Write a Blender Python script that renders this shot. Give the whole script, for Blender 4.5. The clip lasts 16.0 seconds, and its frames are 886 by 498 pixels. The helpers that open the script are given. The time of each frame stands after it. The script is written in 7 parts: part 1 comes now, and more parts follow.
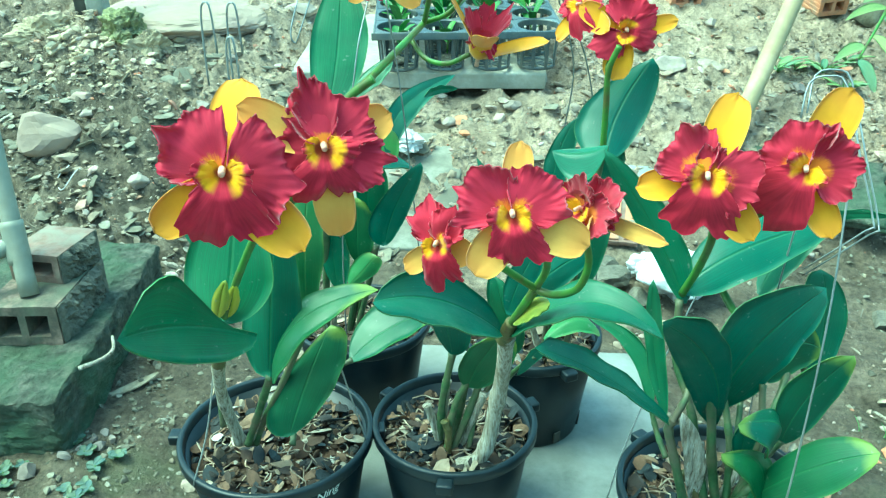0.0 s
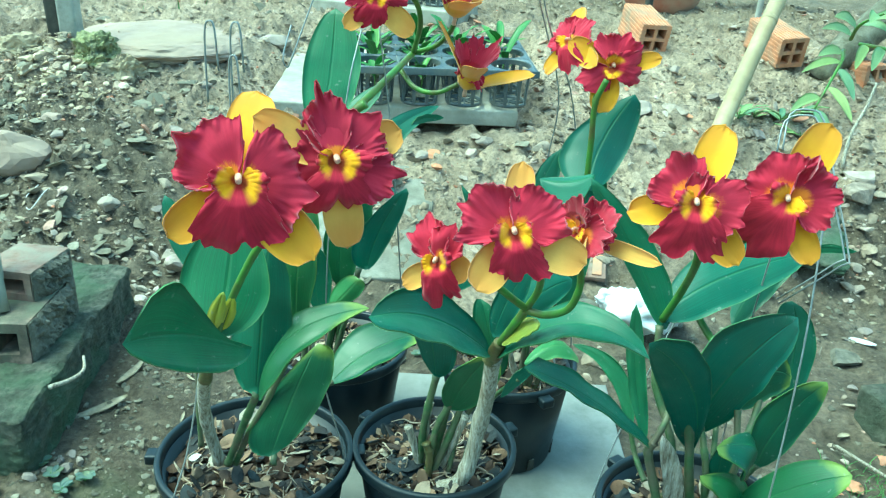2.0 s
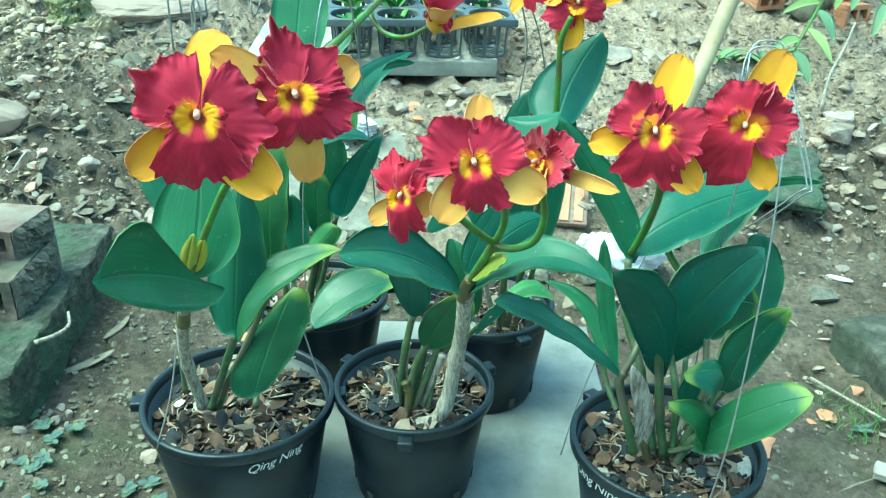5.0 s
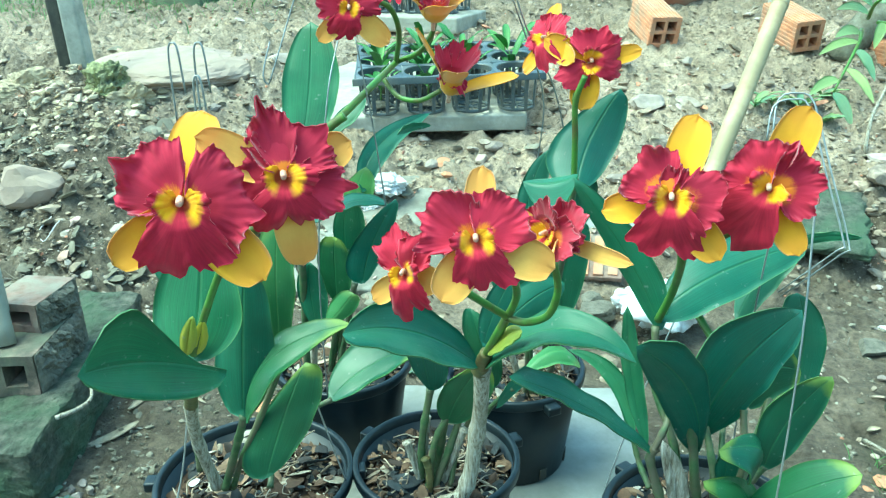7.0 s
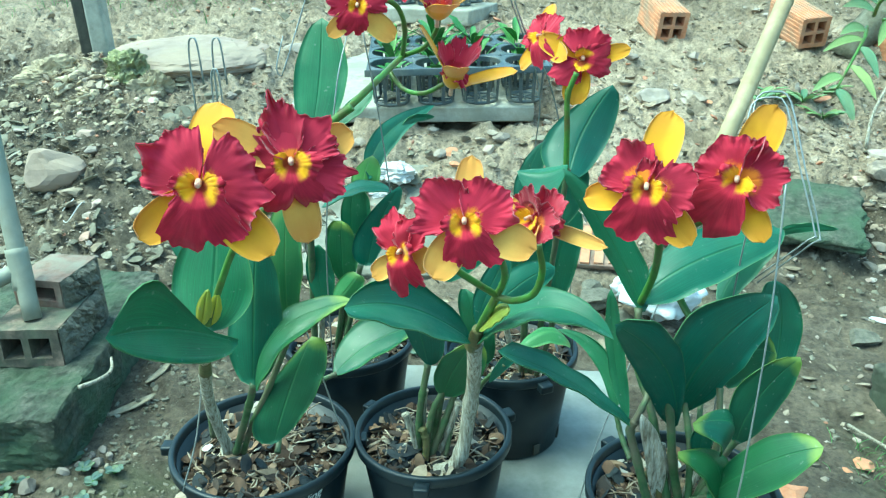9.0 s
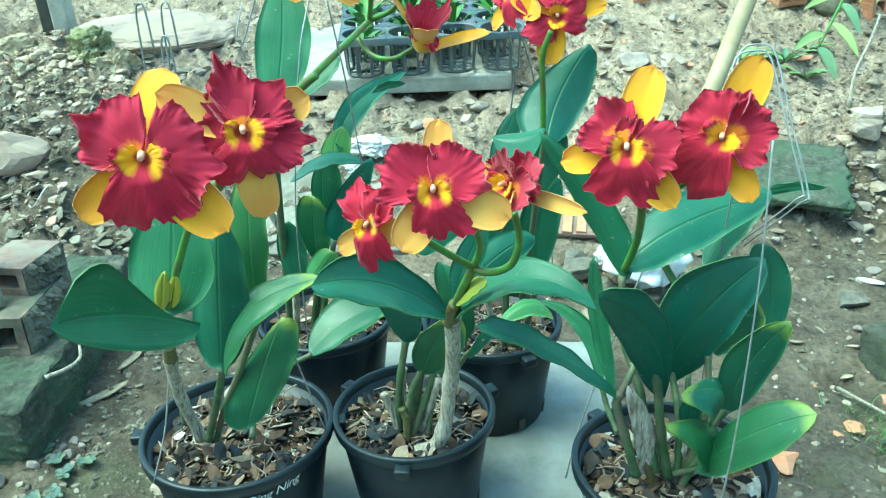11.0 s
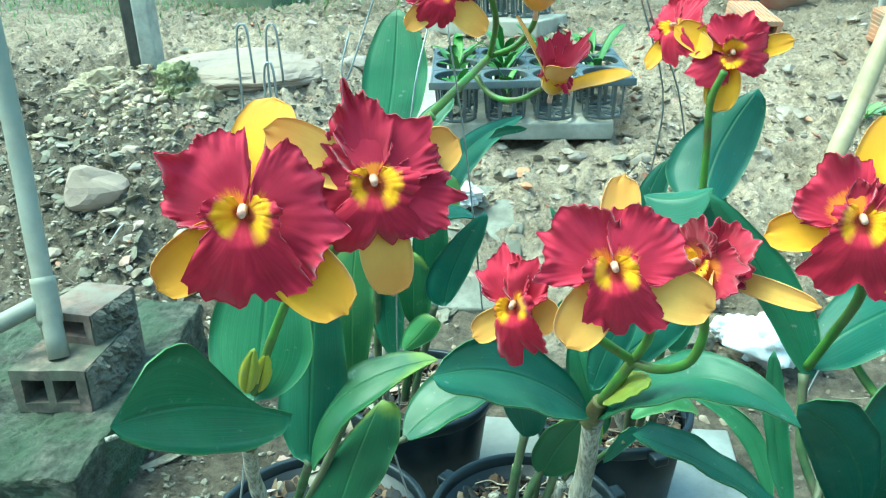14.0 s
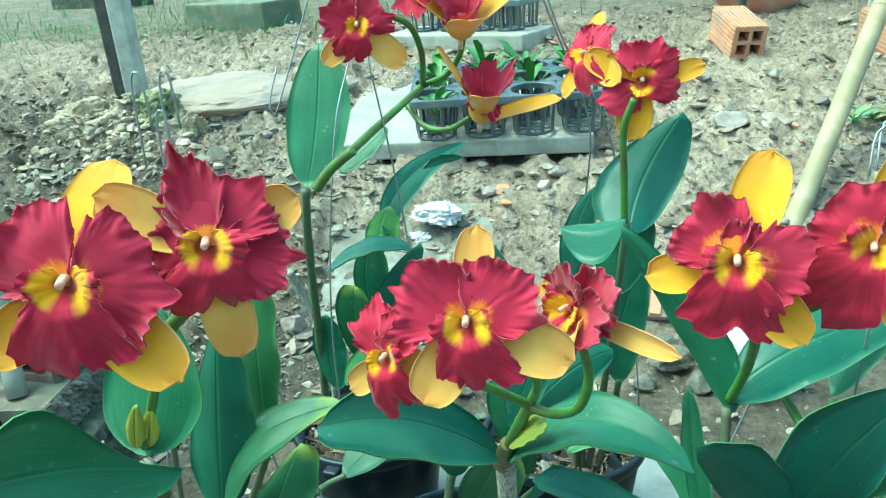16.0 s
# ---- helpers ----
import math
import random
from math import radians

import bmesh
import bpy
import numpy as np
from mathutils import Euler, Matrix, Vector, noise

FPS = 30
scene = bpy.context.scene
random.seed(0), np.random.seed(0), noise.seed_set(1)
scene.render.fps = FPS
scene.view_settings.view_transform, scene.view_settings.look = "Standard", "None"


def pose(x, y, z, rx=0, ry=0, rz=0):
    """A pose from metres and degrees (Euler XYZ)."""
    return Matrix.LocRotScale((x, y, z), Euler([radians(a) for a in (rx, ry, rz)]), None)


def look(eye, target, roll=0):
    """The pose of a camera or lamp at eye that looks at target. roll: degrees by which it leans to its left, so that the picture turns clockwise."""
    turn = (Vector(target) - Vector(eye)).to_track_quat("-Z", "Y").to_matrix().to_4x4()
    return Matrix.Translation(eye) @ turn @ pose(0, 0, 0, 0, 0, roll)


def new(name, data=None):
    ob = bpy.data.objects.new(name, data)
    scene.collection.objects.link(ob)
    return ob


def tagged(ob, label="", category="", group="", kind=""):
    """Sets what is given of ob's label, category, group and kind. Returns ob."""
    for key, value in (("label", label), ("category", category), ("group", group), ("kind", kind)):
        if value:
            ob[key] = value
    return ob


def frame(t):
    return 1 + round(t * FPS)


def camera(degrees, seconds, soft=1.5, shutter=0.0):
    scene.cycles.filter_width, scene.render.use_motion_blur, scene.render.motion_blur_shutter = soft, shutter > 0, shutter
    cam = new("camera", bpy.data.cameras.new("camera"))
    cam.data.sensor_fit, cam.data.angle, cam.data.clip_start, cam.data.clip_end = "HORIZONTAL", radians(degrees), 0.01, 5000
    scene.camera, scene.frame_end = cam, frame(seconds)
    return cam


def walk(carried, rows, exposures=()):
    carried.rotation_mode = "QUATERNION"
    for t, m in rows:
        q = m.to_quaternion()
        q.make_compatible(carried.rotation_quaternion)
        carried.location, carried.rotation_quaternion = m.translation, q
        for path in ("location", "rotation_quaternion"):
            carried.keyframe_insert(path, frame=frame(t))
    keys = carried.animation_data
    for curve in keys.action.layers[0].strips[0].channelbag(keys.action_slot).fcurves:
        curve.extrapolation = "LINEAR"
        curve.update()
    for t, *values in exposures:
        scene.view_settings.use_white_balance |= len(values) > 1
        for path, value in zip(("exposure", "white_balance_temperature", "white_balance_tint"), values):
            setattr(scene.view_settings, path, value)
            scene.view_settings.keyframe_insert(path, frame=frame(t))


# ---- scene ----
cam = camera(57.7, 16.0, soft=1.2)
PATH = [
    (0, (0.089, -0.757, 0.739), (-0.127, 1.028, -0.137), -0.2),
    (0.5, (0.061, -0.784, 0.739), (-0.076, 1.051, -0.045), 1.0),
    (1, (0.061, -0.781, 0.729), (-0.066, 1.057, -0.048), 2.3),
    (1.5, (0.061, -0.777, 0.726), (-0.06, 1.06, -0.056), 2.6),
    (2, (0.058, -0.782, 0.729), (-0.055, 1.054, -0.056), 2.7),
    (2.5, (0.058, -0.809, 0.739), (-0.039, 1.038, -0.023), 3.2),
    (3, (0.062, -0.827, 0.734), (-0.038, 1.025, -0.013), 2.9),
    (3.5, (0.068, -0.849, 0.728), (-0.031, 0.986, -0.064), 1.7),
    (4, (0.076, -0.849, 0.723), (-0.015, 0.965, -0.114), 1.4),
    (4.2, (0.074, -0.84, 0.723), (-0.012, 0.966, -0.132), 1.3),
    (6.3, (0.103, -0.78, 0.702), (-0.032, 1.007, -0.186), 0.1),
    (6.5, (0.104, -0.78, 0.709), (-0.048, 1.003, -0.183), -0.6),
    (7, (0.11, -0.759, 0.724), (-0.095, 1.076, -0.044), -1.6),
    (7.5, (0.132, -0.761, 0.728), (-0.111, 1.067, -0.044), -1.9),
    (8, (0.137, -0.8, 0.737), (-0.104, 1.021, -0.054), -1.0),
    (8.5, (0.13, -0.812, 0.74), (-0.101, 1.011, -0.05), -1.0),
    (9, (0.133, -0.813, 0.74), (-0.105, 1.008, -0.05), -1.1),
    (9.5, (0.135, -0.812, 0.738), (-0.095, 1.001, -0.075), -1.4),
    (9.7, (0.137, -0.809, 0.735), (-0.082, 1.001, -0.087), -1.6),
    (11.8, (0.14, -0.753, 0.715), (-0.071, 1.045, -0.135), -2.9),
    (12, (0.135, -0.746, 0.713), (-0.087, 1.052, -0.134), -3.0),
    (12.5, (0.127, -0.722, 0.707), (-0.101, 1.078, -0.134), -2.7),
    (13, (0.114, -0.712, 0.707), (-0.117, 1.108, -0.09), -2.4),
    (13.5, (0.085, -0.684, 0.693), (-0.169, 1.152, -0.058), -1.6),
    (14, (0.061, -0.65, 0.688), (-0.294, 1.174, -0.052), -1.7),
    (14.5, (0.095, -0.614, 0.698), (-0.34, 1.213, 0.012), -1.8),
    (15, (0.129, -0.634, 0.71), (-0.307, 1.184, -0.001), -3.1),
    (15.5, (0.12, -0.633, 0.7), (-0.277, 1.198, 0.001), -3.2),
    (16, (0.149, -0.613, 0.703), (-0.261, 1.208, -0.015), -4.1),
]
walk(cam, [(t, look(eye, target, roll)) for t, eye, target, roll in PATH], [(0.0, 1.85, 5200, -50), (1.5, 1.65, 5200, -46), (2.5, 1.65, 5250, -39), (4.0, 1.69, 5250, -39), (7.0, 1.80, 5350, -35), (9.0, 1.65, 5300, -35), (12.5, 1.83, 5350, -34), (14.5, 1.72, 5350, -34), (16.0, 1.64, 5300, -35)])

# ---- world and light ----
world = bpy.data.worlds.new("world")
scene.world = world
world.use_nodes = True
wn = world.node_tree.nodes
sky = wn.new("ShaderNodeTexSky")
sky.sky_type = "NISHITA"
sky.sun_disc = False
SUN_EL, SUN_AZ = 64.0, -100.0   # degrees; azimuth from +y towards +x
sky.sun_elevation, sky.sun_rotation = radians(SUN_EL), radians(SUN_AZ)
sky.air_density, sky.dust_density, sky.ozone_density = 1.2, 2.5, 1.0
wn["Background"].inputs["Strength"].default_value = 0.145
world.node_tree.links.new(sky.outputs["Color"], wn["Background"].inputs["Color"])
sun = new("sun", bpy.data.lights.new("sun", "SUN"))
sun.data.energy, sun.data.angle, sun.data.color = 1.6, radians(38), (1.0, 0.95, 0.86)
sun_from = Vector((math.sin(radians(SUN_AZ)) * math.cos(radians(SUN_EL)), math.cos(radians(SUN_AZ)) * math.cos(radians(SUN_EL)), math.sin(radians(SUN_EL))))
sun.rotation_euler = sun_from.to_track_quat("Z", "Y").to_euler()


# ---- materials ----
class Nodes:
    """Short hand for building one node material."""

    def __init__(self, name, rough=0.6, metal=0.0, spec=0.5):
        self.m = bpy.data.materials.new(name)
        self.m.use_nodes = True
        self.t = self.m.node_tree
        self.b = self.t.nodes["Principled BSDF"]
        self.b.inputs["Roughness"].default_value = rough
        self.b.inputs["Metallic"].default_value = metal
        self.b.inputs["Specular IOR Level"].default_value = spec
        self.co = self.add("ShaderNodeTexCoord").outputs

    def add(self, kind, **inputs):
        n = self.t.nodes.new(kind)
        for k, v in inputs.items():
            self.put(n.inputs[k.replace("_", " ")], v)
        return n

    def put(self, socket, v):
        if isinstance(v, bpy.types.NodeSocket):
            self.t.links.new(v, socket)
        else:
            socket.default_value = (*v, 1.0) if socket.type == "RGBA" and len(v) == 3 else v

    def noise(self, scale, detail=5.0, rough=0.6, vec=None, distort=0.0):
        n = self.add("ShaderNodeTexNoise", Scale=scale, Detail=detail, Roughness=rough, Distortion=distort)
        self.put(n.inputs["Vector"], vec if vec is not None else self.co["Object"])
        return n.outputs["Fac"]

    def ramp(self, fac, stops):
        n = self.t.nodes.new("ShaderNodeValToRGB")
        els = n.color_ramp.elements
        while len(els) < len(stops):
            els.new(0.5)
        for e, (p, c) in zip(els, stops):
            e.position = p
            e.color = (*c, 1) if len(c) == 3 else c
        self.put(n.inputs["Fac"], fac)
        return n.outputs["Color"]

    def math(self, op, a, b=0.0):
        n = self.t.nodes.new("ShaderNodeMath")
        n.operation = op
        self.put(n.inputs[0], a)
        self.put(n.inputs[1], b)
        return n.outputs[0]

    def mix(self, fac, a, b, mode="MIX"):
        n = self.t.nodes.new("ShaderNodeMix")
        n.data_type, n.blend_type = "RGBA", mode
        self.put(n.inputs["Factor"], fac)
        for s, v in ((n.inputs[6], a), (n.inputs[7], b)):
            self.put(s, (*v, 1) if isinstance(v, tuple) and len(v) == 3 else v)
        return n.outputs[2]

    def colour(self, v):
        self.put(self.b.inputs["Base Color"], v)

    def bump(self, height, strength=0.3, dist=0.002):
        n = self.add("ShaderNodeBump", Strength=strength, Distance=dist)
        self.put(n.inputs["Height"], height)
        self.put(self.b.inputs["Normal"], n.outputs["Normal"])

    def thin(self, amount, colour):
        """Lets some light through a leaf or petal."""
        tr = self.add("ShaderNodeBsdfTranslucent")
        self.put(tr.inputs["Color"], colour)
        mx = self.add("ShaderNodeMixShader", Fac=amount)
        self.put(mx.inputs[1], self.b.outputs[0])
        self.put(mx.inputs[2], tr.outputs[0])
        self.put(self.t.nodes["Material Output"].inputs["Surface"], mx.outputs[0])


def scale_rgb(c, k):
    return tuple(min(1.0, v * k) for v in c)


def plain(name, cols, scale=40.0, rough=0.7, bump=0.3, bscale=120.0, dist=0.002, metal=0.0, spec=0.4, stain=None, stain_scale=6.0, per="none"):
    """Mottled material: fine grain between the colours, wide stains, relief."""
    n = Nodes(name, rough, metal, spec)
    k = len(cols)
    col = n.ramp(n.noise(scale, 8, 0.65), [(0.3 + 0.4 * i / max(1, k - 1), c) for i, c in enumerate(cols)])
    if stain:
        col = n.mix(n.ramp(n.noise(stain_scale, 4, 0.6, distort=0.4), [(0.42, (0, 0, 0)), (0.66, (1, 1, 1))]), col, stain)
    if per == "object":
        v = n.add("ShaderNodeObjectInfo").outputs["Random"]
    elif per == "island":
        v = n.add("ShaderNodeNewGeometry").outputs["Random Per Island"]
    if per != "none":
        col = n.mix(1.0, col, n.ramp(v, [(0.0, (0.62, 0.62, 0.64)), (0.5, (0.95, 0.95, 0.95)), (1.0, (1.25, 1.22, 1.15))]), "MULTIPLY")
    n.colour(col)
    n.bump(n.noise(bscale, 8, 0.7), bump, dist)
    r = n.ramp(n.noise(scale * 0.7, 5), [(0.3, (rough * 0.85,) * 3), (0.7, (min(1, rough * 1.12),) * 3)])
    n.put(n.b.inputs["Roughness"], r)
    return n.m


def blade(name, base, dark, rib, tip=None, tip_from=0.72, edge=None, rough=0.38, thin=0.2):
    """Leaf blade: u runs from base to tip, v across."""
    n = Nodes(name, rough, 0, 0.46)
    sep = n.add("ShaderNodeSeparateXYZ", Vector=n.co["UV"])
    u, v = sep.outputs[0], sep.outputs[1]
    away = n.math("ABSOLUTE", n.math("SUBTRACT", v, 0.5))
    col = n.mix(n.ramp(n.noise(26, 6), [(0.3, (0, 0, 0)), (0.72, (1, 1, 1))]), base, dark)
    wave = n.add("ShaderNodeTexNoise", Scale=1.0, Detail=3.0)
    mp = n.add("ShaderNodeMapping", Vector=n.co["UV"], Scale=(2.0, 90.0, 1.0))
    n.put(wave.inputs["Vector"], mp.outputs[0])
    col = n.mix(0.34, col, n.ramp(wave.outputs["Fac"], [(0.35, scale_rgb(base, 0.6)), (0.65, scale_rgb(base, 1.7))]))
    var = n.add("ShaderNodeObjectInfo").outputs["Random"]
    col = n.mix(1.0, col, n.ramp(var, [(0, (0.70, 0.80, 0.95)), (0.4, (0.95, 0.97, 1)), (0.7, (1.1, 1.06, 0.9)), (1, (1.4, 1.22, 0.85))]), "MULTIPLY")
    col = n.mix(n.ramp(n.noise(7, 5, 0.6, distort=0.6), [(0.45, (0, 0, 0)), (0.75, (0.5, 0.5, 0.5))]), col, scale_rgb((base[0] * 1.8, base[1] * 1.15, base[2] * 0.9), 1.0))
    col = n.mix(n.ramp(away, [(0.482, (0, 0, 0)), (0.494, (0.6, 0.6, 0.6))]), col, (0.17, 0.30, 0.10))
    if edge:
        e = n.math("ADD", away, n.math("MULTIPLY", n.math("SUBTRACT", n.noise(30, 4), 0.5), 0.10))
        col = n.mix(n.ramp(e, [(0.46, (0, 0, 0)), (0.52, (0.7, 0.7, 0.7))]), col, edge)
    if tip:
        w = n.math("ADD", u, n.math("MULTIPLY", n.math("SUBTRACT", n.noise(22, 4), 0.5), 0.35))
        w = n.math("ADD", w, n.math("MULTIPLY", away, 0.25))
        col = n.mix(n.ramp(w, [(tip_from, (0, 0, 0)), (tip_from + 0.28, (1, 1, 1))]), col, tip)
    col = n.mix(n.ramp(away, [(0.006, (0.75, 0.75, 0.75)), (0.022, (0, 0, 0))]), col, rib)
    # dust film, specks and pale scars
    col = n.mix(n.ramp(n.noise(9, 6, 0.65), [(0.48, (0, 0, 0)), (0.82, (0.18, 0.18, 0.18))]), col, (0.16, 0.22, 0.17))
    sp = n.ramp(n.noise(150, 3, 0.55), [(0.67, (0, 0, 0)), (0.75, (0.5, 0.5, 0.5))])
    col = n.mix(sp, col, (0.33, 0.38, 0.33))
    n.colour(col)
    n.put(n.b.inputs["Roughness"], n.ramp(n.noise(45, 5), [(0.3, (rough * 0.8,) * 3), (0.75, (rough * 1.45,) * 3)]))
    groove = n.ramp(away, [(0.0, (0, 0, 0)), (0.03, (1, 1, 1))])
    n.bump(n.mix(0.3, groove, n.mix(0.5, wave.outputs["Color"], n.noise(90, 5))), 0.4, 0.003)
    n.thin(thin, scale_rgb(base, 1.6))
    return n.m


def petal_mat(name, main, deep, base, base_to, vein=70.0, rough=0.72, thin=0.2, blush=None, ragged=0.22):
    """Flower tissue: u runs outwards, v across."""
    n = Nodes(name, rough, 0, 0.18)
    sep = n.add("ShaderNodeSeparateXYZ", Vector=n.co["UV"])
    u, v = sep.outputs[0], sep.outputs[1]
    mp = n.add("ShaderNodeMapping", Vector=n.co["UV"], Scale=(2.2, vein, 1.0))
    veins = n.noise(1.0, 4, 0.6, mp.outputs[0])
    col = n.mix(n.ramp(veins, [(0.25, (0.8, 0.8, 0.8)), (0.75, (0, 0, 0))]), main, deep)
    col = n.mix(n.ramp(n.noise(60, 4), [(0.35, (0, 0, 0)), (0.8, (0.5, 0.5, 0.5))]), col, scale_rgb(main, 1.35))
    col = n.mix(n.ramp(n.noise(24, 5, 0.6), [(0.40, (0, 0, 0)), (0.75, (0.45, 0.45, 0.45))]), col, scale_rgb(main, 1.3))
    col = n.mix(n.ramp(n.noise(33, 5, 0.6), [(0.45, (0, 0, 0)), (0.8, (0.5, 0.5, 0.5))]), col, scale_rgb(deep, 0.75))
    if blush:
        col = n.mix(n.ramp(n.math("ADD", u, n.math("MULTIPLY", n.noise(40, 3), 0.3)), [(0.75, (0, 0, 0)), (1.15, (0.6, 0.6, 0.6))]), col, blush)
    w = n.math("ADD", u, n.math("MULTIPLY", n.math("SUBTRACT", n.noise(75, 5), 0.5), ragged))
    w = n.math("ADD", w, n.math("MULTIPLY", n.math("SUBTRACT", veins, 0.5), ragged * 0.8))
    col = n.mix(n.ramp(w, [(base_to * 0.78, (1, 1, 1)), (base_to * 1.08, (0, 0, 0))]), col, base)
    var = n.add("ShaderNodeObjectInfo").outputs["Random"]
    col = n.mix(1.0, col, n.ramp(var, [(0, (0.86, 0.84, 0.84)), (1, (1.12, 1.08, 1.05))]), "MULTIPLY")
    n.colour(col)
    n.b.inputs["Sheen Weight"].default_value = 0.4
    n.b.inputs["Sheen Roughness"].default_value = 0.5
    n.bump(n.mix(0.4, n.add("ShaderNodeCombineColor", Red=veins, Green=veins, Blue=veins).outputs[0], n.noise(140, 4)), 0.16, 0.0012)
    n.thin(thin, scale_rgb(main, 1.2))
    return n.m


def lip_mat(name, main, deep, gold, pit):
    """Lip tissue: u is the distance from the throat, v runs round it. Gold eyes either side of a dark streaked middle."""
    n = Nodes(name, 0.7, 0, 0.2)
    sep = n.add("ShaderNodeSeparateXYZ", Vector=n.co["UV"])
    u, v = sep.outputs[0], sep.outputs[1]
    mp = n.add("ShaderNodeMapping", Vector=n.co["UV"], Scale=(2.0, 80.0, 1.0))
    veins = n.noise(1.0, 4, 0.6, mp.outputs[0])
    col = n.mix(n.ramp(veins, [(0.3, (0.9, 0.9, 0.9)), (0.72, (0, 0, 0))]), main, deep)
    col = n.mix(n.ramp(n.noise(50, 5, 0.6), [(0.42, (0, 0, 0)), (0.75, (0.5, 0.5, 0.5))]), col, scale_rgb(main, 1.35))
    away = n.math("ABSOLUTE", n.math("SUBTRACT", v, 0.5))
    w = n.math("ADD", u, n.math("MULTIPLY", n.math("SUBTRACT", n.noise(120, 5), 0.5), 0.14))
    w = n.math("ADD", w, n.math("MULTIPLY", n.math("SUBTRACT", n.noise(38, 2), 0.5), 0.34))
    w = n.math("ADD", w, n.math("MULTIPLY", n.math("SUBTRACT", veins, 0.5), 0.07))
    eye = n.math("MULTIPLY", n.ramp(w, [(0.27, (1, 1, 1)), (0.34, (0, 0, 0))]), n.ramp(away, [(0.06, (0, 0, 0)), (0.15, (1, 1, 1))]))
    col = n.mix(eye, col, gold)
    col = n.mix(n.ramp(w, [(0.10, (0.9, 0.9, 0.9)), (0.17, (0, 0, 0))]), col, pit)
    n.colour(col)
    n.b.inputs["Sheen Weight"].default_value = 0.3
    n.b.inputs["Sheen Roughness"].default_value = 0.45
    n.bump(n.mix(0.4, n.add("ShaderNodeCombineColor", Red=veins, Green=veins, Blue=veins).outputs[0], n.noise(140, 4)), 0.3, 0.0018)
    n.thin(0.25, scale_rgb(main, 1.2))
    return n.m


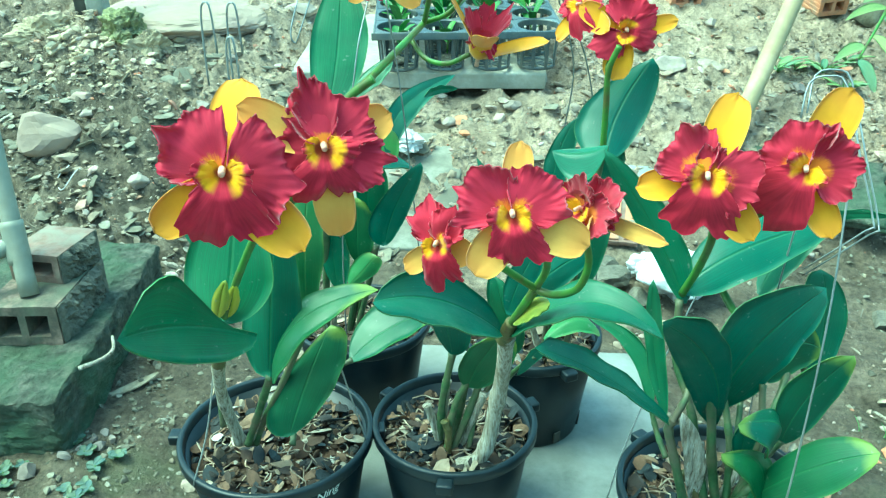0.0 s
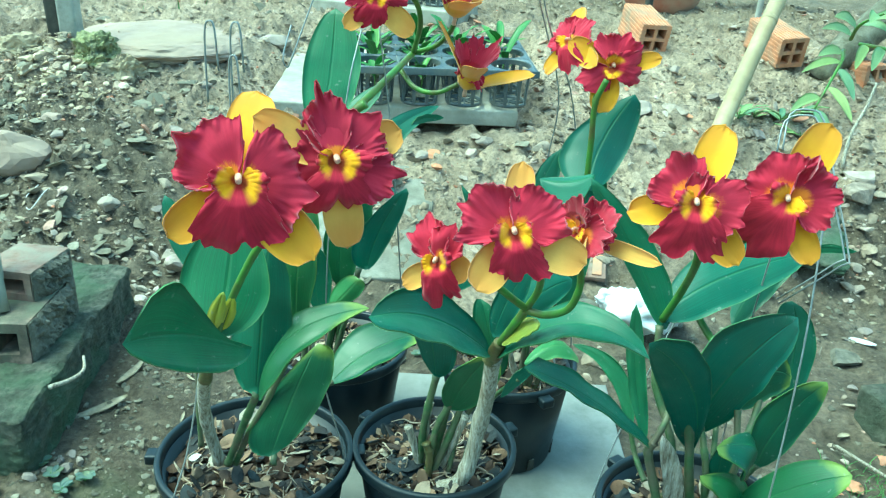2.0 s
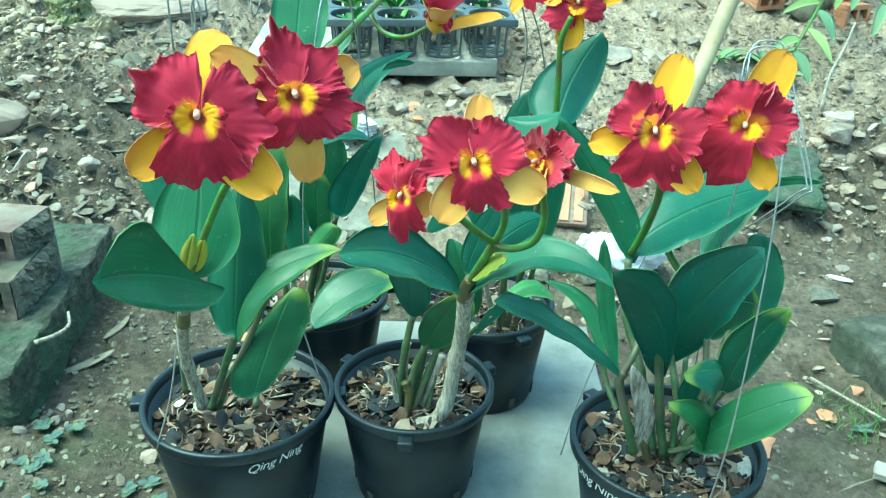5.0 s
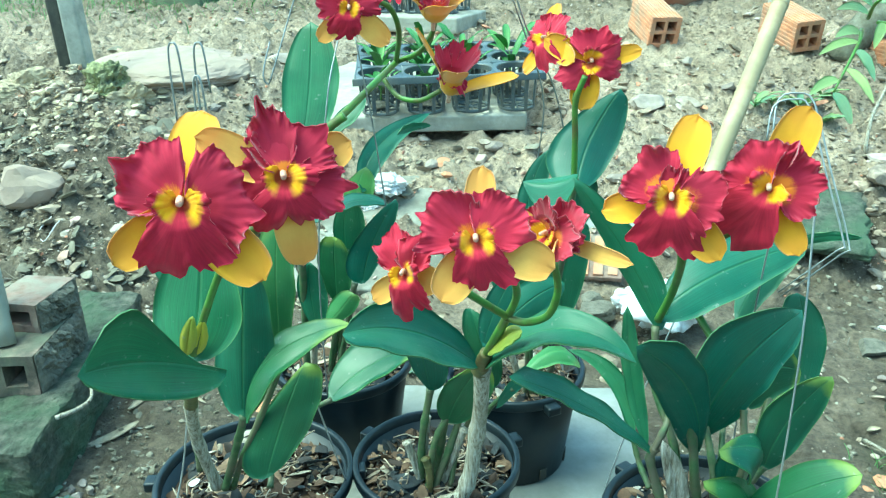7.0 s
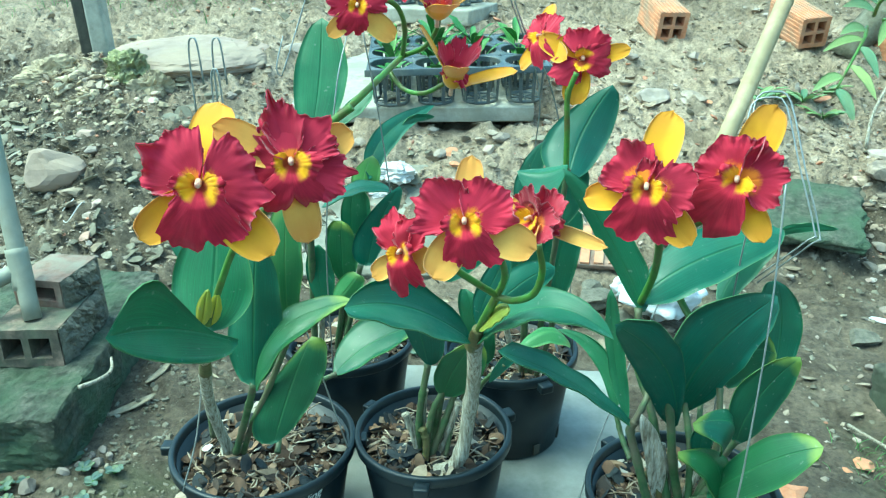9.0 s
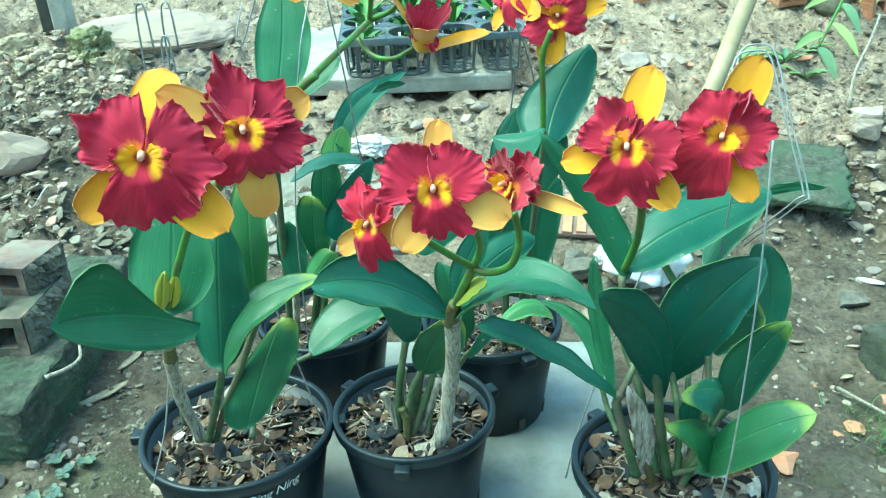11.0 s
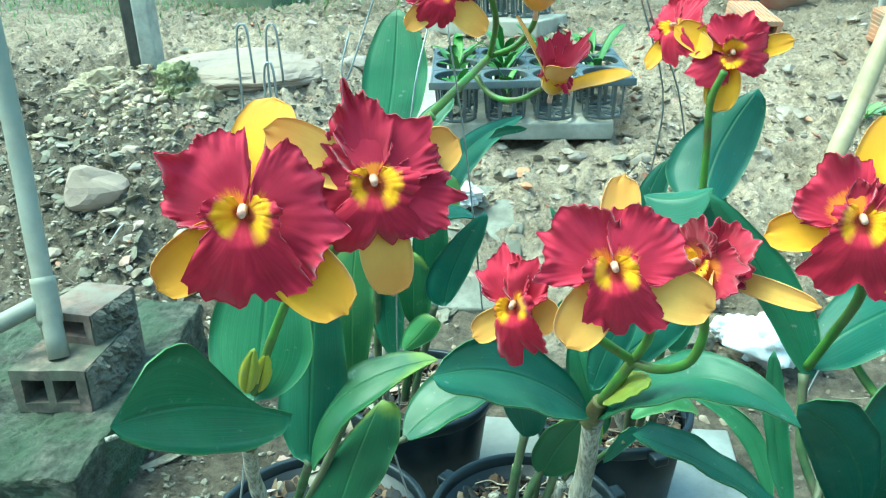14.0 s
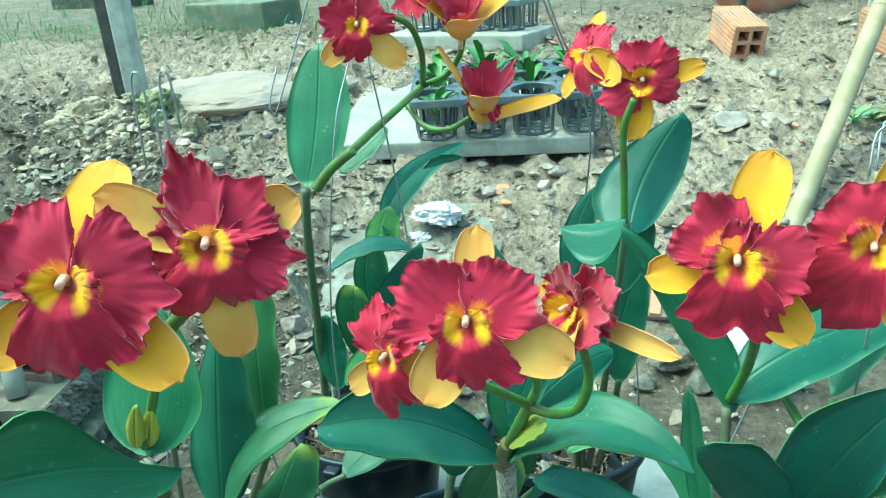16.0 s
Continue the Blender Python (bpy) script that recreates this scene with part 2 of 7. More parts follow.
GREEN, GREEN_D = (0.045, 0.160, 0.092), (0.021, 0.084, 0.051)
MATS = {
    "leaf": blade("orchid_leaf", GREEN, GREEN_D, (0.05, 0.16, 0.06)),
    "tipped": blade("yellowing_leaf", (0.046, 0.145, 0.064), (0.021, 0.080, 0.041), (0.075, 0.20, 0.075), (0.24, 0.34, 0.065), 0.88, (0.13, 0.26, 0.06)),
    "pale": blade("young_leaf", (0.12, 0.29, 0.095), (0.07, 0.20, 0.065), (0.16, 0.30, 0.10), (0.22, 0.34, 0.10), 0.8, (0.26, 0.36, 0.09)),
    "bud": blade("sheath_leaf", (0.46, 0.46, 0.06), (0.32, 0.36, 0.05), (0.36, 0.4, 0.1)),
    "sheath": plain("brown_green_sheath", [(0.05, 0.07, 0.025), (0.13, 0.12, 0.045), (0.10, 0.06, 0.03)], 70, 0.55, 0.4, 200, 0.001),
    "stalk": plain("green_stalk", [(0.07, 0.165, 0.026), (0.12, 0.25, 0.042)], 50, 0.42, 0.15, 200, 0.0008, stain=(0.10, 0.10, 0.03), stain_scale=30),
    "cane": plain("green_cane", [(0.035, 0.075, 0.03), (0.075, 0.13, 0.05), (0.14, 0.15, 0.08)], 60, 0.5, 0.3, 180, 0.001, stain=(0.12, 0.11, 0.07), stain_scale=28),
    "petal": petal_mat("crimson_petal", (0.56, 0.025, 0.076), (0.35, 0.012, 0.044), (0.84, 0.27, 0.025), 0.30, thin=0.24, ragged=0.36),
    "warm_petal": petal_mat("crimson_petal_orange_base", (0.51, 0.021, 0.066), (0.31, 0.010, 0.040), (0.84, 0.25, 0.022), 0.46, thin=0.24, ragged=0.40),
    "lip": lip_mat("crimson_yellow_lip", (0.56, 0.020, 0.060), (0.30, 0.008, 0.034), (0.95, 0.49, 0.010), (0.30, 0.020, 0.018)),
    "sepal": petal_mat("golden_sepal", (0.80, 0.43, 0.022), (0.70, 0.34, 0.016), (0.72, 0.44, 0.04), 0.1, 34, blush=(0.76, 0.34, 0.04)),
    "pale_sepal": petal_mat("pale_golden_sepal", (0.82, 0.50, 0.12), (0.74, 0.40, 0.08), (0.80, 0.56, 0.08), 0.15, 34, blush=(0.76, 0.33, 0.07)),
    "column": plain("cream_column", [(0.46, 0.14, 0.13), (0.64, 0.40, 0.28), (0.74, 0.58, 0.45)], 220, 0.4, 0.1),
    "pot": plain("black_plastic", [(0.003, 0.007, 0.010), (0.007, 0.014, 0.019)], 30, 0.42, 0.12, 300, 0.0005, spec=0.45, stain=(0.013, 0.021, 0.026), stain_scale=14),
    "wire": plain("galvanised_wire", [(0.25, 0.26, 0.25), (0.40, 0.41, 0.40)], 90, 0.40, 0.1, metal=0.6),
    "marker": plain("white_marker", [(0.62, 0.64, 0.62), (0.75, 0.76, 0.74)], 200, 0.6, 0.1),
    "slab": plain("pale_concrete", [(0.18, 0.19, 0.17), (0.255, 0.265, 0.24), (0.315, 0.325, 0.295)], 22, 0.8, 0.3, 160, 0.0015, stain=(0.20, 0.20, 0.17), stain_scale=5),
    "concrete": plain("weathered_concrete", [(0.034, 0.038, 0.027), (0.10, 0.10, 0.075), (0.21, 0.20, 0.155)], 34, 0.92, 1.0, 70, 0.014, stain=(0.075, 0.095, 0.06), stain_scale=7),
    "white_concrete": plain("chalky_concrete", [(0.27, 0.25, 0.20), (0.40, 0.375, 0.31), (0.52, 0.495, 0.425)], 24, 0.85, 0.4, 130, 0.002, stain=(0.30, 0.29, 0.23), stain_scale=8),
    "clay": plain("orange_clay", [(0.42, 0.17, 0.085), (0.55, 0.25, 0.13), (0.60, 0.32, 0.19)], 36, 0.85, 0.4, 150, 0.002, stain=(0.36, 0.25, 0.17), stain_scale=14),
    "old_clay": plain("dirty_clay", [(0.055, 0.05, 0.04), (0.13, 0.105, 0.08), (0.34, 0.24, 0.185)], 34, 0.9, 0.6, 110, 0.004, stain=(0.14, 0.15, 0.10), stain_scale=12),
    "pink_clay": plain("faded_pink_clay", [(0.14, 0.09, 0.065), (0.24, 0.155, 0.12), (0.31, 0.22, 0.175)], 40, 0.9, 0.5, 120, 0.003, stain=(0.26, 0.23, 0.18), stain_scale=22),
    "old_board": plain("weathered_slab", [(0.15, 0.143, 0.115), (0.26, 0.248, 0.20), (0.36, 0.348, 0.29)], 30, 0.9, 0.6, 100, 0.004, stain=(0.15, 0.14, 0.105), stain_scale=9),
    "kerb_stone": plain("mossy_kerb", [(0.030, 0.034, 0.023), (0.11, 0.118, 0.085), (0.24, 0.23, 0.175)], 48, 0.92, 1.0, 85, 0.016, stain=(0.10, 0.15, 0.085), stain_scale=9),
    "mortar": plain("dark_mortar", [(0.07, 0.065, 0.05), (0.16, 0.15, 0.115), (0.24, 0.22, 0.17)], 60, 0.95, 1.0, 120, 0.006),
    "terracotta": plain("terracotta", [(0.36, 0.13, 0.085), (0.46, 0.19, 0.12)], 20, 0.8, 0.25, 140, 0.001, stain=(0.42, 0.28, 0.2), stain_scale=8),
    "bamboo": plain("dry_bamboo", [(0.27, 0.205, 0.105), (0.38, 0.30, 0.165), (0.47, 0.395, 0.245)], 14, 0.55, 0.25, 120, 0.001, stain=(0.30, 0.25, 0.14), stain_scale=9),
    "paint": plain("grey_white_paint", [(0.22, 0.212, 0.16), (0.33, 0.318, 0.25)], 26, 0.55, 0.2, 140, 0.001, stain=(0.26, 0.27, 0.22), stain_scale=12),
    "dark_wood": plain("dark_wet_wood", [(0.030, 0.030, 0.026), (0.075, 0.07, 0.055)], 30, 0.8, 0.5, 90, 0.003),
    "grey_wood": plain("grey_timber", [(0.24, 0.24, 0.20), (0.36, 0.35, 0.30), (0.44, 0.43, 0.37)], 24, 0.85, 0.4, 80, 0.003),
    "bark": plain("trunk_bark", [(0.07, 0.065, 0.045), (0.17, 0.16, 0.11), (0.26, 0.25, 0.19)], 30, 0.95, 0.9, 60, 0.006),
    "tray": plain("dark_tray_plastic", [(0.045, 0.060, 0.068), (0.085, 0.105, 0.115)], 40, 0.33, 0.15, 200, 0.0006, stain=(0.12, 0.125, 0.11), stain_scale=18),
    "seedling": blade("seedling_leaf", (0.11, 0.26, 0.055), (0.06, 0.17, 0.04), (0.18, 0.32, 0.10)),
    "weed": blade("weed_leaf", (0.15, 0.20, 0.16), (0.09, 0.135, 0.10), (0.19, 0.24, 0.19), rough=0.65),
    "shrub": blade("shrub_leaf", (0.27, 0.39, 0.20), (0.19, 0.30, 0.14), (0.25, 0.38, 0.14), rough=0.5, thin=0.25),
    "cotton": plain("white_wadding", [(0.74, 0.76, 0.76), (0.85, 0.86, 0.86)], 60, 0.95, 0.8, 180, 0.004),
    "film": plain("milky_plastic_film", [(0.50, 0.48, 0.46), (0.68, 0.66, 0.64)], 60, 0.35, 0.3, 90, 0.002),
    "straw": plain("dry_litter", [(0.14, 0.115, 0.075), (0.29, 0.25, 0.175), (0.41, 0.365, 0.275)], 50, 0.85, 0.3, 160, 0.001, per="island"),
    "stone": plain("grey_stone", [(0.179, 0.15, 0.12), (0.325, 0.275, 0.23), (0.470, 0.40, 0.345)], 40, 0.88, 0.6, 110, 0.004, stain=(0.224, 0.18, 0.135), stain_scale=14, per="object"),
    "dirt_rock": plain("soil_caked_rock", [(0.146, 0.115, 0.083), (0.302, 0.243, 0.185), (0.470, 0.385, 0.305)], 46, 0.93, 0.9, 110, 0.006, stain=(0.157, 0.12, 0.085), stain_scale=16),
    "pale_stone": plain("pale_stone", [(0.235, 0.20, 0.163), (0.336, 0.288, 0.246), (0.448, 0.387, 0.34)], 36, 0.85, 0.5, 120, 0.003, stain=(0.336, 0.28, 0.22), stain_scale=14, per="object"),
    "green_slab": plain("mossy_slab", [(0.09, 0.092, 0.056), (0.165, 0.163, 0.105), (0.24, 0.232, 0.16)], 24, 0.8, 0.4, 90, 0.003, stain=(0.11, 0.14, 0.085), stain_scale=8),
}


def rubble_material(name, stops, rough=0.88, dust=(0.24, 0.21, 0.155)):
    n = Nodes(name, rough, 0, 0.35)
    v = n.add("ShaderNodeNewGeometry").outputs["Random Per Island"]
    col = n.ramp(v, stops)
    col = n.mix(1.0, col, n.ramp(n.noise(70, 7), [(0.3, (0.6, 0.6, 0.58)), (0.7, (1.2, 1.2, 1.18))]), "MULTIPLY")
    col = n.mix(n.ramp(n.noise(20, 4), [(0.45, (0, 0, 0)), (0.75, (0.7, 0.7, 0.7))]), col, dust)
    n.colour(col)
    n.bump(n.noise(180, 7, 0.7), 0.5, 0.003)
    return n.m


MATS["rubble"] = rubble_material("loose_rubble", [(0.0, (0.179, 0.143, 0.10)), (0.35, (0.325, 0.26, 0.19)), (0.66, (0.370, 0.30, 0.23)), (0.85, (0.426, 0.36, 0.30)), (0.94, (0.526, 0.455, 0.40)), (0.98, (0.426, 0.20, 0.125)), (1.0, (0.493, 0.24, 0.15))])
MATS["chips"] = rubble_material("bark_and_stone_chips", [(0.0, (0.012, 0.015, 0.018)), (0.22, (0.030, 0.040, 0.046)), (0.40, (0.045, 0.028, 0.018)), (0.56, (0.11, 0.066, 0.040)), (0.74, (0.24, 0.155, 0.095)), (0.88, (0.36, 0.27, 0.18)), (0.96, (0.44, 0.40, 0.32)), (1.0, (0.62, 0.60, 0.54))], 0.8, (0.045, 0.035, 0.025))
MATS["heap"] = rubble_material("pale_clay_lumps", [(0.0, (0.269, 0.22, 0.145)), (0.4, (0.426, 0.35, 0.24)), (0.8, (0.560, 0.465, 0.345)), (1.0, (0.650, 0.53, 0.41))], 0.92, (0.493, 0.42, 0.27))
MATS["hump"] = plain("hardened_cement", [(0.281, 0.214, 0.166), (0.351, 0.27, 0.215), (0.421, 0.325, 0.265)], 18, 0.9, 0.5, 90, 0.004, stain=(0.398, 0.31, 0.225), stain_scale=5)
MATS["moss"] = plain("yellow_green_moss", [(0.15, 0.155, 0.065), (0.33, 0.335, 0.15), (0.46, 0.44, 0.26)], 60, 0.95, 1.0, 110, 0.008, stain=(0.20, 0.19, 0.12), stain_scale=18)
MATS["clod"] = rubble_material("earth_clods", [(0.0, (0.10, 0.092, 0.068)), (0.6, (0.22, 0.20, 0.15)), (0.92, (0.28, 0.258, 0.20)), (1.0, (0.34, 0.32, 0.26))], 0.9, (0.22, 0.20, 0.145))


def husk_material():
    """Old cane skin: papery, split along its length."""
    n = Nodes("papery_husk", 0.78, 0, 0.3)
    mp = n.add("ShaderNodeMapping", Vector=n.co["Object"], Scale=(1.0, 1.0, 0.10))
    fibre = n.noise(420, 5, 0.65, mp.outputs[0])
    col = n.ramp(fibre, [(0.32, (0.10, 0.075, 0.05)), (0.45, (0.36, 0.32, 0.24)), (0.66, (0.62, 0.585, 0.49))])
    col = n.mix(n.ramp(n.noise(34, 5), [(0.48, (0, 0, 0)), (0.72, (0.6, 0.6, 0.6))]), col, (0.13, 0.115, 0.065))
    n.colour(col)
    n.bump(fibre, 0.9, 0.003)
    return n.m


MATS["husk"] = husk_material()
MATS["roots"] = plain("dry_roots", [(0.10, 0.07, 0.045), (0.30, 0.24, 0.17), (0.50, 0.45, 0.36)], 60, 0.85, 0.3, per="island")


def ground_material():
    n = Nodes("earth", 0.9, 0, 0.3)
    wide, mid, fine = n.noise(2.3, 6, 0.6), n.noise(14, 8, 0.65), n.noise(85, 8, 0.7)
    mud = n.ramp(mid, [(0.30, (0.062, 0.058, 0.040)), (0.5, (0.130, 0.120, 0.086)), (0.72, (0.215, 0.20, 0.146))])
    dry = n.ramp(mid, [(0.28, (0.205, 0.183, 0.128)), (0.5, (0.385, 0.345, 0.25)), (0.74, (0.52, 0.47, 0.36))])
    sep = n.add("ShaderNodeSeparateXYZ", Vector=n.co["Object"])
    far = n.math("ADD", sep.outputs[1], n.math("MULTIPLY", n.math("SUBTRACT", wide, 0.5), 1.1))
    near = n.math("SUBTRACT", far, n.math("MULTIPLY", n.math("ABSOLUTE", n.math("SUBTRACT", sep.outputs[0], 0.05)), 0.55))
    # darker near and at the sides: wet mud, with some shade put into colour
    col = n.mix(n.ramp(n.math("MULTIPLY", near, 0.5), [(0.23, (0, 0, 0)), (0.46, (1, 1, 1))]), mud, dry)
    col = n.mix(1.0, col, n.ramp(fine, [(0.3, (0.48, 0.48, 0.46)), (0.5, (1, 1, 1)), (0.70, (1.45, 1.43, 1.36))]), "MULTIPLY")
    col = n.mix(n.ramp(n.math("MULTIPLY", far, 0.2), [(0.34, (0, 0, 0)), (0.52, (0.85, 0.85, 0.85))]), col, n.ramp(mid, [(0.3, (0.066, 0.062, 0.036)), (0.55, (0.135, 0.123, 0.078)), (0.72, (0.23, 0.205, 0.142))]))
    moss = n.ramp(n.math("MULTIPLY", n.noise(5.5, 5, 0.6), n.ramp(far, [(0.1, (1, 1, 1)), (1.0, (0.35, 0.35, 0.35))])), [(0.50, (0, 0, 0)), (0.62, (0.55, 0.55, 0.55))])
    col = n.mix(moss, col, (0.10, 0.125, 0.065))
    col = n.mix(1.0, col, (1.13, 1.0, 0.99), "MULTIPLY")
    n.colour(col)
    n.bump(n.mix(0.35, n.noise(60, 8, 0.7), n.noise(220, 8, 0.75)), 1.0, 0.019)
    n.put(n.b.inputs["Roughness"], n.ramp(n.noise(4, 5), [(0.35, (0.62,) * 3), (0.65, (0.95,) * 3)]))
    return n.m


MATS["earth"] = ground_material()


# ---- mesh helpers ----
def mesh_object(name, verts, faces, material, parent=None, label="", uvs=None, smooth=True, kind=""):
    """One mesh object. Vertices in world metres, or local to the parent thing's origin when it has one."""
    me = bpy.data.meshes.new(name)
    verts = np.asarray(verts, dtype=float)
    base = Vector((0, 0, 0))
    if parent is not None:
        top = parent
        while top is not None:
            base = base + Vector(top.location)
            top = top.parent
        verts = verts - np.array(base)
    me.from_pydata([tuple(v) for v in verts], [], [tuple(int(i) for i in f) for f in faces])
    me.materials.append(MATS[material] if isinstance(material, str) else material)
    if uvs is not None:
        layer = me.uv_layers.new(name="uv")
        loops = np.zeros(len(me.loops), dtype=np.int32)
        me.loops.foreach_get("vertex_index", loops)
        layer.data.foreach_set("uv", np.asarray(uvs, dtype=np.float32)[loops].ravel())
    if smooth:
        me.polygons.foreach_set("use_smooth", np.ones(len(me.polygons), dtype=bool))
    me.update()
    ob = new(name, me)
    if parent is not None:
        ob.parent = parent
    return tagged(ob, label, kind=kind)


def thing(name, at, label, category, group="", kind=""):
    ob = new(name)
    ob.location = at
    ob.empty_display_size = 0.02
    return tagged(ob, label, category, group, kind)


def grid_faces(nu, nv, wrap=False, start=0):
    f = []
    for i in range(nu - 1):
        for j in range(nv if wrap else nv - 1):
            a, b = start + i * nv + j, start + i * nv + (j + 1) % nv
            f.append((a, b, b + nv, a + nv))
    return f


def sheet(points, nu, nv, thick):
    """A grid of points given a real thickness: vertices, faces, and which grid point each vertex comes from."""
    p = np.asarray(points, dtype=float).reshape(nu, nv, 3)
    du = np.gradient(p, axis=0)
    dv = np.gradient(p, axis=1)
    nrm = np.cross(du, dv)
    nrm /= np.linalg.norm(nrm, axis=2, keepdims=True) + 1e-12
    top, low = p.reshape(-1, 3), (p - nrm * thick).reshape(-1, 3)
    k = nu * nv
    faces = grid_faces(nu, nv) + [f[::-1] for f in grid_faces(nu, nv, start=k)]
    rim = [i * nv for i in range(nu)] + [(nu - 1) * nv + j for j in range(1, nv)] + [i * nv + nv - 1 for i in range(nu - 2, -1, -1)] + [j for j in range(nv - 2, 0, -1)]
    for a, b in zip(rim, rim[1:] + rim[:1]):
        faces.append((b, a, a + k, b + k))
    return np.vstack([top, low]), [f[::-1] for f in faces]


def curve_points(pts, n):
    """Smooth line through the given points."""
    p = np.asarray(pts, dtype=float)
    if len(p) == 2:
        return np.array([p[0] + (p[1] - p[0]) * i / (n - 1) for i in range(n)])
    q = np.vstack([2 * p[0] - p[1], p, 2 * p[-1] - p[-2]])
    out = []
    for s in np.linspace(0, len(p) - 1 - 1e-9, n):
        i = int(s)
        t = s - i
        a, b, c, d = q[i:i + 4]
        out.append(0.5 * ((2 * b) + (c - a) * t + (2 * a - 5 * b + 4 * c - d) * t * t + (3 * b - a - 3 * c + d) * t ** 3))
    return np.array(out)


def tube_data(pts, r0, r1, n=18, sides=8, knots=0.0, rough=0.0, rnd=None):
    c = curve_points(pts, n)
    tang = np.gradient(c, axis=0)
    tang /= np.linalg.norm(tang, axis=1, keepdims=True) + 1e-12
    ref = np.array([0.0, 0.0, 1.0]) if abs(tang[:, 2]).mean() < 0.8 else np.array([1.0, 0.0, 0.0])
    v = []
    for i in range(n):
        t = i / (n - 1)
        r = r0 + (r1 - r0) * t
        if knots:
            r *= 1 + knots * max(0.0, math.cos(t * 2 * math.pi * 3)) ** 6
        a = np.cross(tang[i], ref)
        a /= np.linalg.norm(a) + 1e-12
        b = np.cross(tang[i], a)
        for j in range(sides):
            w = 2 * math.pi * j / sides
            k = 1 + (rough * (rnd.random() - 0.5) if rnd else 0)
            v.append(c[i] + (a * math.cos(w) + b * math.sin(w)) * r * k)
    f = grid_faces(n, sides, True)
    f.append(tuple(range(sides))[::-1])
    f.append(tuple((n - 1) * sides + j for j in range(sides)))
    return np.array(v), f


def tube(name, pts, r0, r1, material, parent=None, label="", n=18, sides=8, knots=0.0):
    v, f = tube_data(pts, r0, r1, n, sides, knots)
    return mesh_object(name, v, f, material, parent, label)


def lathe_data(profile, sides=48, centre=(0, 0, 0)):
    v = []
    for r, z in profile:
        for j in range(sides):
            w = 2 * math.pi * j / sides
            v.append((centre[0] + r * math.cos(w), centre[1] + r * math.sin(w), centre[2] + z))
    return np.array(v), grid_faces(len(profile), sides, True)


def block_data(sx, sy, sz, cuts=6, worn=0.004, seed=0, bevel=0.12):
    """A box with worn, rounded edges and an uneven skin, centred on its foot."""
    rnd = random.Random(seed)
    bm = bmesh.new()
    bmesh.ops.create_cube(bm, size=1.0)
    bmesh.ops.scale(bm, vec=(sx, sy, sz), verts=bm.verts)
    bmesh.ops.bevel(bm, geom=bm.edges[:], offset=bevel * min(sx, sy, sz), segments=2, affect="EDGES", profile=0.6)
    long = [e for e in bm.edges if e.calc_length() > 0.3 * min(sx, sy, sz)]
    bmesh.ops.subdivide_edges(bm, edges=long, cuts=cuts, use_grid_fill=True)
    off = Vector((rnd.random() * 50, rnd.random() * 50, rnd.random() * 50))
    for v in bm.verts:
        d = noise.fractal(v.co * (1.2 / min(sx, sy, sz)) + off, 0.8, 2.0, 4) * worn
        v.co += v.co.normalized() * d
        v.co.z += sz / 2
    vs = np.array([v.co[:] for v in bm.verts])
    bm.verts.index_update()
    fs = [[v.index for v in f.verts] for f in bm.faces]
    bm.free()
    return vs, fs


def moved(vs, at, rx=0, ry=0, rz=0):
    m = np.array(pose(*at, rx, ry, rz))
    return vs @ m[:3, :3].T + m[:3, 3]


# ---- the ground: one sheet to the horizon ----
PROFILE = ((-9, -0.03), (0.55, -0.03), (0.72, -0.02), (0.95, 0.07), (1.1, 0.145), (1.25, 0.2), (1.45, 0.235), (1.6, 0.285), (1.75, 0.335), (1.95, 0.365), (2.3, 0.39), (3.2, 0.42), (6, 0.46), (300, 0.5))


def ease(a, b, x):
    t = max(0.0, min(1.0, (x - a) / (b - a)))
    return t * t * (3 - 2 * t)


def lie(x, y):
    """Height of the smooth ground: flat yard, then a bank that starts sooner on the left."""
    yy = y + 0.30 * ease(-0.35, -0.85, x) - 0.10 * ease(0.35, 0.9, x) * (1 - ease(1.3, 1.7, y))
    z = PROFILE[-1][1]
    for (a, u), (b, v) in zip(PROFILE, PROFILE[1:]):
        if yy <= b:
            z = u + (v - u) * (yy - a) / (b - a)
            break
    z -= 0.035 * ease(-0.66, -0.56, x) * ease(0.2, 0.12, x) * ease(1.22, 1.29, y) * ease(1.90, 1.80, y)
    z += 0.018 * ease(1.00, 1.12, y) * ease(1.28, 1.19, y) * ease(-0.66, -0.5, x) * ease(0.26, 0.14, x)
    z += 0.085 * math.exp(-((x + 1.10) / 0.19) ** 2 - ((y - 1.26) / 0.14) ** 2)
    return z + 0.035 * ease(-0.3, -0.5, x) * (1 - ease(0.4, 0.8, y))


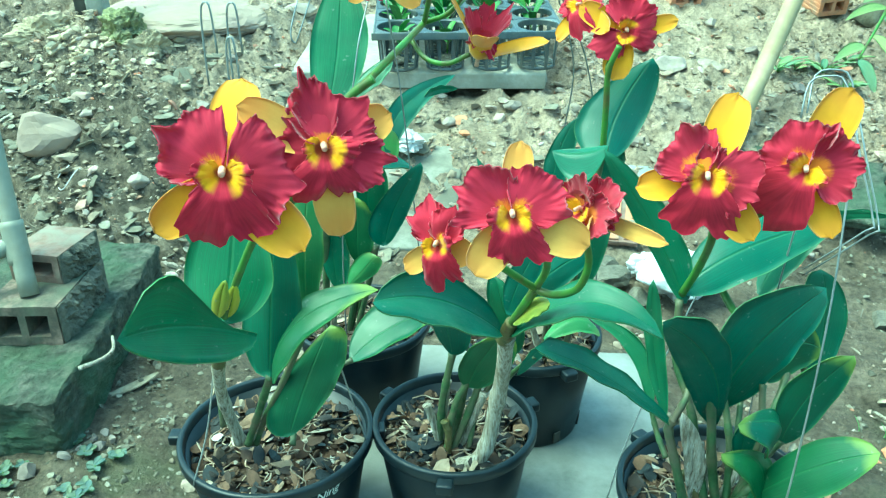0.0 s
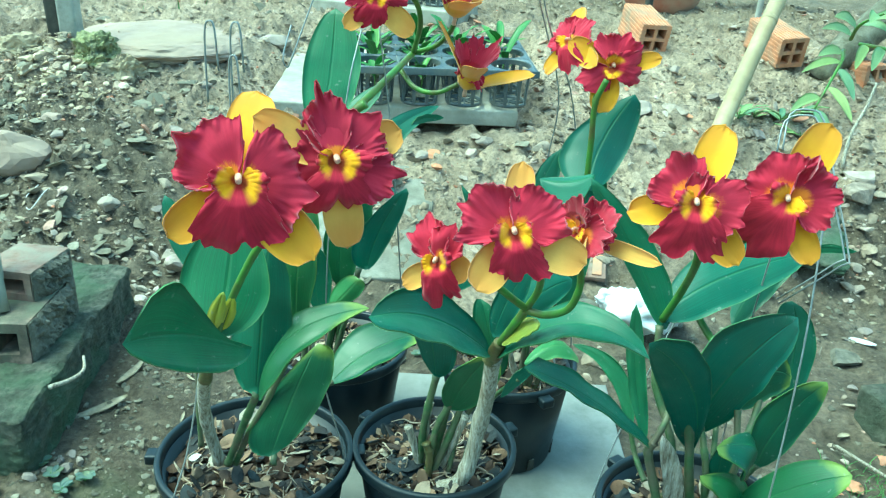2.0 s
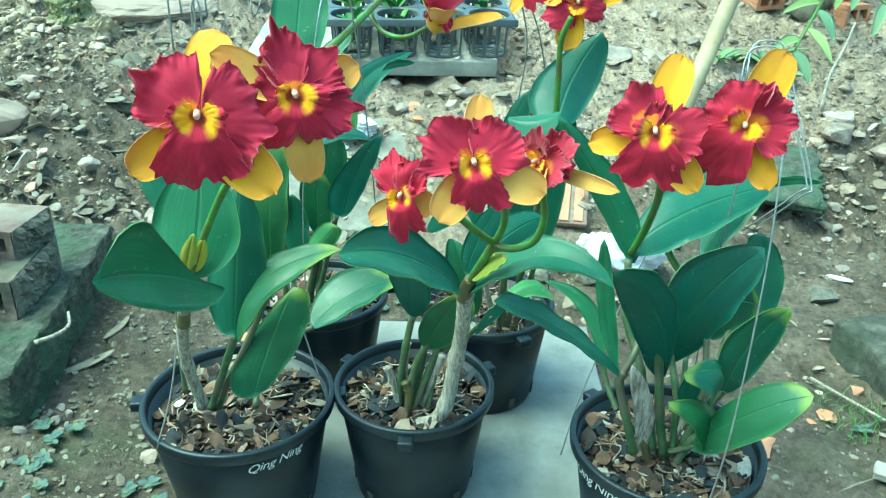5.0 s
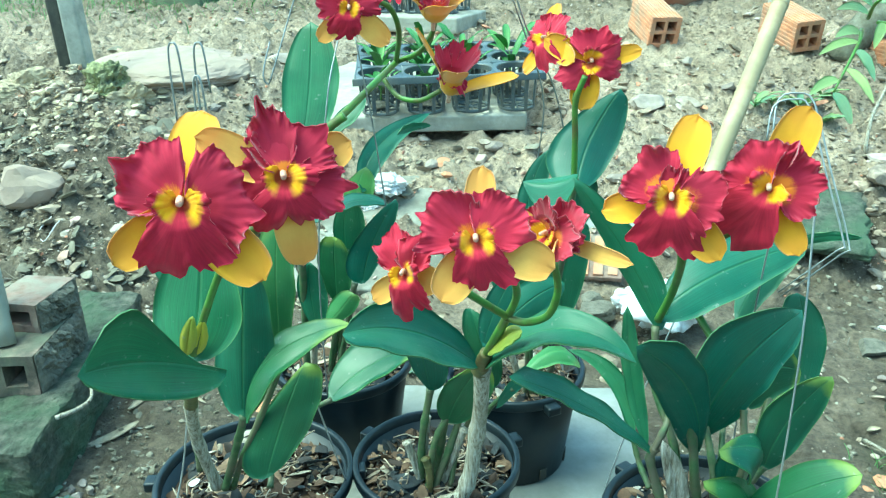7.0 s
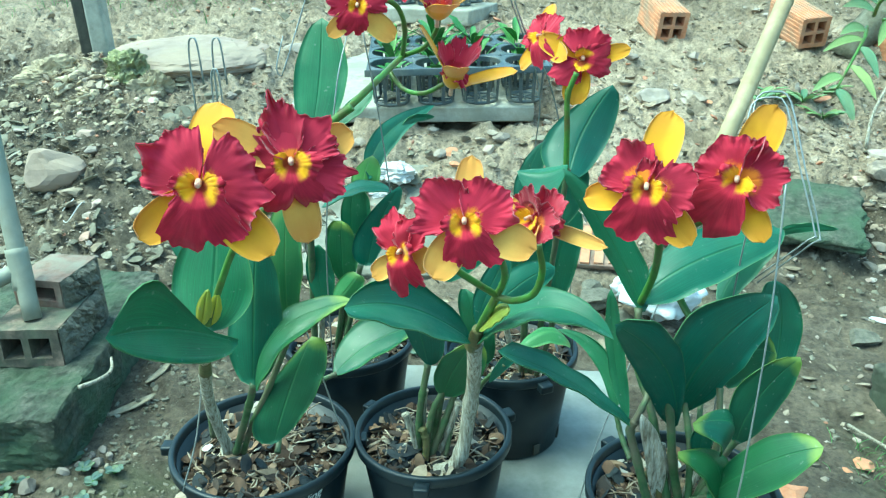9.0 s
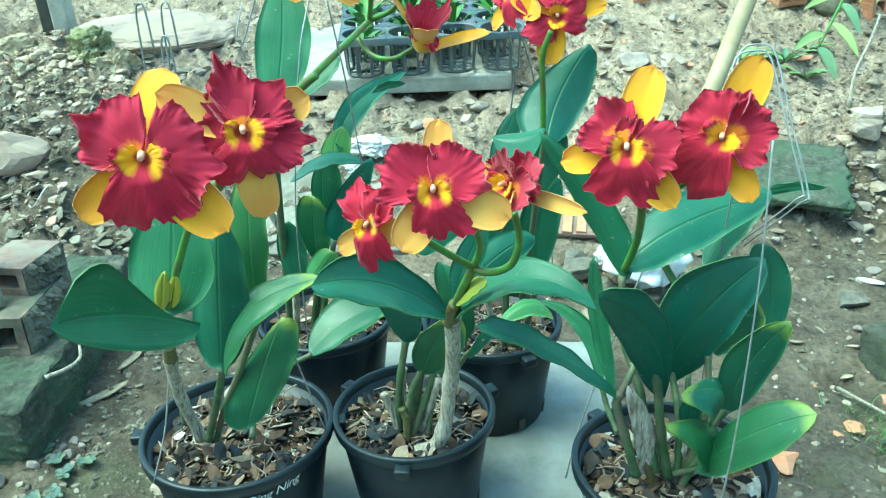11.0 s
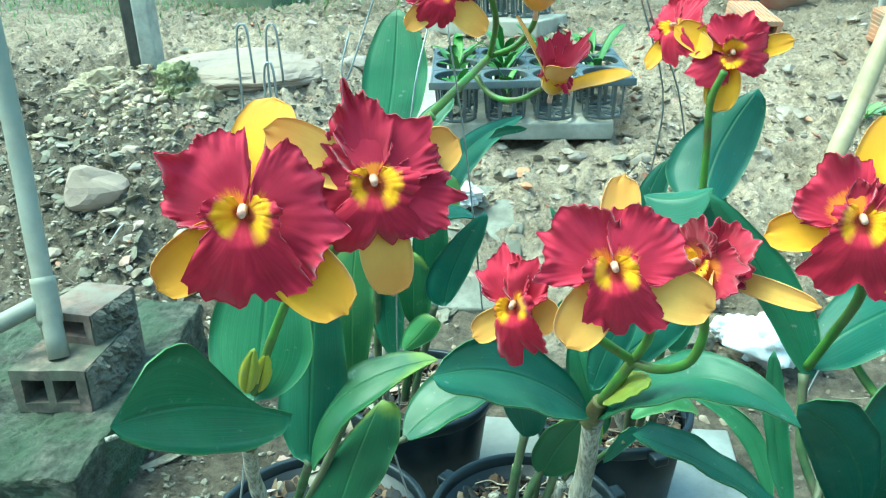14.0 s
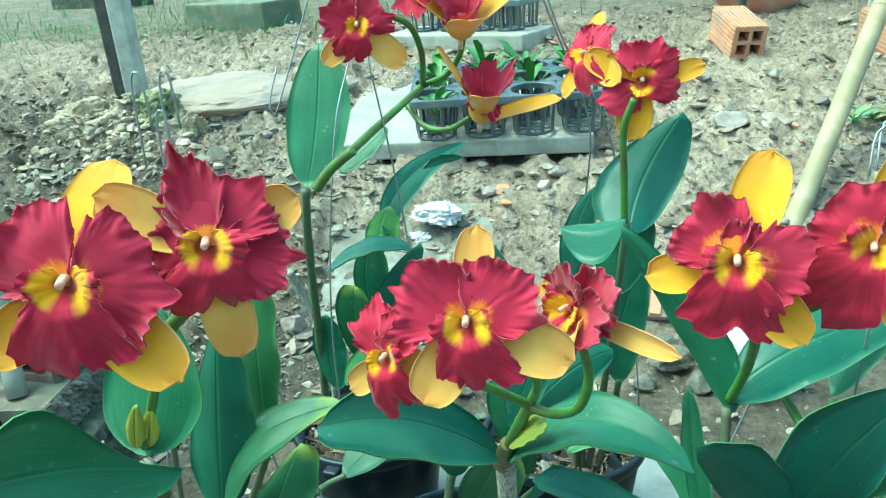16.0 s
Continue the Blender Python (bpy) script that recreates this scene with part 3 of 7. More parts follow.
def lumps(x, y):
    """Roughness of the ground: smooth trodden mud near the pots, clods on the bank."""
    rough = 0.42 + 0.58 * ease(0.55, 1.0, y + 0.35 * ease(-0.3, -0.7, x))
    rough *= 1 - 0.6 * ease(2.0, 3.5, y)
    a = noise.fractal(Vector((x * 5, y * 5, 3.1)), 0.9, 2.1, 3) * 0.024
    b = noise.fractal(Vector((x * 22, y * 22, 7.7)), 0.75, 2.0, 4) * 0.019
    d = noise.voronoi(Vector((x * 24 + 0.6 * noise.noise(Vector((x * 9, y * 9, 2.0))), y * 24, 0.0)))[0]
    clod = min(1.0, (d[1] - d[0]) * 2.6) * (0.6 + 0.8 * noise.cell(Vector((round(x * 24), round(y * 24), 0.0)))) * 0.017
    d = noise.voronoi(Vector((x * 58, y * 58, 4.0)))[0]
    b += clod * rough + min(1.0, (d[1] - d[0]) * 2.2) * 0.0075
    ruts = 0.004 * math.sin(38 * x + 6 * noise.noise(Vector((x * 3, y * 3, 1.0)))) * ease(0.75, 0.4, y)
    return rough * (a + b) + ruts * 0.5


def ground_z(x, y):
    return lie(x, y) + lumps(x, y)


def axis(a, b, step, low, high):
    mid = list(np.arange(a, b, step))
    out, s, v = [], step, a
    while v > low:
        s *= 1.35
        v -= s
        out.append(v)
    left = out[::-1]
    out, s, v = [], step, mid[-1]
    while v < high:
        s *= 1.35
        v += s
        out.append(v)
    return left + mid + out


gx, gy = axis(-1.75, 1.45, 0.0095, -150, 150), axis(-0.35, 2.5, 0.0095, -60, 280)
gverts = [(x, y, ground_z(x, y)) for x in gx for y in gy]
tagged(mesh_object("ground", gverts, [f[::-1] for f in grid_faces(len(gx), len(gy))], "earth"), "damp grey-brown earth yard rising in a rubble-strewn bank", "ground", kind="structure")


# ---- stones and rubble ----
def rock_data(size, seed, flat=0.6, level=2):
    """An angular stone: a ball cut by random planes, then roughened."""
    rnd = random.Random(seed)
    bm = bmesh.new()
    bmesh.ops.create_icosphere(bm, subdivisions=level, radius=1.0)
    cuts = []
    for _ in range(9):
        d = Vector((rnd.gauss(0, 1), rnd.gauss(0, 1), rnd.gauss(0, 1))).normalized()
        cuts.append((d, 0.38 + 0.42 * rnd.random()))
    off = Vector((rnd.random() * 40, rnd.random() * 40, rnd.random() * 40))
    sx, sy = 0.8 + 0.5 * rnd.random(), 0.65 + 0.4 * rnd.random()
    for v in bm.verts:
        for d, k in cuts:
            h = v.co.dot(d)
            if h > k:
                v.co -= d * (h - k)
        v.co *= 1 + 0.16 * noise.noise(v.co * 1.7 + off)
        v.co = Vector((v.co.x * sx, v.co.y * sy, v.co.z * flat)) * size
    vs = np.array([v.co[:] for v in bm.verts])
    bm.verts.index_update()
    fs = [[v.index for v in f.verts] for f in bm.faces]
    bm.free()
    return vs, fs


STONES = []


def stone(x, y, size, seed, material="stone", flat=0.6, label="", sink=0.25, rz=None, name="stone", level=3):
    vs, fs = rock_data(size, seed, flat, level)
    vs = moved(vs, (0, 0, 0), 0, 0, seed * 47 % 360 if rz is None else rz)
    vs[:, 2] -= vs[:, 2].min()
    z = ground_z(x, y) - sink * vs[:, 2].max() * 0.5
    ob = mesh_object(name, vs, fs, material, smooth=False)
    ob.location = (x, y, z)
    STONES.append((x, y, size))
    return tagged(ob, label or "grey angular stone lying in the earth", "stone", "stones on the bank")


def scatter(name, count, place, sizes, flat, material, label, seed, level=1, variants=10):
    """Many loose pieces in one object; place(rnd) gives x, y or None."""
    rnd = random.Random(seed)
    kinds = [rock_data(1.0, seed * 31 + i, flat, level) for i in range(variants)]
    V, F, k = [], [], 0
    for _ in range(count):
        xy = place(rnd)
        if xy is None:
            continue
        vs, fs = kinds[rnd.randrange(variants)]
        s = sizes[0] * (sizes[1] / sizes[0]) ** (rnd.random() ** 2.2)
        a = Euler((rnd.gauss(0, 0.35), rnd.gauss(0, 0.35), rnd.random() * 6.28)).to_matrix()
        p = (vs * s) @ np.array(a).T
        z = ground_z(*xy) + 0.06 * s
        V.append(p + (xy[0], xy[1], z))
        F.extend([tuple(i + k for i in f) for f in fs])
        k += len(vs)
    return tagged(mesh_object(name, np.vstack(V), F, material, smooth=False), label, "rubble", kind="stuff")


def on_bank(rnd):
    """Where rubble lies: on the bank and the left slope, thinly in the yard."""
    for _ in range(40):
        x, y = rnd.uniform(-1.75, 1.5), rnd.uniform(-0.2, 2.7)
        yy = y + 0.35 * ease(-0.3, -0.7, x)
        d = 0.16 + 0.84 * ease(0.72, 1.05, yy)
        d *= 1 - 0.75 * ease(1.45, 2.1, y + 0.3 * ease(-0.3, -0.8, x))
        d *= 0.45 + 0.9 * max(0.0, noise.noise(Vector((x * 2.7, y * 2.7, 5.0))) + 0.35)
        if x > 0.34 and y < 0.85:
            d *= 0.35
        if -0.27 < x < 0.34 and y < 0.45:
            continue
        if -0.40 < x < 0.13 and 1.18 < y < 1.66:
            continue
        if x < -0.42 and -0.2 < y < 0.46:
            continue
        if rnd.random() < d:
            return x, y
    return None


scatter("rubble", 6200, on_bank, (0.0035, 0.025), 0.38, "rubble", "loose grey and pale rubble stones covering the bank", 3, 2, 14)
scatter("gravel", 25000, on_bank, (0.0024, 0.010), 0.6, "rubble", "small gravel and grit scattered over the earth", 4, 1, 12)


def on_slope(rnd):
    """Broken crusts of dried earth: thick on the left slope and the bank face."""
    for _ in range(40):
        x, y = rnd.uniform(-1.75, 1.4), rnd.uniform(0.35, 2.3)
        d = ease(0.55, 0.95, y + 0.40 * ease(-0.25, -0.6, x)) * (0.08 + 0.92 * ease(0.0, -0.5, x))
        d *= 1 - 0.9 * ease(1.35, 1.75, y + 0.35 * ease(-0.3, -0.8, x))
        d *= 0.25 + 1.3 * max(0.0, noise.noise(Vector((x * 3.3, y * 3.3, 9.0))) + 0.25)
        if x < -0.42 and y < 0.5 or -0.56 < x < 0.12 and 1.18 < y < 1.80:
            continue
        if rnd.random() < d:
            return x, y
    return None


scatter("earth_crusts", 1900, on_slope, (0.006, 0.030), 0.20, "clod", "broken flakes and crusts of dried dark earth", 11, 2, 14)


def on_heap(rnd):
    return rnd.gauss(-1.09, 0.12), rnd.gauss(1.19, 0.075)


scatter("heap_crumbs", 520, on_heap, (0.004, 0.024), 0.5, "heap", "pale crumbling clay lumps heaped at a post foot", 12, 2, 12)


def on_mud(rnd):
    """Trodden earth on both sides of the pots."""
    for _ in range(30):
        x, y = (rnd.uniform(-0.52, -0.27), rnd.uniform(-0.18, 0.8)) if rnd.random() < 0.45 else (rnd.uniform(0.30, 1.1), rnd.uniform(-0.1, 0.95))
        if rnd.random() < 0.25 + 0.75 * abs(noise.noise(Vector((x * 7, y * 7, 0.5)))) * 2:
            return x, y
    return None


def by_the_kerb(rnd):
    return rnd.gauss(-0.50, 0.05), rnd.uniform(-0.20, 0.46)


scatter("clods", 3600, on_mud, (0.002, 0.011), 0.4, "clod", "crumbled dark clods and grit on the trodden mud", 5, 1, 12)
scatter("kerb_crumbs", 380, by_the_kerb, (0.002, 0.009), 0.7, "clod", "soil crumbs and grit along the kerb foot", 6, 1, 12)


def litter(name, count, place, seed, long, wide, label, material="straw"):
    """Dry twigs and curled leaf scraps in one object."""
    rnd = random.Random(seed)
    V, F, k = [], [], 0
    for _ in range(count):
        xy = place(rnd)
        if xy is None:
            continue
        L, W = rnd.uniform(*long), rnd.uniform(*wide)
        a, lift, bend = rnd.random() * 6.28, rnd.uniform(0.0, 0.25), rnd.gauss(0, 0.35)
        rows = []
        for i in range(6):
            u = i / 5
            w = W * max(0.15, math.sin(math.pi * min(1, 0.08 + u * 0.9)))
            for s in (-1, 0, 1):
                lx, ly = (u - 0.5) * L, s * w + bend * L * (u - 0.5) ** 2
                rows.append((lx, ly, abs(s) * w * 0.4 + lift * L * (u - 0.3) ** 2))
        vs, fs = sheet(rows, 6, 3, max(0.0006, W * 0.12))
        c, s_ = math.cos(a), math.sin(a)
        vs = vs @ np.array([[c, -s_, 0], [s_, c, 0], [0, 0, 1]]).T
        V.append(vs + (xy[0], xy[1], ground_z(*xy) + 0.003))
        F.extend([tuple(i + k for i in f) for f in fs])
        k += len(vs)
    return tagged(mesh_object(name, np.vstack(V), F, material), label, "litter", kind="stuff")


def anywhere(rnd):
    for _ in range(20):
        x, y = rnd.uniform(-1.7, 1.45), rnd.uniform(-0.15, 2.6)
        if x > 0.34 and y < 1.0 and rnd.random() < 0.75:
            continue
        if not (-0.27 < x < 0.34 and y < 0.45) and not (x < -0.42 and -0.2 < y < 0.46):
            return x, y
    return None


litter("leaf_litter", 420, anywhere, 8, (0.008, 0.034), (0.002, 0.006), "dry tan leaf scraps strewn on the earth")
litter("twig_litter", 420, anywhere, 9, (0.02, 0.10), (0.0006, 0.0016), "thin dry twigs and grass stems on the earth")

# stones that stand out singly: x, y, size, kind, flatness
for i, (x, y, s, m, fl, lab) in enumerate((
        (-0.985, 0.825, 0.066, "hump", 0.8, "large pale blocky stone on the slope"),
        (-0.985, 0.985, 0.036, "hump", 0.6, "pale angular stone on the slope"),
        (-0.86, 1.05, 0.024, "pale_stone", 0.6, ""), (-0.93, 0.92, 0.02, "stone", 0.6, ""),
        (0.418, 1.40, 0.055, "pale_stone", 0.45, "pale weathered stone half buried in the bank"),
        (0.534, 1.425, 0.042, "stone", 0.45, "flat blue-grey stone on the bank"),
        (0.575, 1.43, 0.014, "clay", 0.5, "chip of red brick beside a flat stone"),
        (-0.153, 1.20, 0.020, "pale_stone", 0.4, "pale three-cornered flake of stone on the bank"), (-0.122, 1.105, 0.023, "pale_stone", 0.5, "cream broken stone beside an orange chip"),
        (-0.092, 1.115, 0.023, "clay", 0.5, "orange broken brick chip on the bank"), (-0.078, 1.06, 0.017, "clay", 0.45, "orange broken brick chip on the bank"),
        (-0.21, 1.17, 0.021, "old_clay", 0.5, "pinkish broken brick chip on the bank"),
        (0.03, 1.17, 0.028, "stone", 0.6, ""), (0.0, 1.13, 0.024, "pale_stone", 0.7, ""), (0.30, 1.22, 0.018, "pale_stone", 0.7, "small whitish pebble on the bank"),
        (-0.62, 1.62, 0.05, "pale_stone", 0.45, "flat pale stone on the upper ground"),
        (0.93, 1.10, 0.058, "dirt_rock", 0.55, "lumpy soil-caked boulder beside a slab"),
        (1.02, 1.05, 0.055, "dirt_rock", 0.5, "grey boulder beside a slab"), (0.97, 1.2, 0.05, "pale_stone", 0.55, ""),
        (0.745, 0.60, 0.045, "mortar", 0.2, "dark flat stone on the mud"), (0.66, 0.80, 0.012, "pale_stone", 0.8, "small white pebble on the mud"),
        (0.72, 0.50, 0.012, "pale_stone", 0.5, ""), (0.60, 0.58, 0.012, "stone", 0.6, ""), (0.83, 0.72, 0.016, "stone", 0.5, ""),
        (-0.46, 0.72, 0.030, "stone", 0.7, ""), (-0.56, 0.66, 0.034, "stone", 0.7, ""), (-0.40, 0.80, 0.022, "stone", 0.6, ""),
        (-0.75, 0.75, 0.030, "pale_stone", 0.6, ""), (-0.66, 0.80, 0.022, "pale_stone", 0.5, ""), (-0.70, 1.02, 0.03, "stone", 0.6, ""),
        (-0.50, 0.93, 0.022, "stone", 0.6, ""), (-0.80, 1.35, 0.035, "stone", 0.55, ""), (-0.70, 1.25, 0.03, "stone", 0.5, ""),
        (0.56, 1.62, 0.02, "pale_stone", 0.6, ""), (0.38, 1.60, 0.022, "stone", 0.6, ""), (0.66, 1.52, 0.028, "stone", 0.6, ""),
        (0.73, 1.30, 0.026, "pale_stone", 0.6, ""), (0.22, 1.0, 0.02, "pale_stone", 0.6, ""), (0.32, 1.08, 0.024, "stone", 0.55, ""),
        (-0.33, 1.12, 0.022, "stone", 0.6, ""), (-0.42, 1.22, 0.026, "pale_stone", 0.55, ""), (0.44, 1.22, 0.03, "stone", 0.6, ""),
        (-0.56, 0.0, 0.02, "stone", 0.7, ""))):
    stone(x, y, s, 100 + i, m, fl, lab)


# ---- masonry and timber of the yard ----
def solid(name, size, at, turn, material, label, category, seed=0, worn=0.004, cuts=6, bevel=0.12, kind="", tilt=(0, 0), group=""):
    vs, fs = block_data(*size, cuts, worn, seed, bevel)
    ob = mesh_object(name, vs, fs, material)
    ob.matrix_basis = pose(*at, tilt[0], tilt[1], turn)
    return tagged(ob, label, category, group, kind)


solid("paving_slab", (0.52, 0.76, 0.035), (0.025, 0.005, -0.035), 2, "slab", "pale grey concrete slab under the flower pots", "slab", 1, 0.002, 10, 0.1)
solid("paving_slab", (0.37, 0.38, 0.03), (-0.26, 0.92, 0.045), 4, "old_board", "pale worn concrete slab sloping up the bank foot", "slab", 2, 0.004, 10, 0.15, tilt=(22, 0))
solid("paving_slab", (0.16, 0.13, 0.03), (0.30, 0.98, 0.06), -18, "slab", "broken pale concrete slab at the foot of the bank", "slab", 9, 0.006, 8, 0.15, tilt=(14, 0))
vs, fs = block_data(0.30, 0.47, 0.14, 34, 0.010, 3, 0.035)
vs = np.array([Vector(p) + noise.noise_vector(Vector(p) * 34) * 0.0050 + noise.noise_vector(Vector(p) * 120) * 0.0036 - Vector((0.05, 0, 0.05)) * max(0.0, -0.17 - p[1]) * 3 for p in vs])
kerb = mesh_object("kerb", vs, fs, "kerb_stone", smooth=False)
kerb.matrix_basis = pose(-0.704, 0.255, -0.04, 0, 0, 8.5)
tagged(kerb, "weathered mossy concrete kerb with a crumbling edge", "kerb", kind="structure")
solid("stepping_block", (0.36, 0.30, 0.075), (0.895, 0.30, -0.04), 14, "concrete", "rough grey concrete block on the mud", "block", 4, 0.006, 10, 0.12)
solid("concrete_board", (0.64, 0.56, 0.042), (-0.232, 1.502, 0.243), 4, "white_concrete", "whitish concrete board carrying a seedling tray", "board", 5, 0.003, 10, 0.1, tilt=(6, 0))
solid("concrete_board", (0.52, 0.24, 0.05), (-0.32, 2.06, 0.37), -20, "white_concrete", "pale concrete board carrying a second tray", "board", 6, 0.004, 8, 0.12)
solid("concrete_block", (0.42, 0.24, 0.13), (-1.36, 2.64, 0.39), -18, "green_slab", "greenish grey concrete block on the upper ground", "block", 7, 0.006, 8, 0.05)
solid("concrete_block", (0.60, 0.30, 0.14), (-3.1, 4.3, 0.42), -14, "concrete", "mossy concrete block far up the yard", "block", 8, 0.006, 8, 0.1)
solid("stone_slab", (0.34, 0.24, 0.022), (0.675, 0.985, 0.078), -14, "kerb_stone", "thin greenish weathered slab propped on rubble", "slab", 12, 0.016, 10, 0.3, tilt=(14, 2))
solid("white_board", (0.075, 0.030, 0.012), (0.665, 0.070, -0.026), -28, "white_concrete", "chalky white offcut strip on the mud", "offcut", 13, 0.002, 6, 0.2)
for i, (x, y, z, turn, s) in enumerate(((0.66, 0.975, 0.0, 20, 0.07), (0.76, 0.955, 0.0, -12, 0.08), (0.85, 1.0, 0.01, 40, 0.06), (0.70, 1.07, 0.05, 5, 0.07))):
    solid("brick_fragment", (s, s * 0.7, 0.05), (x, y, z), turn, "mortar", "dark broken brick under a propped slab", "brick", 20 + i, 0.006, 6, 0.15, group="fragments under the slab")


def hollow_brick(name, at, turn, size, cols, rows, material, label, ribs=True, tilt=(0, 0), seed=0):
    """Extruded clay brick with through holes, long axis along y, front face at y = 0, foot at z = 0."""
    w, l, h = size
    wall, web = 0.012 * w / 0.085, 0.009 * w / 0.085
    hw, hh = (w - 2 * wall - (cols - 1) * web) / cols, (h - 2 * wall - (rows - 1) * web) / rows
    xs, zs = [-w / 2], [0.0]
    for c in range(cols):
        xs += [-w / 2 + wall + c * (hw + web), -w / 2 + wall + c * (hw + web) + hw]
    for r in range(rows):
        zs += [wall + r * (hh + web), wall + r * (hh + web) + hh]
    xs.append(w / 2)
    zs.append(h)
    rnd = random.Random(seed)
    bm = bmesh.new()
    grid = {}
    for i, x in enumerate(xs):
        for k, z in enumerate(zs):
            for e, y in enumerate((0.0, l)):
                grid[i, k, e] = bm.verts.new((x + rnd.gauss(0, 0.0004), y + rnd.gauss(0, 0.0006), z + rnd.gauss(0, 0.0004)))
    for i in range(len(xs) - 1):
        for k in range(len(zs) - 1):
            q = [(i, k), (i + 1, k), (i + 1, k + 1), (i, k + 1)]
            if i % 2 and k % 2:
                for a, b in zip(q, q[1:] + q[:1]):
                    bm.faces.new((grid[(*a, 0)], grid[(*a, 1)], grid[(*b, 1)], grid[(*b, 0)]))
            else:
                bm.faces.new([grid[(*a, 0)] for a in q])
                bm.faces.new([grid[(*a, 1)] for a in q[::-1]])
    for i in range(len(xs) - 1):
        for k, s in ((0, 1), (len(zs) - 1, -1)):
            bm.faces.new([grid[i, k, 0], grid[i, k, 1], grid[i + 1, k, 1], grid[i + 1, k, 0]][::s])
    for k in range(len(zs) - 1):
        for i, s in ((0, -1), (len(xs) - 1, 1)):
            bm.faces.new([grid[i, k, 0], grid[i, k, 1], grid[i, k + 1, 1], grid[i, k + 1, 0]][::s])
    bmesh.ops.recalc_face_normals(bm, faces=bm.faces[:])
    if ribs:
        for s in (-1, 1):
            for k in range(7):
                z = h * (0.1 + 0.8 * k / 6)
                r = bmesh.ops.create_cube(bm, size=1.0)["verts"]
                bmesh.ops.scale(bm, vec=(0.0028, l * 0.985, h * 0.055), verts=r)
                bmesh.ops.translate(bm, vec=(s * (w / 2 + 0.0005), l / 2, z), verts=r)
        for k in range(7):
            x = w * (-0.4 + 0.8 * k / 6)
            r = bmesh.ops.create_cube(bm, size=1.0)["verts"]
            bmesh.ops.scale(bm, vec=(w * 0.055, l * 0.985, 0.0028), verts=r)
            bmesh.ops.translate(bm, vec=(x, l / 2, h + 0.0005), verts=r)
    vs = np.array([v.co[:] for v in bm.verts])
    bm.verts.index_update()
    fs = [[v.index for v in f.verts] for f in bm.faces]
    bm.free()
    ob = mesh_object(name, vs, fs, material, smooth=False)
    ob.matrix_basis = pose(*at, tilt[0], tilt[1], turn)
    return tagged(ob, label, "brick", "hollow bricks")


hollow_brick("hollow_brick", (0.503, 1.735, 0.342), 14, (0.090, 0.18, 0.090), 2, 2, "clay", "orange four-hole clay brick lying on the bank", seed=1, tilt=(13, 3))
hollow_brick("hollow_brick", (0.905, 1.700, 0.332), 18, (0.088, 0.18, 0.088), 2, 2, "clay", "orange four-hole clay brick beside a thin stake", seed=2, tilt=(12, -3))
low_brick = hollow_brick("hollow_brick", (-0.634, 0.161, 0.098), 6, (0.105, 0.165, 0.064), 2, 1, "old_clay", "dirty hollow brick caked in mortar on the kerb", False, seed=3)
top_brick = hollow_brick("hollow_brick", (-0.650, 0.236, 0.162), -4, (0.085, 0.10, 0.047), 1, 1, "pink_clay", "hollow brick with pale pink top and mortar-caked side", False, seed=4)


def crust(brick, w, l, h, seed):
    """Old mortar smeared over a brick's side."""
    rows = []
    for a in range(34):
        for b in range(16):
            y, z = l * (0.01 + 0.98 * a / 33), h * (0.01 + 0.99 * b / 15)
            edge = min(1.0, 5 * min(a / 33, 1 - a / 33, b / 15 + 0.1, 1.06 - b / 15))
            rows.append((w / 2 + 0.0012 + edge * max(0.0, 0.005 + 0.0100 * noise.fractal(Vector((seed, y * 70, z * 70)), 0.7, 2.0, 5)), y, z))
    vs_, fs_ = sheet(rows, 34, 16, -0.0015)
    mesh_object("mortar_crust", vs_ + np.array(brick.location), [f[::-1] for f in fs_], "mortar", brick, "rough dark mortar crust", smooth=False)


crust(low_brick, 0.105, 0.165, 0.064, 1.5)
crust(top_brick, 0.085, 0.10, 0.047, 4.5)
hollow_brick("hollow_brick", (1.14, 1.64, 0.275), 22, (0.086, 0.18, 0.086), 2, 2, "clay", "orange clay brick by the trunk", seed=6)

# ribbed tile piece and flat red chips
tile = thing("ribbed_tile", (0.265, 0.845, 0.03), "broken orange ribbed clay tile leaning on the slab", "tile")
vs, fs = block_data(0.10, 0.13, 0.012, 6, 0.002, 31, 0.2)
mesh_object("plate", moved(vs, (0.265, 0.845, 0.035), 22, 0, -6), fs, "pink_clay", tile)
for k in range(3):
    vs, fs = block_data(0.020, 0.115, 0.006, 5, 0.0008, 40 + k, 0.12)
    mesh_object("rib", moved(vs, (0.235 + 0.030 * k, 0.838, 0.0435), 22, 0, -6), fs, "clay", tile)
for i, (x, y, s) in enumerate(((0.495, 0.13, 0.026), (0.615, 0.215, 0.022), (0.59, 0.2, 0.012), (-0.31, 0.33, 0.02))):
    stone(x, y, s, 300 + i, "clay", 0.25, "flat orange-red brick chip on the mud", name="brick_chip")

# dark debris behind the pots
for i, (x, y, s) in enumerate(((0.25, 0.66, 0.04), (0.30, 0.60, 0.035), (0.21, 0.60, 0.03), (0.24, 0.72, 0.035), (-0.03, 0.56, 0.03), (0.02, 0.52, 0.028), (-0.10, 0.55, 0.025), (0.44, 0.66, 0.02), (0.47, 0.62, 0.016))):
    stone(x, y, s, 400 + i, "mortar", 0.5, "dark mossy stone behind the pots", name="mossy_stone")


# ---- posts, poles, bamboo ----
bamboo = thing("bamboo_pole", (0.483, 1.0, 0.06), "dry straw-coloured bamboo pole leaning over the bank", "pole")
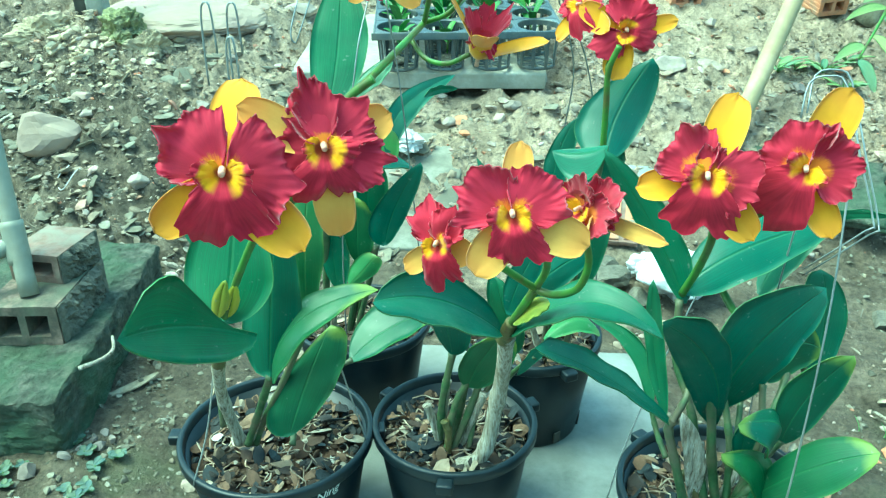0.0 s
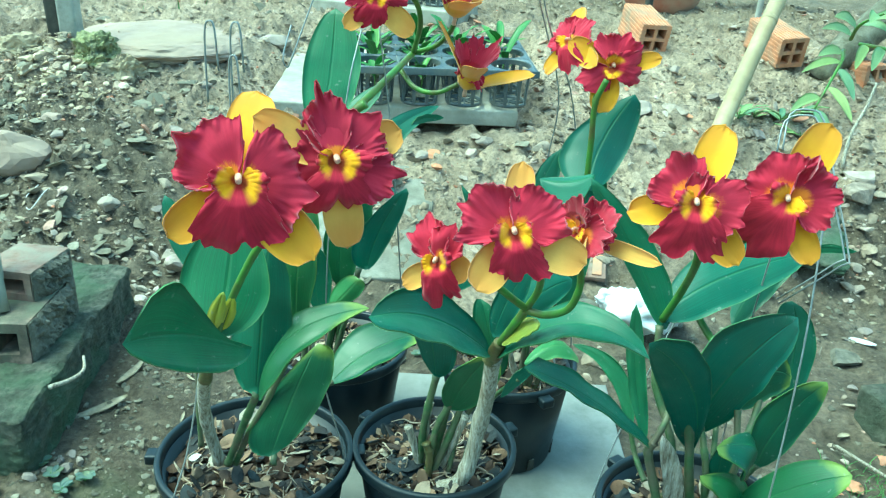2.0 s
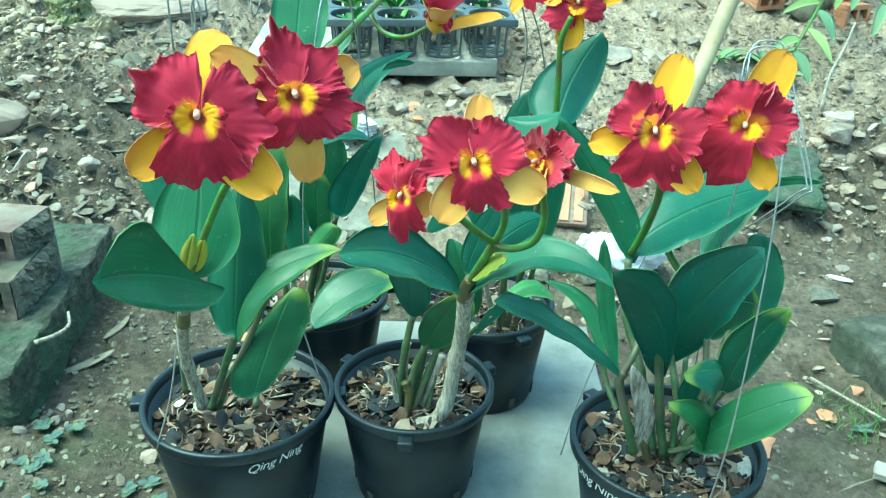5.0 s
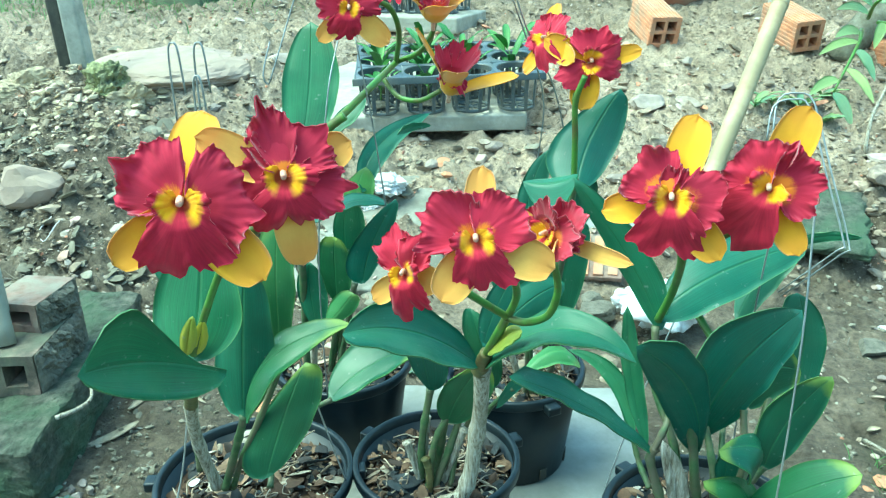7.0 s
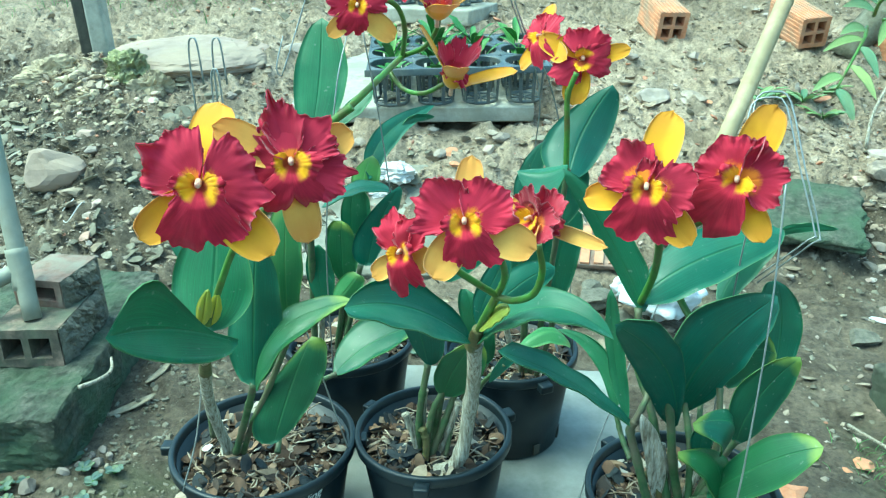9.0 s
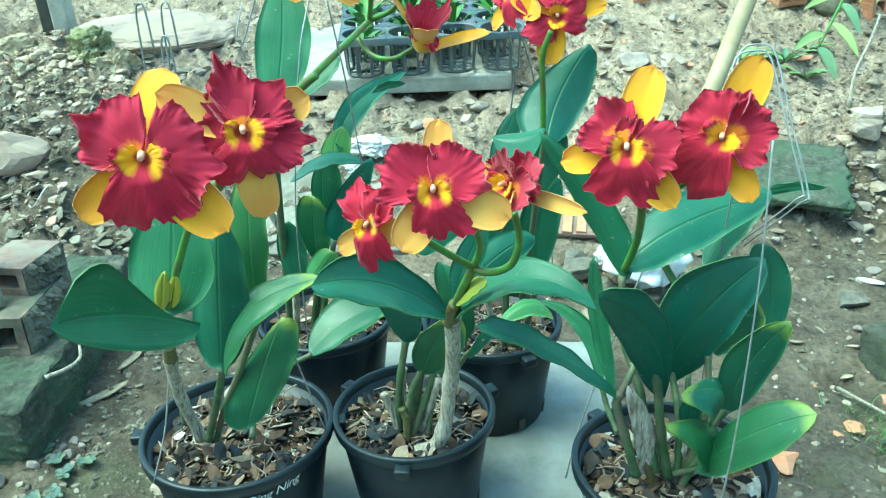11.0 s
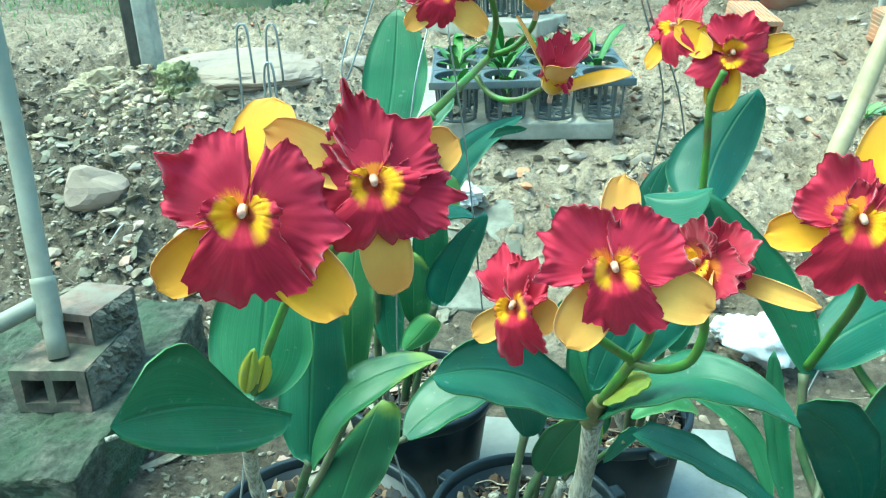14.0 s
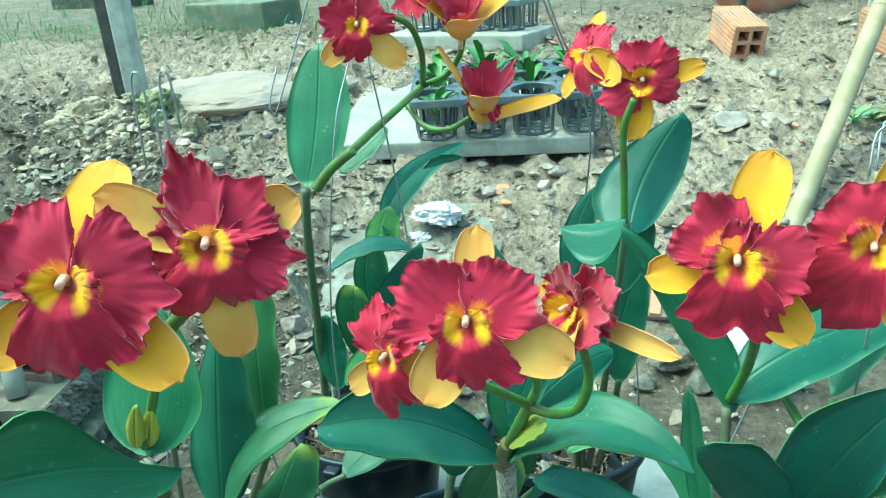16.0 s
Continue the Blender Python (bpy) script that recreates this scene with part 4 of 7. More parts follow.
foot, head = np.array((0.482, 1.0, 0.05)), np.array((0.482, 1.0, 0.05)) + 3.1 * (np.array((0.728, 1.4, 0.50)) - np.array((0.486, 1.0, 0.08)))
joints = [0.0, 0.34, 0.50, 0.66, 0.82, 1.0]
for a, b in zip(joints, joints[1:]):
    pa, pb = foot + (head - foot) * a, foot + (head - foot) * b
    tube("internode", [pa, pa * 0.97 + pb * 0.03, pa * 0.5 + pb * 0.5, pa * 0.03 + pb * 0.97, pb], 0.0215 - 0.003 * a, 0.0215 - 0.003 * b, "bamboo", bamboo, sides=14)
for a in joints[1:-1]:
    p = foot + (head - foot) * a
    d = (head - foot) / np.linalg.norm(head - foot)
    tube("node_ring", [p - d * 0.005, p - d * 0.002, p + d * 0.002, p + d * 0.005], 0.0217, 0.0217, "bamboo", bamboo, sides=14, n=6)

rail = thing("rail_post", (-0.635, 0.193, 0.162), "grey-white painted metal pole with a side rail", "post")
tube("pole", [(-0.637, 0.195, 0.1625), (-0.675, 0.247, 0.32), (-0.711, 0.300, 0.51), (-0.775, 0.38, 1.1), (-0.86, 0.48, 1.9)], 0.0135, 0.0135, "paint", rail, sides=16, n=24)
tube("rail", [(-0.658, 0.222, 0.235), (-0.78, 0.16, 0.185), (-1.0, 0.09, 0.12), (-1.35, -0.1, 0.03)], 0.0125, 0.0125, "paint", rail, sides=14)
tube("collar", [(-0.6525, 0.2135, 0.205), (-0.6583, 0.2222, 0.235), (-0.6642, 0.231, 0.265)], 0.0165, 0.0165, "paint", rail, sides=16, n=8)

post = thing("fence_post", (-1.10, 1.33, 0.33), "paired dark and grey timber post set in a stone mound", "post")
vs, fs = block_data(0.036, 0.04, 1.7, 5, 0.003, 51, 0.15)
mesh_object("dark_board", moved(vs, (-1.126, 1.33, 0.31), 0, -1.5, 4), fs, "dark_wood", post)
vs, fs = block_data(0.046, 0.05, 1.7, 5, 0.002, 52, 0.12)
mesh_object("grey_board", moved(vs, (-1.084, 1.325, 0.31), 0, -1.0, 4), fs, "grey_wood", post)


def boulder(name, at, size, seed, material, label, rough=0.5, cut=5):
    """A craggy mass sunk in the ground: a ball broken by planes, with layered noise."""
    rnd = random.Random(seed)
    bm = bmesh.new()
    bmesh.ops.create_icosphere(bm, subdivisions=5, radius=1.0)
    off = Vector((seed * 2.3, seed * 1.1, seed * 0.7))
    cuts = [(Vector((rnd.gauss(0, 1), rnd.gauss(0, 1), abs(rnd.gauss(0, 0.8)))).normalized(), rnd.uniform(0.6, 0.85)) for _ in range(cut)]
    for v in bm.verts:
        for d, k in cuts:
            h = v.co.dot(d)
            if h > k:
                v.co -= d * (h - k)
        v.co *= 1 + rough * 0.5 * noise.fractal(v.co * 1.3 + off, 0.7, 2.0, 6) + 0.12 * rough * abs(noise.noise(v.co * 7 + off))
        v.co = Vector((v.co.x * size[0], v.co.y * size[1], v.co.z * size[2]))
    vs = np.array([v.co[:] for v in bm.verts])
    bm.verts.index_update()
    fs = [[v.index for v in f.verts] for f in bm.faces]
    bm.free()
    ob = mesh_object(name, vs, fs, material, smooth=False)
    ob.location = at
    return tagged(ob, label, "rock")


boulder("mound_rock", (-1.21, 1.27, 0.325), (0.09, 0.07, 0.05), 3, "heap", "crumbling pale clay lump heaped by a post", 0.7, 9)
boulder("mound_rock", (-0.985, 1.27, 0.335), (0.075, 0.06, 0.065), 5, "moss", "lumpy rock with yellow-green moss beside a post", 1.0, 9)
boulder("mound_rock", (-0.915, 1.24, 0.305), (0.055, 0.045, 0.045), 9, "heap", "small crumbling clay lump below a mossy rock", 0.9, 9)
boulder("pale_hump", (-0.94, 1.52, 0.325), (0.27, 0.27, 0.056), 21, "hump", "smooth whitish hump of hardened cement on the bank", 0.16, 0)
boulder("kerb_rubble", (-0.60, -0.085, -0.02), (0.10, 0.05, 0.075), 7, "concrete", "crumbled concrete lump at the kerb end", 1.0)
boulder("kerb_rubble", (-0.53, -0.055, -0.03), (0.05, 0.035, 0.04), 8, "white_concrete", "whitish cement lump at the kerb end", 0.9)

for x, y, h, r, m, lab in ((0.515, 1.965, 0.9, 0.013, "dark_wood", "dark thin stake standing behind a brick"), (0.855, 1.93, 0.8, 0.010, "grey_wood", "thin weathered stake standing behind a brick")):
    z = ground_z(x, y) - 0.03
    tagged(tube("stake", [(x, y, z), (x + 0.01, y, z + h * 0.5), (x + 0.015, y + 0.01, z + h)], r, r * 0.9, m, sides=8), lab, "stake")


low_rail = thing("low_rail", (0.66, 2.60, 0.40), "dark weathered timber rail on short posts behind a bowl", "rail")
vs, fs = block_data(0.95, 0.045, 0.05, 6, 0.003, 61, 0.12)
mesh_object("beam", moved(vs, (1.11, 2.60, 0.488)), fs, "dark_wood", low_rail)
for x in (0.66, 1.52):
    z = ground_z(x, 2.60) - 0.03
    vs, fs = block_data(0.035, 0.035, 0.49 - z, 4, 0.002, 62, 0.12)
    mesh_object("post", moved(vs, (x, 2.60, z)), fs, "dark_wood", low_rail)


# ---- leaves: the one form used for all plants ----
def width_at(u, peak):
    p = 2.4 if peak > 0.8 else 0.62
    q = p * (1 - peak) / peak
    top = (peak ** p) * ((1 - peak) ** q)
    return (max(u, 1e-4) ** p) * (max(1 - u, 0.0) ** q) / top


LEAF_COUNT = [0]


def leaf(plant, base, middle, tip, side_a, side_b, material, peak_a=0.5, peak_b=0.5, cup=0.1, nu=18, nv=9, thick=0.0013, name="leaf", label=""):
    """A blade on a bowed midrib from base over middle to tip; each half reaches out by its side vector."""
    LEAF_COUNT[0] += 1
    rnd = random.Random(LEAF_COUNT[0] * 13 + 5)
    b, m, t = (np.array(v, dtype=float) for v in (base, middle, tip))
    a1, a2 = np.array(side_a, dtype=float), np.array(side_b, dtype=float)
    c = 2 * m - (b + t) / 2
    span = np.linalg.norm(t - b)
    up = np.cross(t - b, a2 - a1)
    up /= np.linalg.norm(up) + 1e-12
    k1, k2, ph = rnd.uniform(2, 4), rnd.uniform(2, 4), rnd.random() * 6
    pts, uvs = [], []
    for i in range(nu):
        u = i / (nu - 1)
        mid = (1 - u) ** 2 * b + 2 * u * (1 - u) * c + u * u * t
        for j in range(nv):
            v = 2 * j / (nv - 1) - 1
            s, pk, k = (a1, peak_a, k1) if v < 0 else (a2, peak_b, k2)
            w = max(width_at(u, pk), 0.07 * (1 - u))
            out = s * w * abs(v)
            lift = up * span * (cup * 0.25 * (v * v - abs(v)) + 0.012 * abs(v) ** 3 * math.sin(u * 6.28 * k + ph))
            pts.append(mid + out + lift * w)
            uvs.append((u, (v + 1) / 2))
    vs, fs = sheet(pts, nu, nv, thick)
    return mesh_object(name, vs, fs, material, plant, label, uvs + uvs)


def stem(plant, name, pts, r0, r1, material):
    label = {"husk": "pale dry papery cane", "sheath": "brown-green dried sheath"}.get(material, "")
    return tube(name, pts, r0, r1, material, plant, label, n=26, sides=10, knots=0.22 if name == "cane" else 0.06)


# ---- flowers ----
FLOWERS = [0]


def flower(plant, at, facing, roll, size, wide=1.0, open_=1.0, sepal="sepal", petal="petal", shape=None, view=(0.133, -0.813, 0.74)):
    """A frilled orchid flower: two petals, three sepals, a lip and a column. facing: offsets (right, up) from looking at the viewer's side; roll: degrees the top leans to the right."""
    FLOWERS[0] += 1
    rnd = random.Random(700 + FLOWERS[0])
    o = np.array(at, dtype=float)
    back = np.array(view) - o
    back /= np.linalg.norm(back)
    right = np.cross((0, 0, 1.0), back)
    right /= np.linalg.norm(right)
    up0 = np.cross(back, right)
    z = back + right * facing[0] + up0 * facing[1]
    z /= np.linalg.norm(z)
    y = up0 - z * (up0 @ z)
    if np.linalg.norm(y) < 0.2:
        y = -back - z * (-back @ z)
    y /= np.linalg.norm(y)
    x = np.cross(y, z)
    r = radians(roll)
    x, y = x * math.cos(r) - y * math.sin(r), x * math.sin(r) + y * math.cos(r)
    fr = np.stack([x, y, z])

    def world_pts(p):
        return np.asarray(p) @ fr + o

    # ovary and column: the body that carries the rest
    vs, fs = tube_data(world_pts([(0, 0.02 * size, -0.42 * size), (0, 0.02 * size, -0.12 * size), (0, 0.10 * size, 0.05 * size), (0, 0.06 * size, 0.18 * size), (0, 0.03 * size, 0.25 * size)]), 0.060 * size, 0.045 * size, 12, 10)
    body = mesh_object("flower", vs, fs, "column", plant, "crimson frilled flower with golden sepals and yellow throat")

    def cup(p, k):
        """Folds a limb forward about its claw: k = 1 flat, 0 shut."""
        phi = (1 - k) * 1.75
        p = np.array(p)
        rad = np.linalg.norm(p[:, :2], axis=1, keepdims=True)
        bendy = phi * np.clip(rad / (0.55 * size), 0, 1)
        return np.hstack([p[:, :2] * np.cos(bendy), p[:, 2:] * np.cos(bendy) + rad * np.sin(bendy) * 0.95])

    def limb(name, angle, length, width, material, frill, waves, cupped, bend, depth, peak, nu=20, nv=19, torn=0.01, k_open=1.0):
        a = radians(angle)
        d, s = np.array((math.sin(a), math.cos(a), 0.0)), np.array((math.cos(a), -math.sin(a), 0.0))
        ph, ph2, k2 = rnd.random() * 6.28, rnd.random() * 6.28, rnd.uniform(0.75, 1.25)
        pts, uvs = [], []
        for i in range(nu):
            u = i / (nu - 1)
            w = max(width_at(u, peak) ** 0.85, 0.16 * (1 - u)) * width
            for j in range(nv):
                v = 2 * j / (nv - 1) - 1
                edge = max(abs(v) ** 2.5, u ** 5)
                arc = math.atan2(v * 1.2, u - 0.35)
                wob = frill * edge * (math.sin(waves * 1.15 * arc + ph) + 0.6 * math.sin(waves * 2.3 * k2 * arc + ph2) + 0.35 * math.sin(waves * 4.4 * arc)) * min(1.0, u * 2.2)
                wob += 0.35 * frill * math.sin(3.0 * arc + ph2) * u
                rag = 1 + torn * edge * (0.75 * math.sin(waves * 0.55 * arc + ph2) + 0.55 * math.sin(waves * 1.9 * arc + ph) + 0.40 * math.sin(waves * 4.1 * k2 * arc))
                zz = depth + cupped * v * v * w / width * 0.3 + bend * (u ** 1.6) + wob
                q = d * (0.06 + u * length * rag) + s * v * w * rag
                pts.append((q[0] * size, q[1] * size, zz * size))
                uvs.append((u, (v + 1) / 2))
        vs_, fs_ = sheet(world_pts(cup(pts, k_open)), nu, nv, 0.0007)
        return mesh_object(name, vs_, fs_, material, body, "", uvs + uvs)

    def ripple(a, b, c):
        return noise.noise(Vector((a, b, c)))

    def fan(angle, length, half, frill, bend, depth, k_open, nu=22, nv=121):
        """A broad petal spreading from its claw: crumpled, with a few drawn-out corners and a torn, toothed rim."""
        a = radians(angle)
        d, s = np.array((math.sin(a), math.cos(a), 0.0)), np.array((math.cos(a), -math.sin(a), 0.0))
        sd = rnd.random() * 100
        skew = rnd.gauss(0, 0.12)
        crests = [(rnd.uniform(*span), rnd.uniform(0.10, 0.24), rnd.uniform(0.07, 0.15)) for span in ((-0.72, -0.42), (-0.15, 0.2), (0.42, 0.72))]
        pts, uvs = [], []
        for j in range(nv):
            v = 2 * j / (nv - 1) - 1
            tau = math.pi * 0.90 * v
            rim = 0.95 + 0.20 * ripple(v * 1.9 + sd, 0.3, 0.7) + sum(h * max(0.0, 1 - abs(v - c) / w) ** 1.4 for c, h, w in crests)
            rim += 0.10 * ripple(v * 7 + sd, 1.3, 0.2) + 0.06 * ripple(v * 19 + sd, 2.3, 0.4) + 0.035 * ripple(v * 46 + sd, 3.3, 0.6)
            along, across = length * (0.54 + 0.46 * math.cos(tau)), half * math.sin(tau) * (1 + skew * math.cos(tau))
            for i in range(nu):
                u = i / (nu - 1)
                k = u * (1 + (rim - 1) * u ** 2.5)
                side = across / max(half, 1e-3)
                q0 = (k * along, k * across)
                zz = depth + bend * u ** 2 - 0.08 * u * u * side ** 2 * half
                zz += 0.24 * u ** 1.3 * ripple(v * 1.3 + sd, u * 1.0, 1.0) + 0.09 * u ** 2.5 * ripple(v * 3.2 + sd, u * 1.6, 2.0)
                zz += frill * u ** 8 * (ripple(v * 6.5 + sd, u * 3.5, 3.0) + 0.7 * ripple(v * 17 + sd, u * 5.0, 4.0)) * (0.6 + 0.8 * ripple(v * 2 + sd, 0.5, 8.0))
                zz += 0.05 * u * ripple(q0[0] * 3.2 + sd, q0[1] * 3.2, 6.0)
                zz -= 0.05 * math.exp(-(v / 0.05) ** 2) * u * (1 - u)
                q = d * (0.05 + k * along) + s * (k * across)
                pts.append((q[0] * size, q[1] * size, zz * size))
                uvs.append((u, (v + 1) / 2))
        vs_, fs_ = sheet(world_pts(cup(pts, k_open)), nv, nu, 0.0007)
        return mesh_object("petal", vs_, [f[::-1] for f in fs_], petal, body, "", uvs + uvs)

    petals, sepals, lip = shape or (((-52, 0.98, 0.56), (52, 0.98, 0.56)), ((0, 1.30, 0.34), (128, 1.30, 0.34), (-128, 1.30, 0.34)), (180, 0.90, 0.55))
    for ang, lg, hw, *own in sepals:
        limb("sepal", ang, lg, hw, sepal, 0.016, 3, 0.25, own[1] if len(own) > 1 else -0.06 + rnd.gauss(0, 0.08), -0.17 - 0.02 * rnd.random(), 0.58, 18, 11, 0.006, own[0] if own else open_)
    for k, (ang, lg, hw, *own) in enumerate(petals):
        fan(ang, lg * 0.97 - 0.05, hw * wide * 1.05, 0.30, 0.05 + rnd.gauss(0, 0.07), -0.07 + 0.04 * k, own[0] if own else open_)

    # lip: two side lobes curled round the column, and a forked, ruffled apron below
    nu, nv = 32, 101
    turn, lk, lw = radians(lip[0] - 180), lip[1], lip[2]
    sd, lean, uneven = rnd.random() * 100, rnd.uniform(-0.35, 0.35), rnd.uniform(-0.45, 0.45)
    pts, uvs = [], []
    for j in range(nv):
        v = 2 * j / (nv - 1) - 1
        w = v * radians(152) + lean
        apron = math.exp(-(abs(v) / 0.35) ** 3.2)
        lobe = math.exp(-((abs(v) - 0.64) / 0.24) ** 2) * (1 + uneven * (1 if v > 0 else -1))
        rim = 0.20 + 0.22 * lobe + (lk - 0.20) * apron
        rim *= 1 - 0.20 * math.exp(-((v - 0.03) / 0.03) ** 2)
        rim *= 1 + 0.16 * ripple(v * 4.5 + sd, 0.1, 0.5) + 0.15 * ripple(v * 13 + sd, 1.1, 0.5) + 0.10 * ripple(v * 33 + sd, 2.1, 0.5) + 0.05 * ripple(v * 70 + sd, 2.1, 0.9)
        for i in range(nu):
            u = i / (nu - 1)
            r_ = 0.03 + (rim - 0.03) * u
            fl = max(0.0, (r_ - 0.32) / 0.5)
            rise = min(1.0, r_ / 0.36)
            zz = -0.04 + 0.16 * min(1.0, r_ / 0.24) + 0.17 * lobe * rise ** 1.6
            zz += apron * (0.10 * rise - 0.30 * fl ** 1.2)
            zz += u ** 3 * (apron * (0.20 * ripple(v * 7 + sd, u * 2.5, 3.0) + 0.10 * ripple(v * 17 + sd, u * 3, 4.0)) + lobe * 0.16 * ripple(v * 12 + sd, u * 2, 5.0))
            rr = r_ * (1 - 0.06 * min(1.0, lobe) * rise ** 2 * (1 - apron))
            lx = math.sin(w) * rr * (1 + (lw / 0.56 - 1) * min(1.0, fl * 2)) * (1 + 0.28 * apron * fl)
            ly = 0.03 - math.cos(w) * rr
            pts.append(((lx * math.cos(turn) + ly * math.sin(turn)) * size, (ly * math.cos(turn) - lx * math.sin(turn)) * size, zz * size))
            uvs.append((r_, (v + 1) / 2))
    vs, fs = sheet(world_pts(pts), nv, nu, 0.0007)
    mesh_object("lip", vs, [f[::-1] for f in fs], "lip", body, "ruffled crimson lip with yellow throat", uvs + uvs)
    vs, fs = lathe_data([(0.001, 0.02), (0.05, 0.015), (0.075, -0.02), (0.07, -0.06), (0.001, -0.08)], 12)
    vs = vs * size * (0.34 if petal == "warm_petal" else 0.42) * (1.2, 1.0, 1) + np.array((0, 0.02 * size, 0.235 * size))
    mesh_object("anther_cap", world_pts(vs), fs, "column", body, "small cream anther cap")
    return body


# ---- pots ----
def flower_pot(x, y, r, h, label, turn=0.0, seed=0, tabs=(0, 120, 240)):
    pot = thing("flower_pot", (x, y, 0.0), label, "flower pot", "orchid pots")
    rb = r * 0.74
    c = (x, y, 0.0)
    outer = [(0.001, 0.0015), (rb - 0.004, 0.0015), (rb, 0.003), (rb + (r - 0.006 - rb) * 0.5, h * 0.47), (r - 0.006, h - 0.012), (r - 0.0085, h - 0.010), (rb + (r - 0.009 - rb) * 0.55, h * 0.5), (rb - 0.003, 0.006), (0.001, 0.005)]
    vs, fs = lathe_data(outer, 56, c)
    mesh_object("body", vs, [f[::-1] for f in fs], "pot", pot)
    rim = [(r - 0.0075, h - 0.014), (r - 0.0005, h - 0.0135), (r + 0.0005, h - 0.012), (r + 0.0008, h - 0.002), (r - 0.0004, h), (r - 0.0050, h), (r - 0.0062, h - 0.0015), (r - 0.0072, h - 0.010), (r - 0.0075, h - 0.014)]
    vs, fs = lathe_data(rim, 64, c)
    mesh_object("rim", vs, [f[::-1] for f in fs], "pot", pot)
    for k in range(3):
        a = radians(turn + tabs[k])
        p = np.array((x + (r + 0.006) * math.cos(a), y + (r + 0.006) * math.sin(a), h - 0.017))
        vs, fs = block_data(0.016, 0.018, 0.012, 2, 0.0, seed + k, 0.2)
        mesh_object("hanger_tab", moved(vs, p, 0, 0, math.degrees(a)), fs, "pot", pot)
    for k in range(8):
        a = radians(turn + 20 + 45 * k)
        rr = rb + (r - rb) * 0.07
        p = np.array((x + rr * math.cos(a), y + rr * math.sin(a), 0.006))
        vs, fs = block_data(0.003, 0.010, 0.018, 2, 0.0, 1, 0.2)
        mesh_object("drain_slot", moved(vs, p, 0, 4, math.degrees(a)), fs, "dark_wood", pot)
    return pot


def potting_mix(x, y, r, z, seed, count=820):
    """Bark chips, charcoal and stone bits filling a pot."""
    rnd = random.Random(seed)
    kinds = [rock_data(1.0, seed * 7 + i, 0.14 if i % 3 else 0.5, 1 if i % 3 != 1 else 2) for i in range(14)]
    V, F, k = [], [], 0
    for n in range(count):
        a, d = rnd.random() * 6.28, (r - 0.014) * math.sqrt(rnd.random())
        s = rnd.uniform(0.0025, 0.006) if n % 4 else rnd.uniform(0.006, 0.012)
        vs, fs = kinds[rnd.randrange(14)]
        if n > count - 110:
            s, (vs, fs) = rnd.uniform(0.007, 0.0155), kinds[3 * rnd.randrange(4) + 1]
        m = np.array(Euler((rnd.gauss(0, 0.45), rnd.gauss(0, 0.45), rnd.random() * 6.28)).to_matrix())
        d = min(d, r - 0.012 - s * 0.6)
        V.append((vs * s) @ m.T + (x + d * math.cos(a), y + d * math.sin(a), z + rnd.uniform(-0.004, 0.006) + (0.005 if n > count - 110 else 0)))
        F.extend([tuple(i + k for i in f) for f in fs])
        k += len(vs)
    # packed bed beneath the chips, down to the floor of the pot
    vs, fs = lathe_data([(0.001, z - 0.004), (r * 0.6, z - 0.003), (r - 0.012, z - 0.005), (r * 0.74 - 0.006, 0.0075), (0.001, 0.0075)], 40, (x, y, 0))
    V.append(vs)
    F.extend([tuple(i + k for i in f[::-1]) for f in fs])
    k += len(vs)
    tagged(mesh_object("potting_mix", np.vstack(V), F, "chips", smooth=False), "coarse bark, charcoal and stone chips filling a pot", "potting mix", kind="stuff")
    V, F, k = [], [], 0
    for n in range(60):
        a, d = rnd.random() * 6.28, (r - 0.03) * math.sqrt(rnd.random())
        p = np.array((x + d * math.cos(a), y + d * math.sin(a), z + 0.006))
        pts = [p]
        for _ in range(3):
            p = p + (rnd.gauss(0, 0.010), rnd.gauss(0, 0.010), rnd.gauss(0.0, 0.003))
            dx = p[:2] - (x, y)
            dn = np.linalg.norm(dx)
            if dn > r - 0.014:
                p[:2] = (x, y) + dx * (r - 0.014) / dn
            p[2] = max(p[2], z + 0.004)
            pts.append(p.copy())
        vs, fs = tube_data(pts, 0.0011, 0.0006, 9, 5)
        V.append(vs)
        F.extend([tuple(i + k for i in f) for f in fs])
        k += len(vs)
    tagged(mesh_object("surface_roots", np.vstack(V), F, "roots"), "thin dry roots lying over the chips", "roots", kind="stuff")


def pot_writing(pot, x, y, r, h, word, angle, height, drop):
    """White hand lettering bent round the pot's side."""
    cu = bpy.data.curves.new("lettering", "FONT")
    cu.body, cu.size, cu.shear, cu.extrude = word, height, 0.35, 0.0
    cu.space_character = 0.95
    tmp = bpy.data.objects.new("lettering", cu)
    scene.collection.objects.link(tmp)
    me = bpy.data.meshes.new_from_object(tmp)
    bpy.data.objects.remove(tmp)
    vs = np.array([v.co[:] for v in me.vertices])
    fs = [list(p.vertices) for p in me.polygons]
    bpy.data.meshes.remove(me)
    out = []
    rb = r * 0.74
    for px, py, _ in vs:
        z = h - 0.022 - drop + py + 0.10 * px
        rr = rb + (r - 0.006 - rb) * (z / (h - 0.012)) + 0.0012
        a = radians(angle) + px / rr
        out.append((x + rr * math.cos(a), y + rr * math.sin(a), z))
    mesh_object("lettering", out, fs, "marker", pot, "white hand-written marker lettering", smooth=False)


POTS = {"P1": (-0.190, -0.046, 0.110), "P2": (0.011, -0.004, 0.0955), "P3": (0.296, -0.085, 0.104), "P4": (-0.145, 0.212, 0.097), "P5": (0.095, 0.205, 0.097)}
H = 0.15
pot1 = flower_pot(*POTS["P1"], H, "wide black plastic pot with white marker lettering", 187, 1, (0, 185, 275))
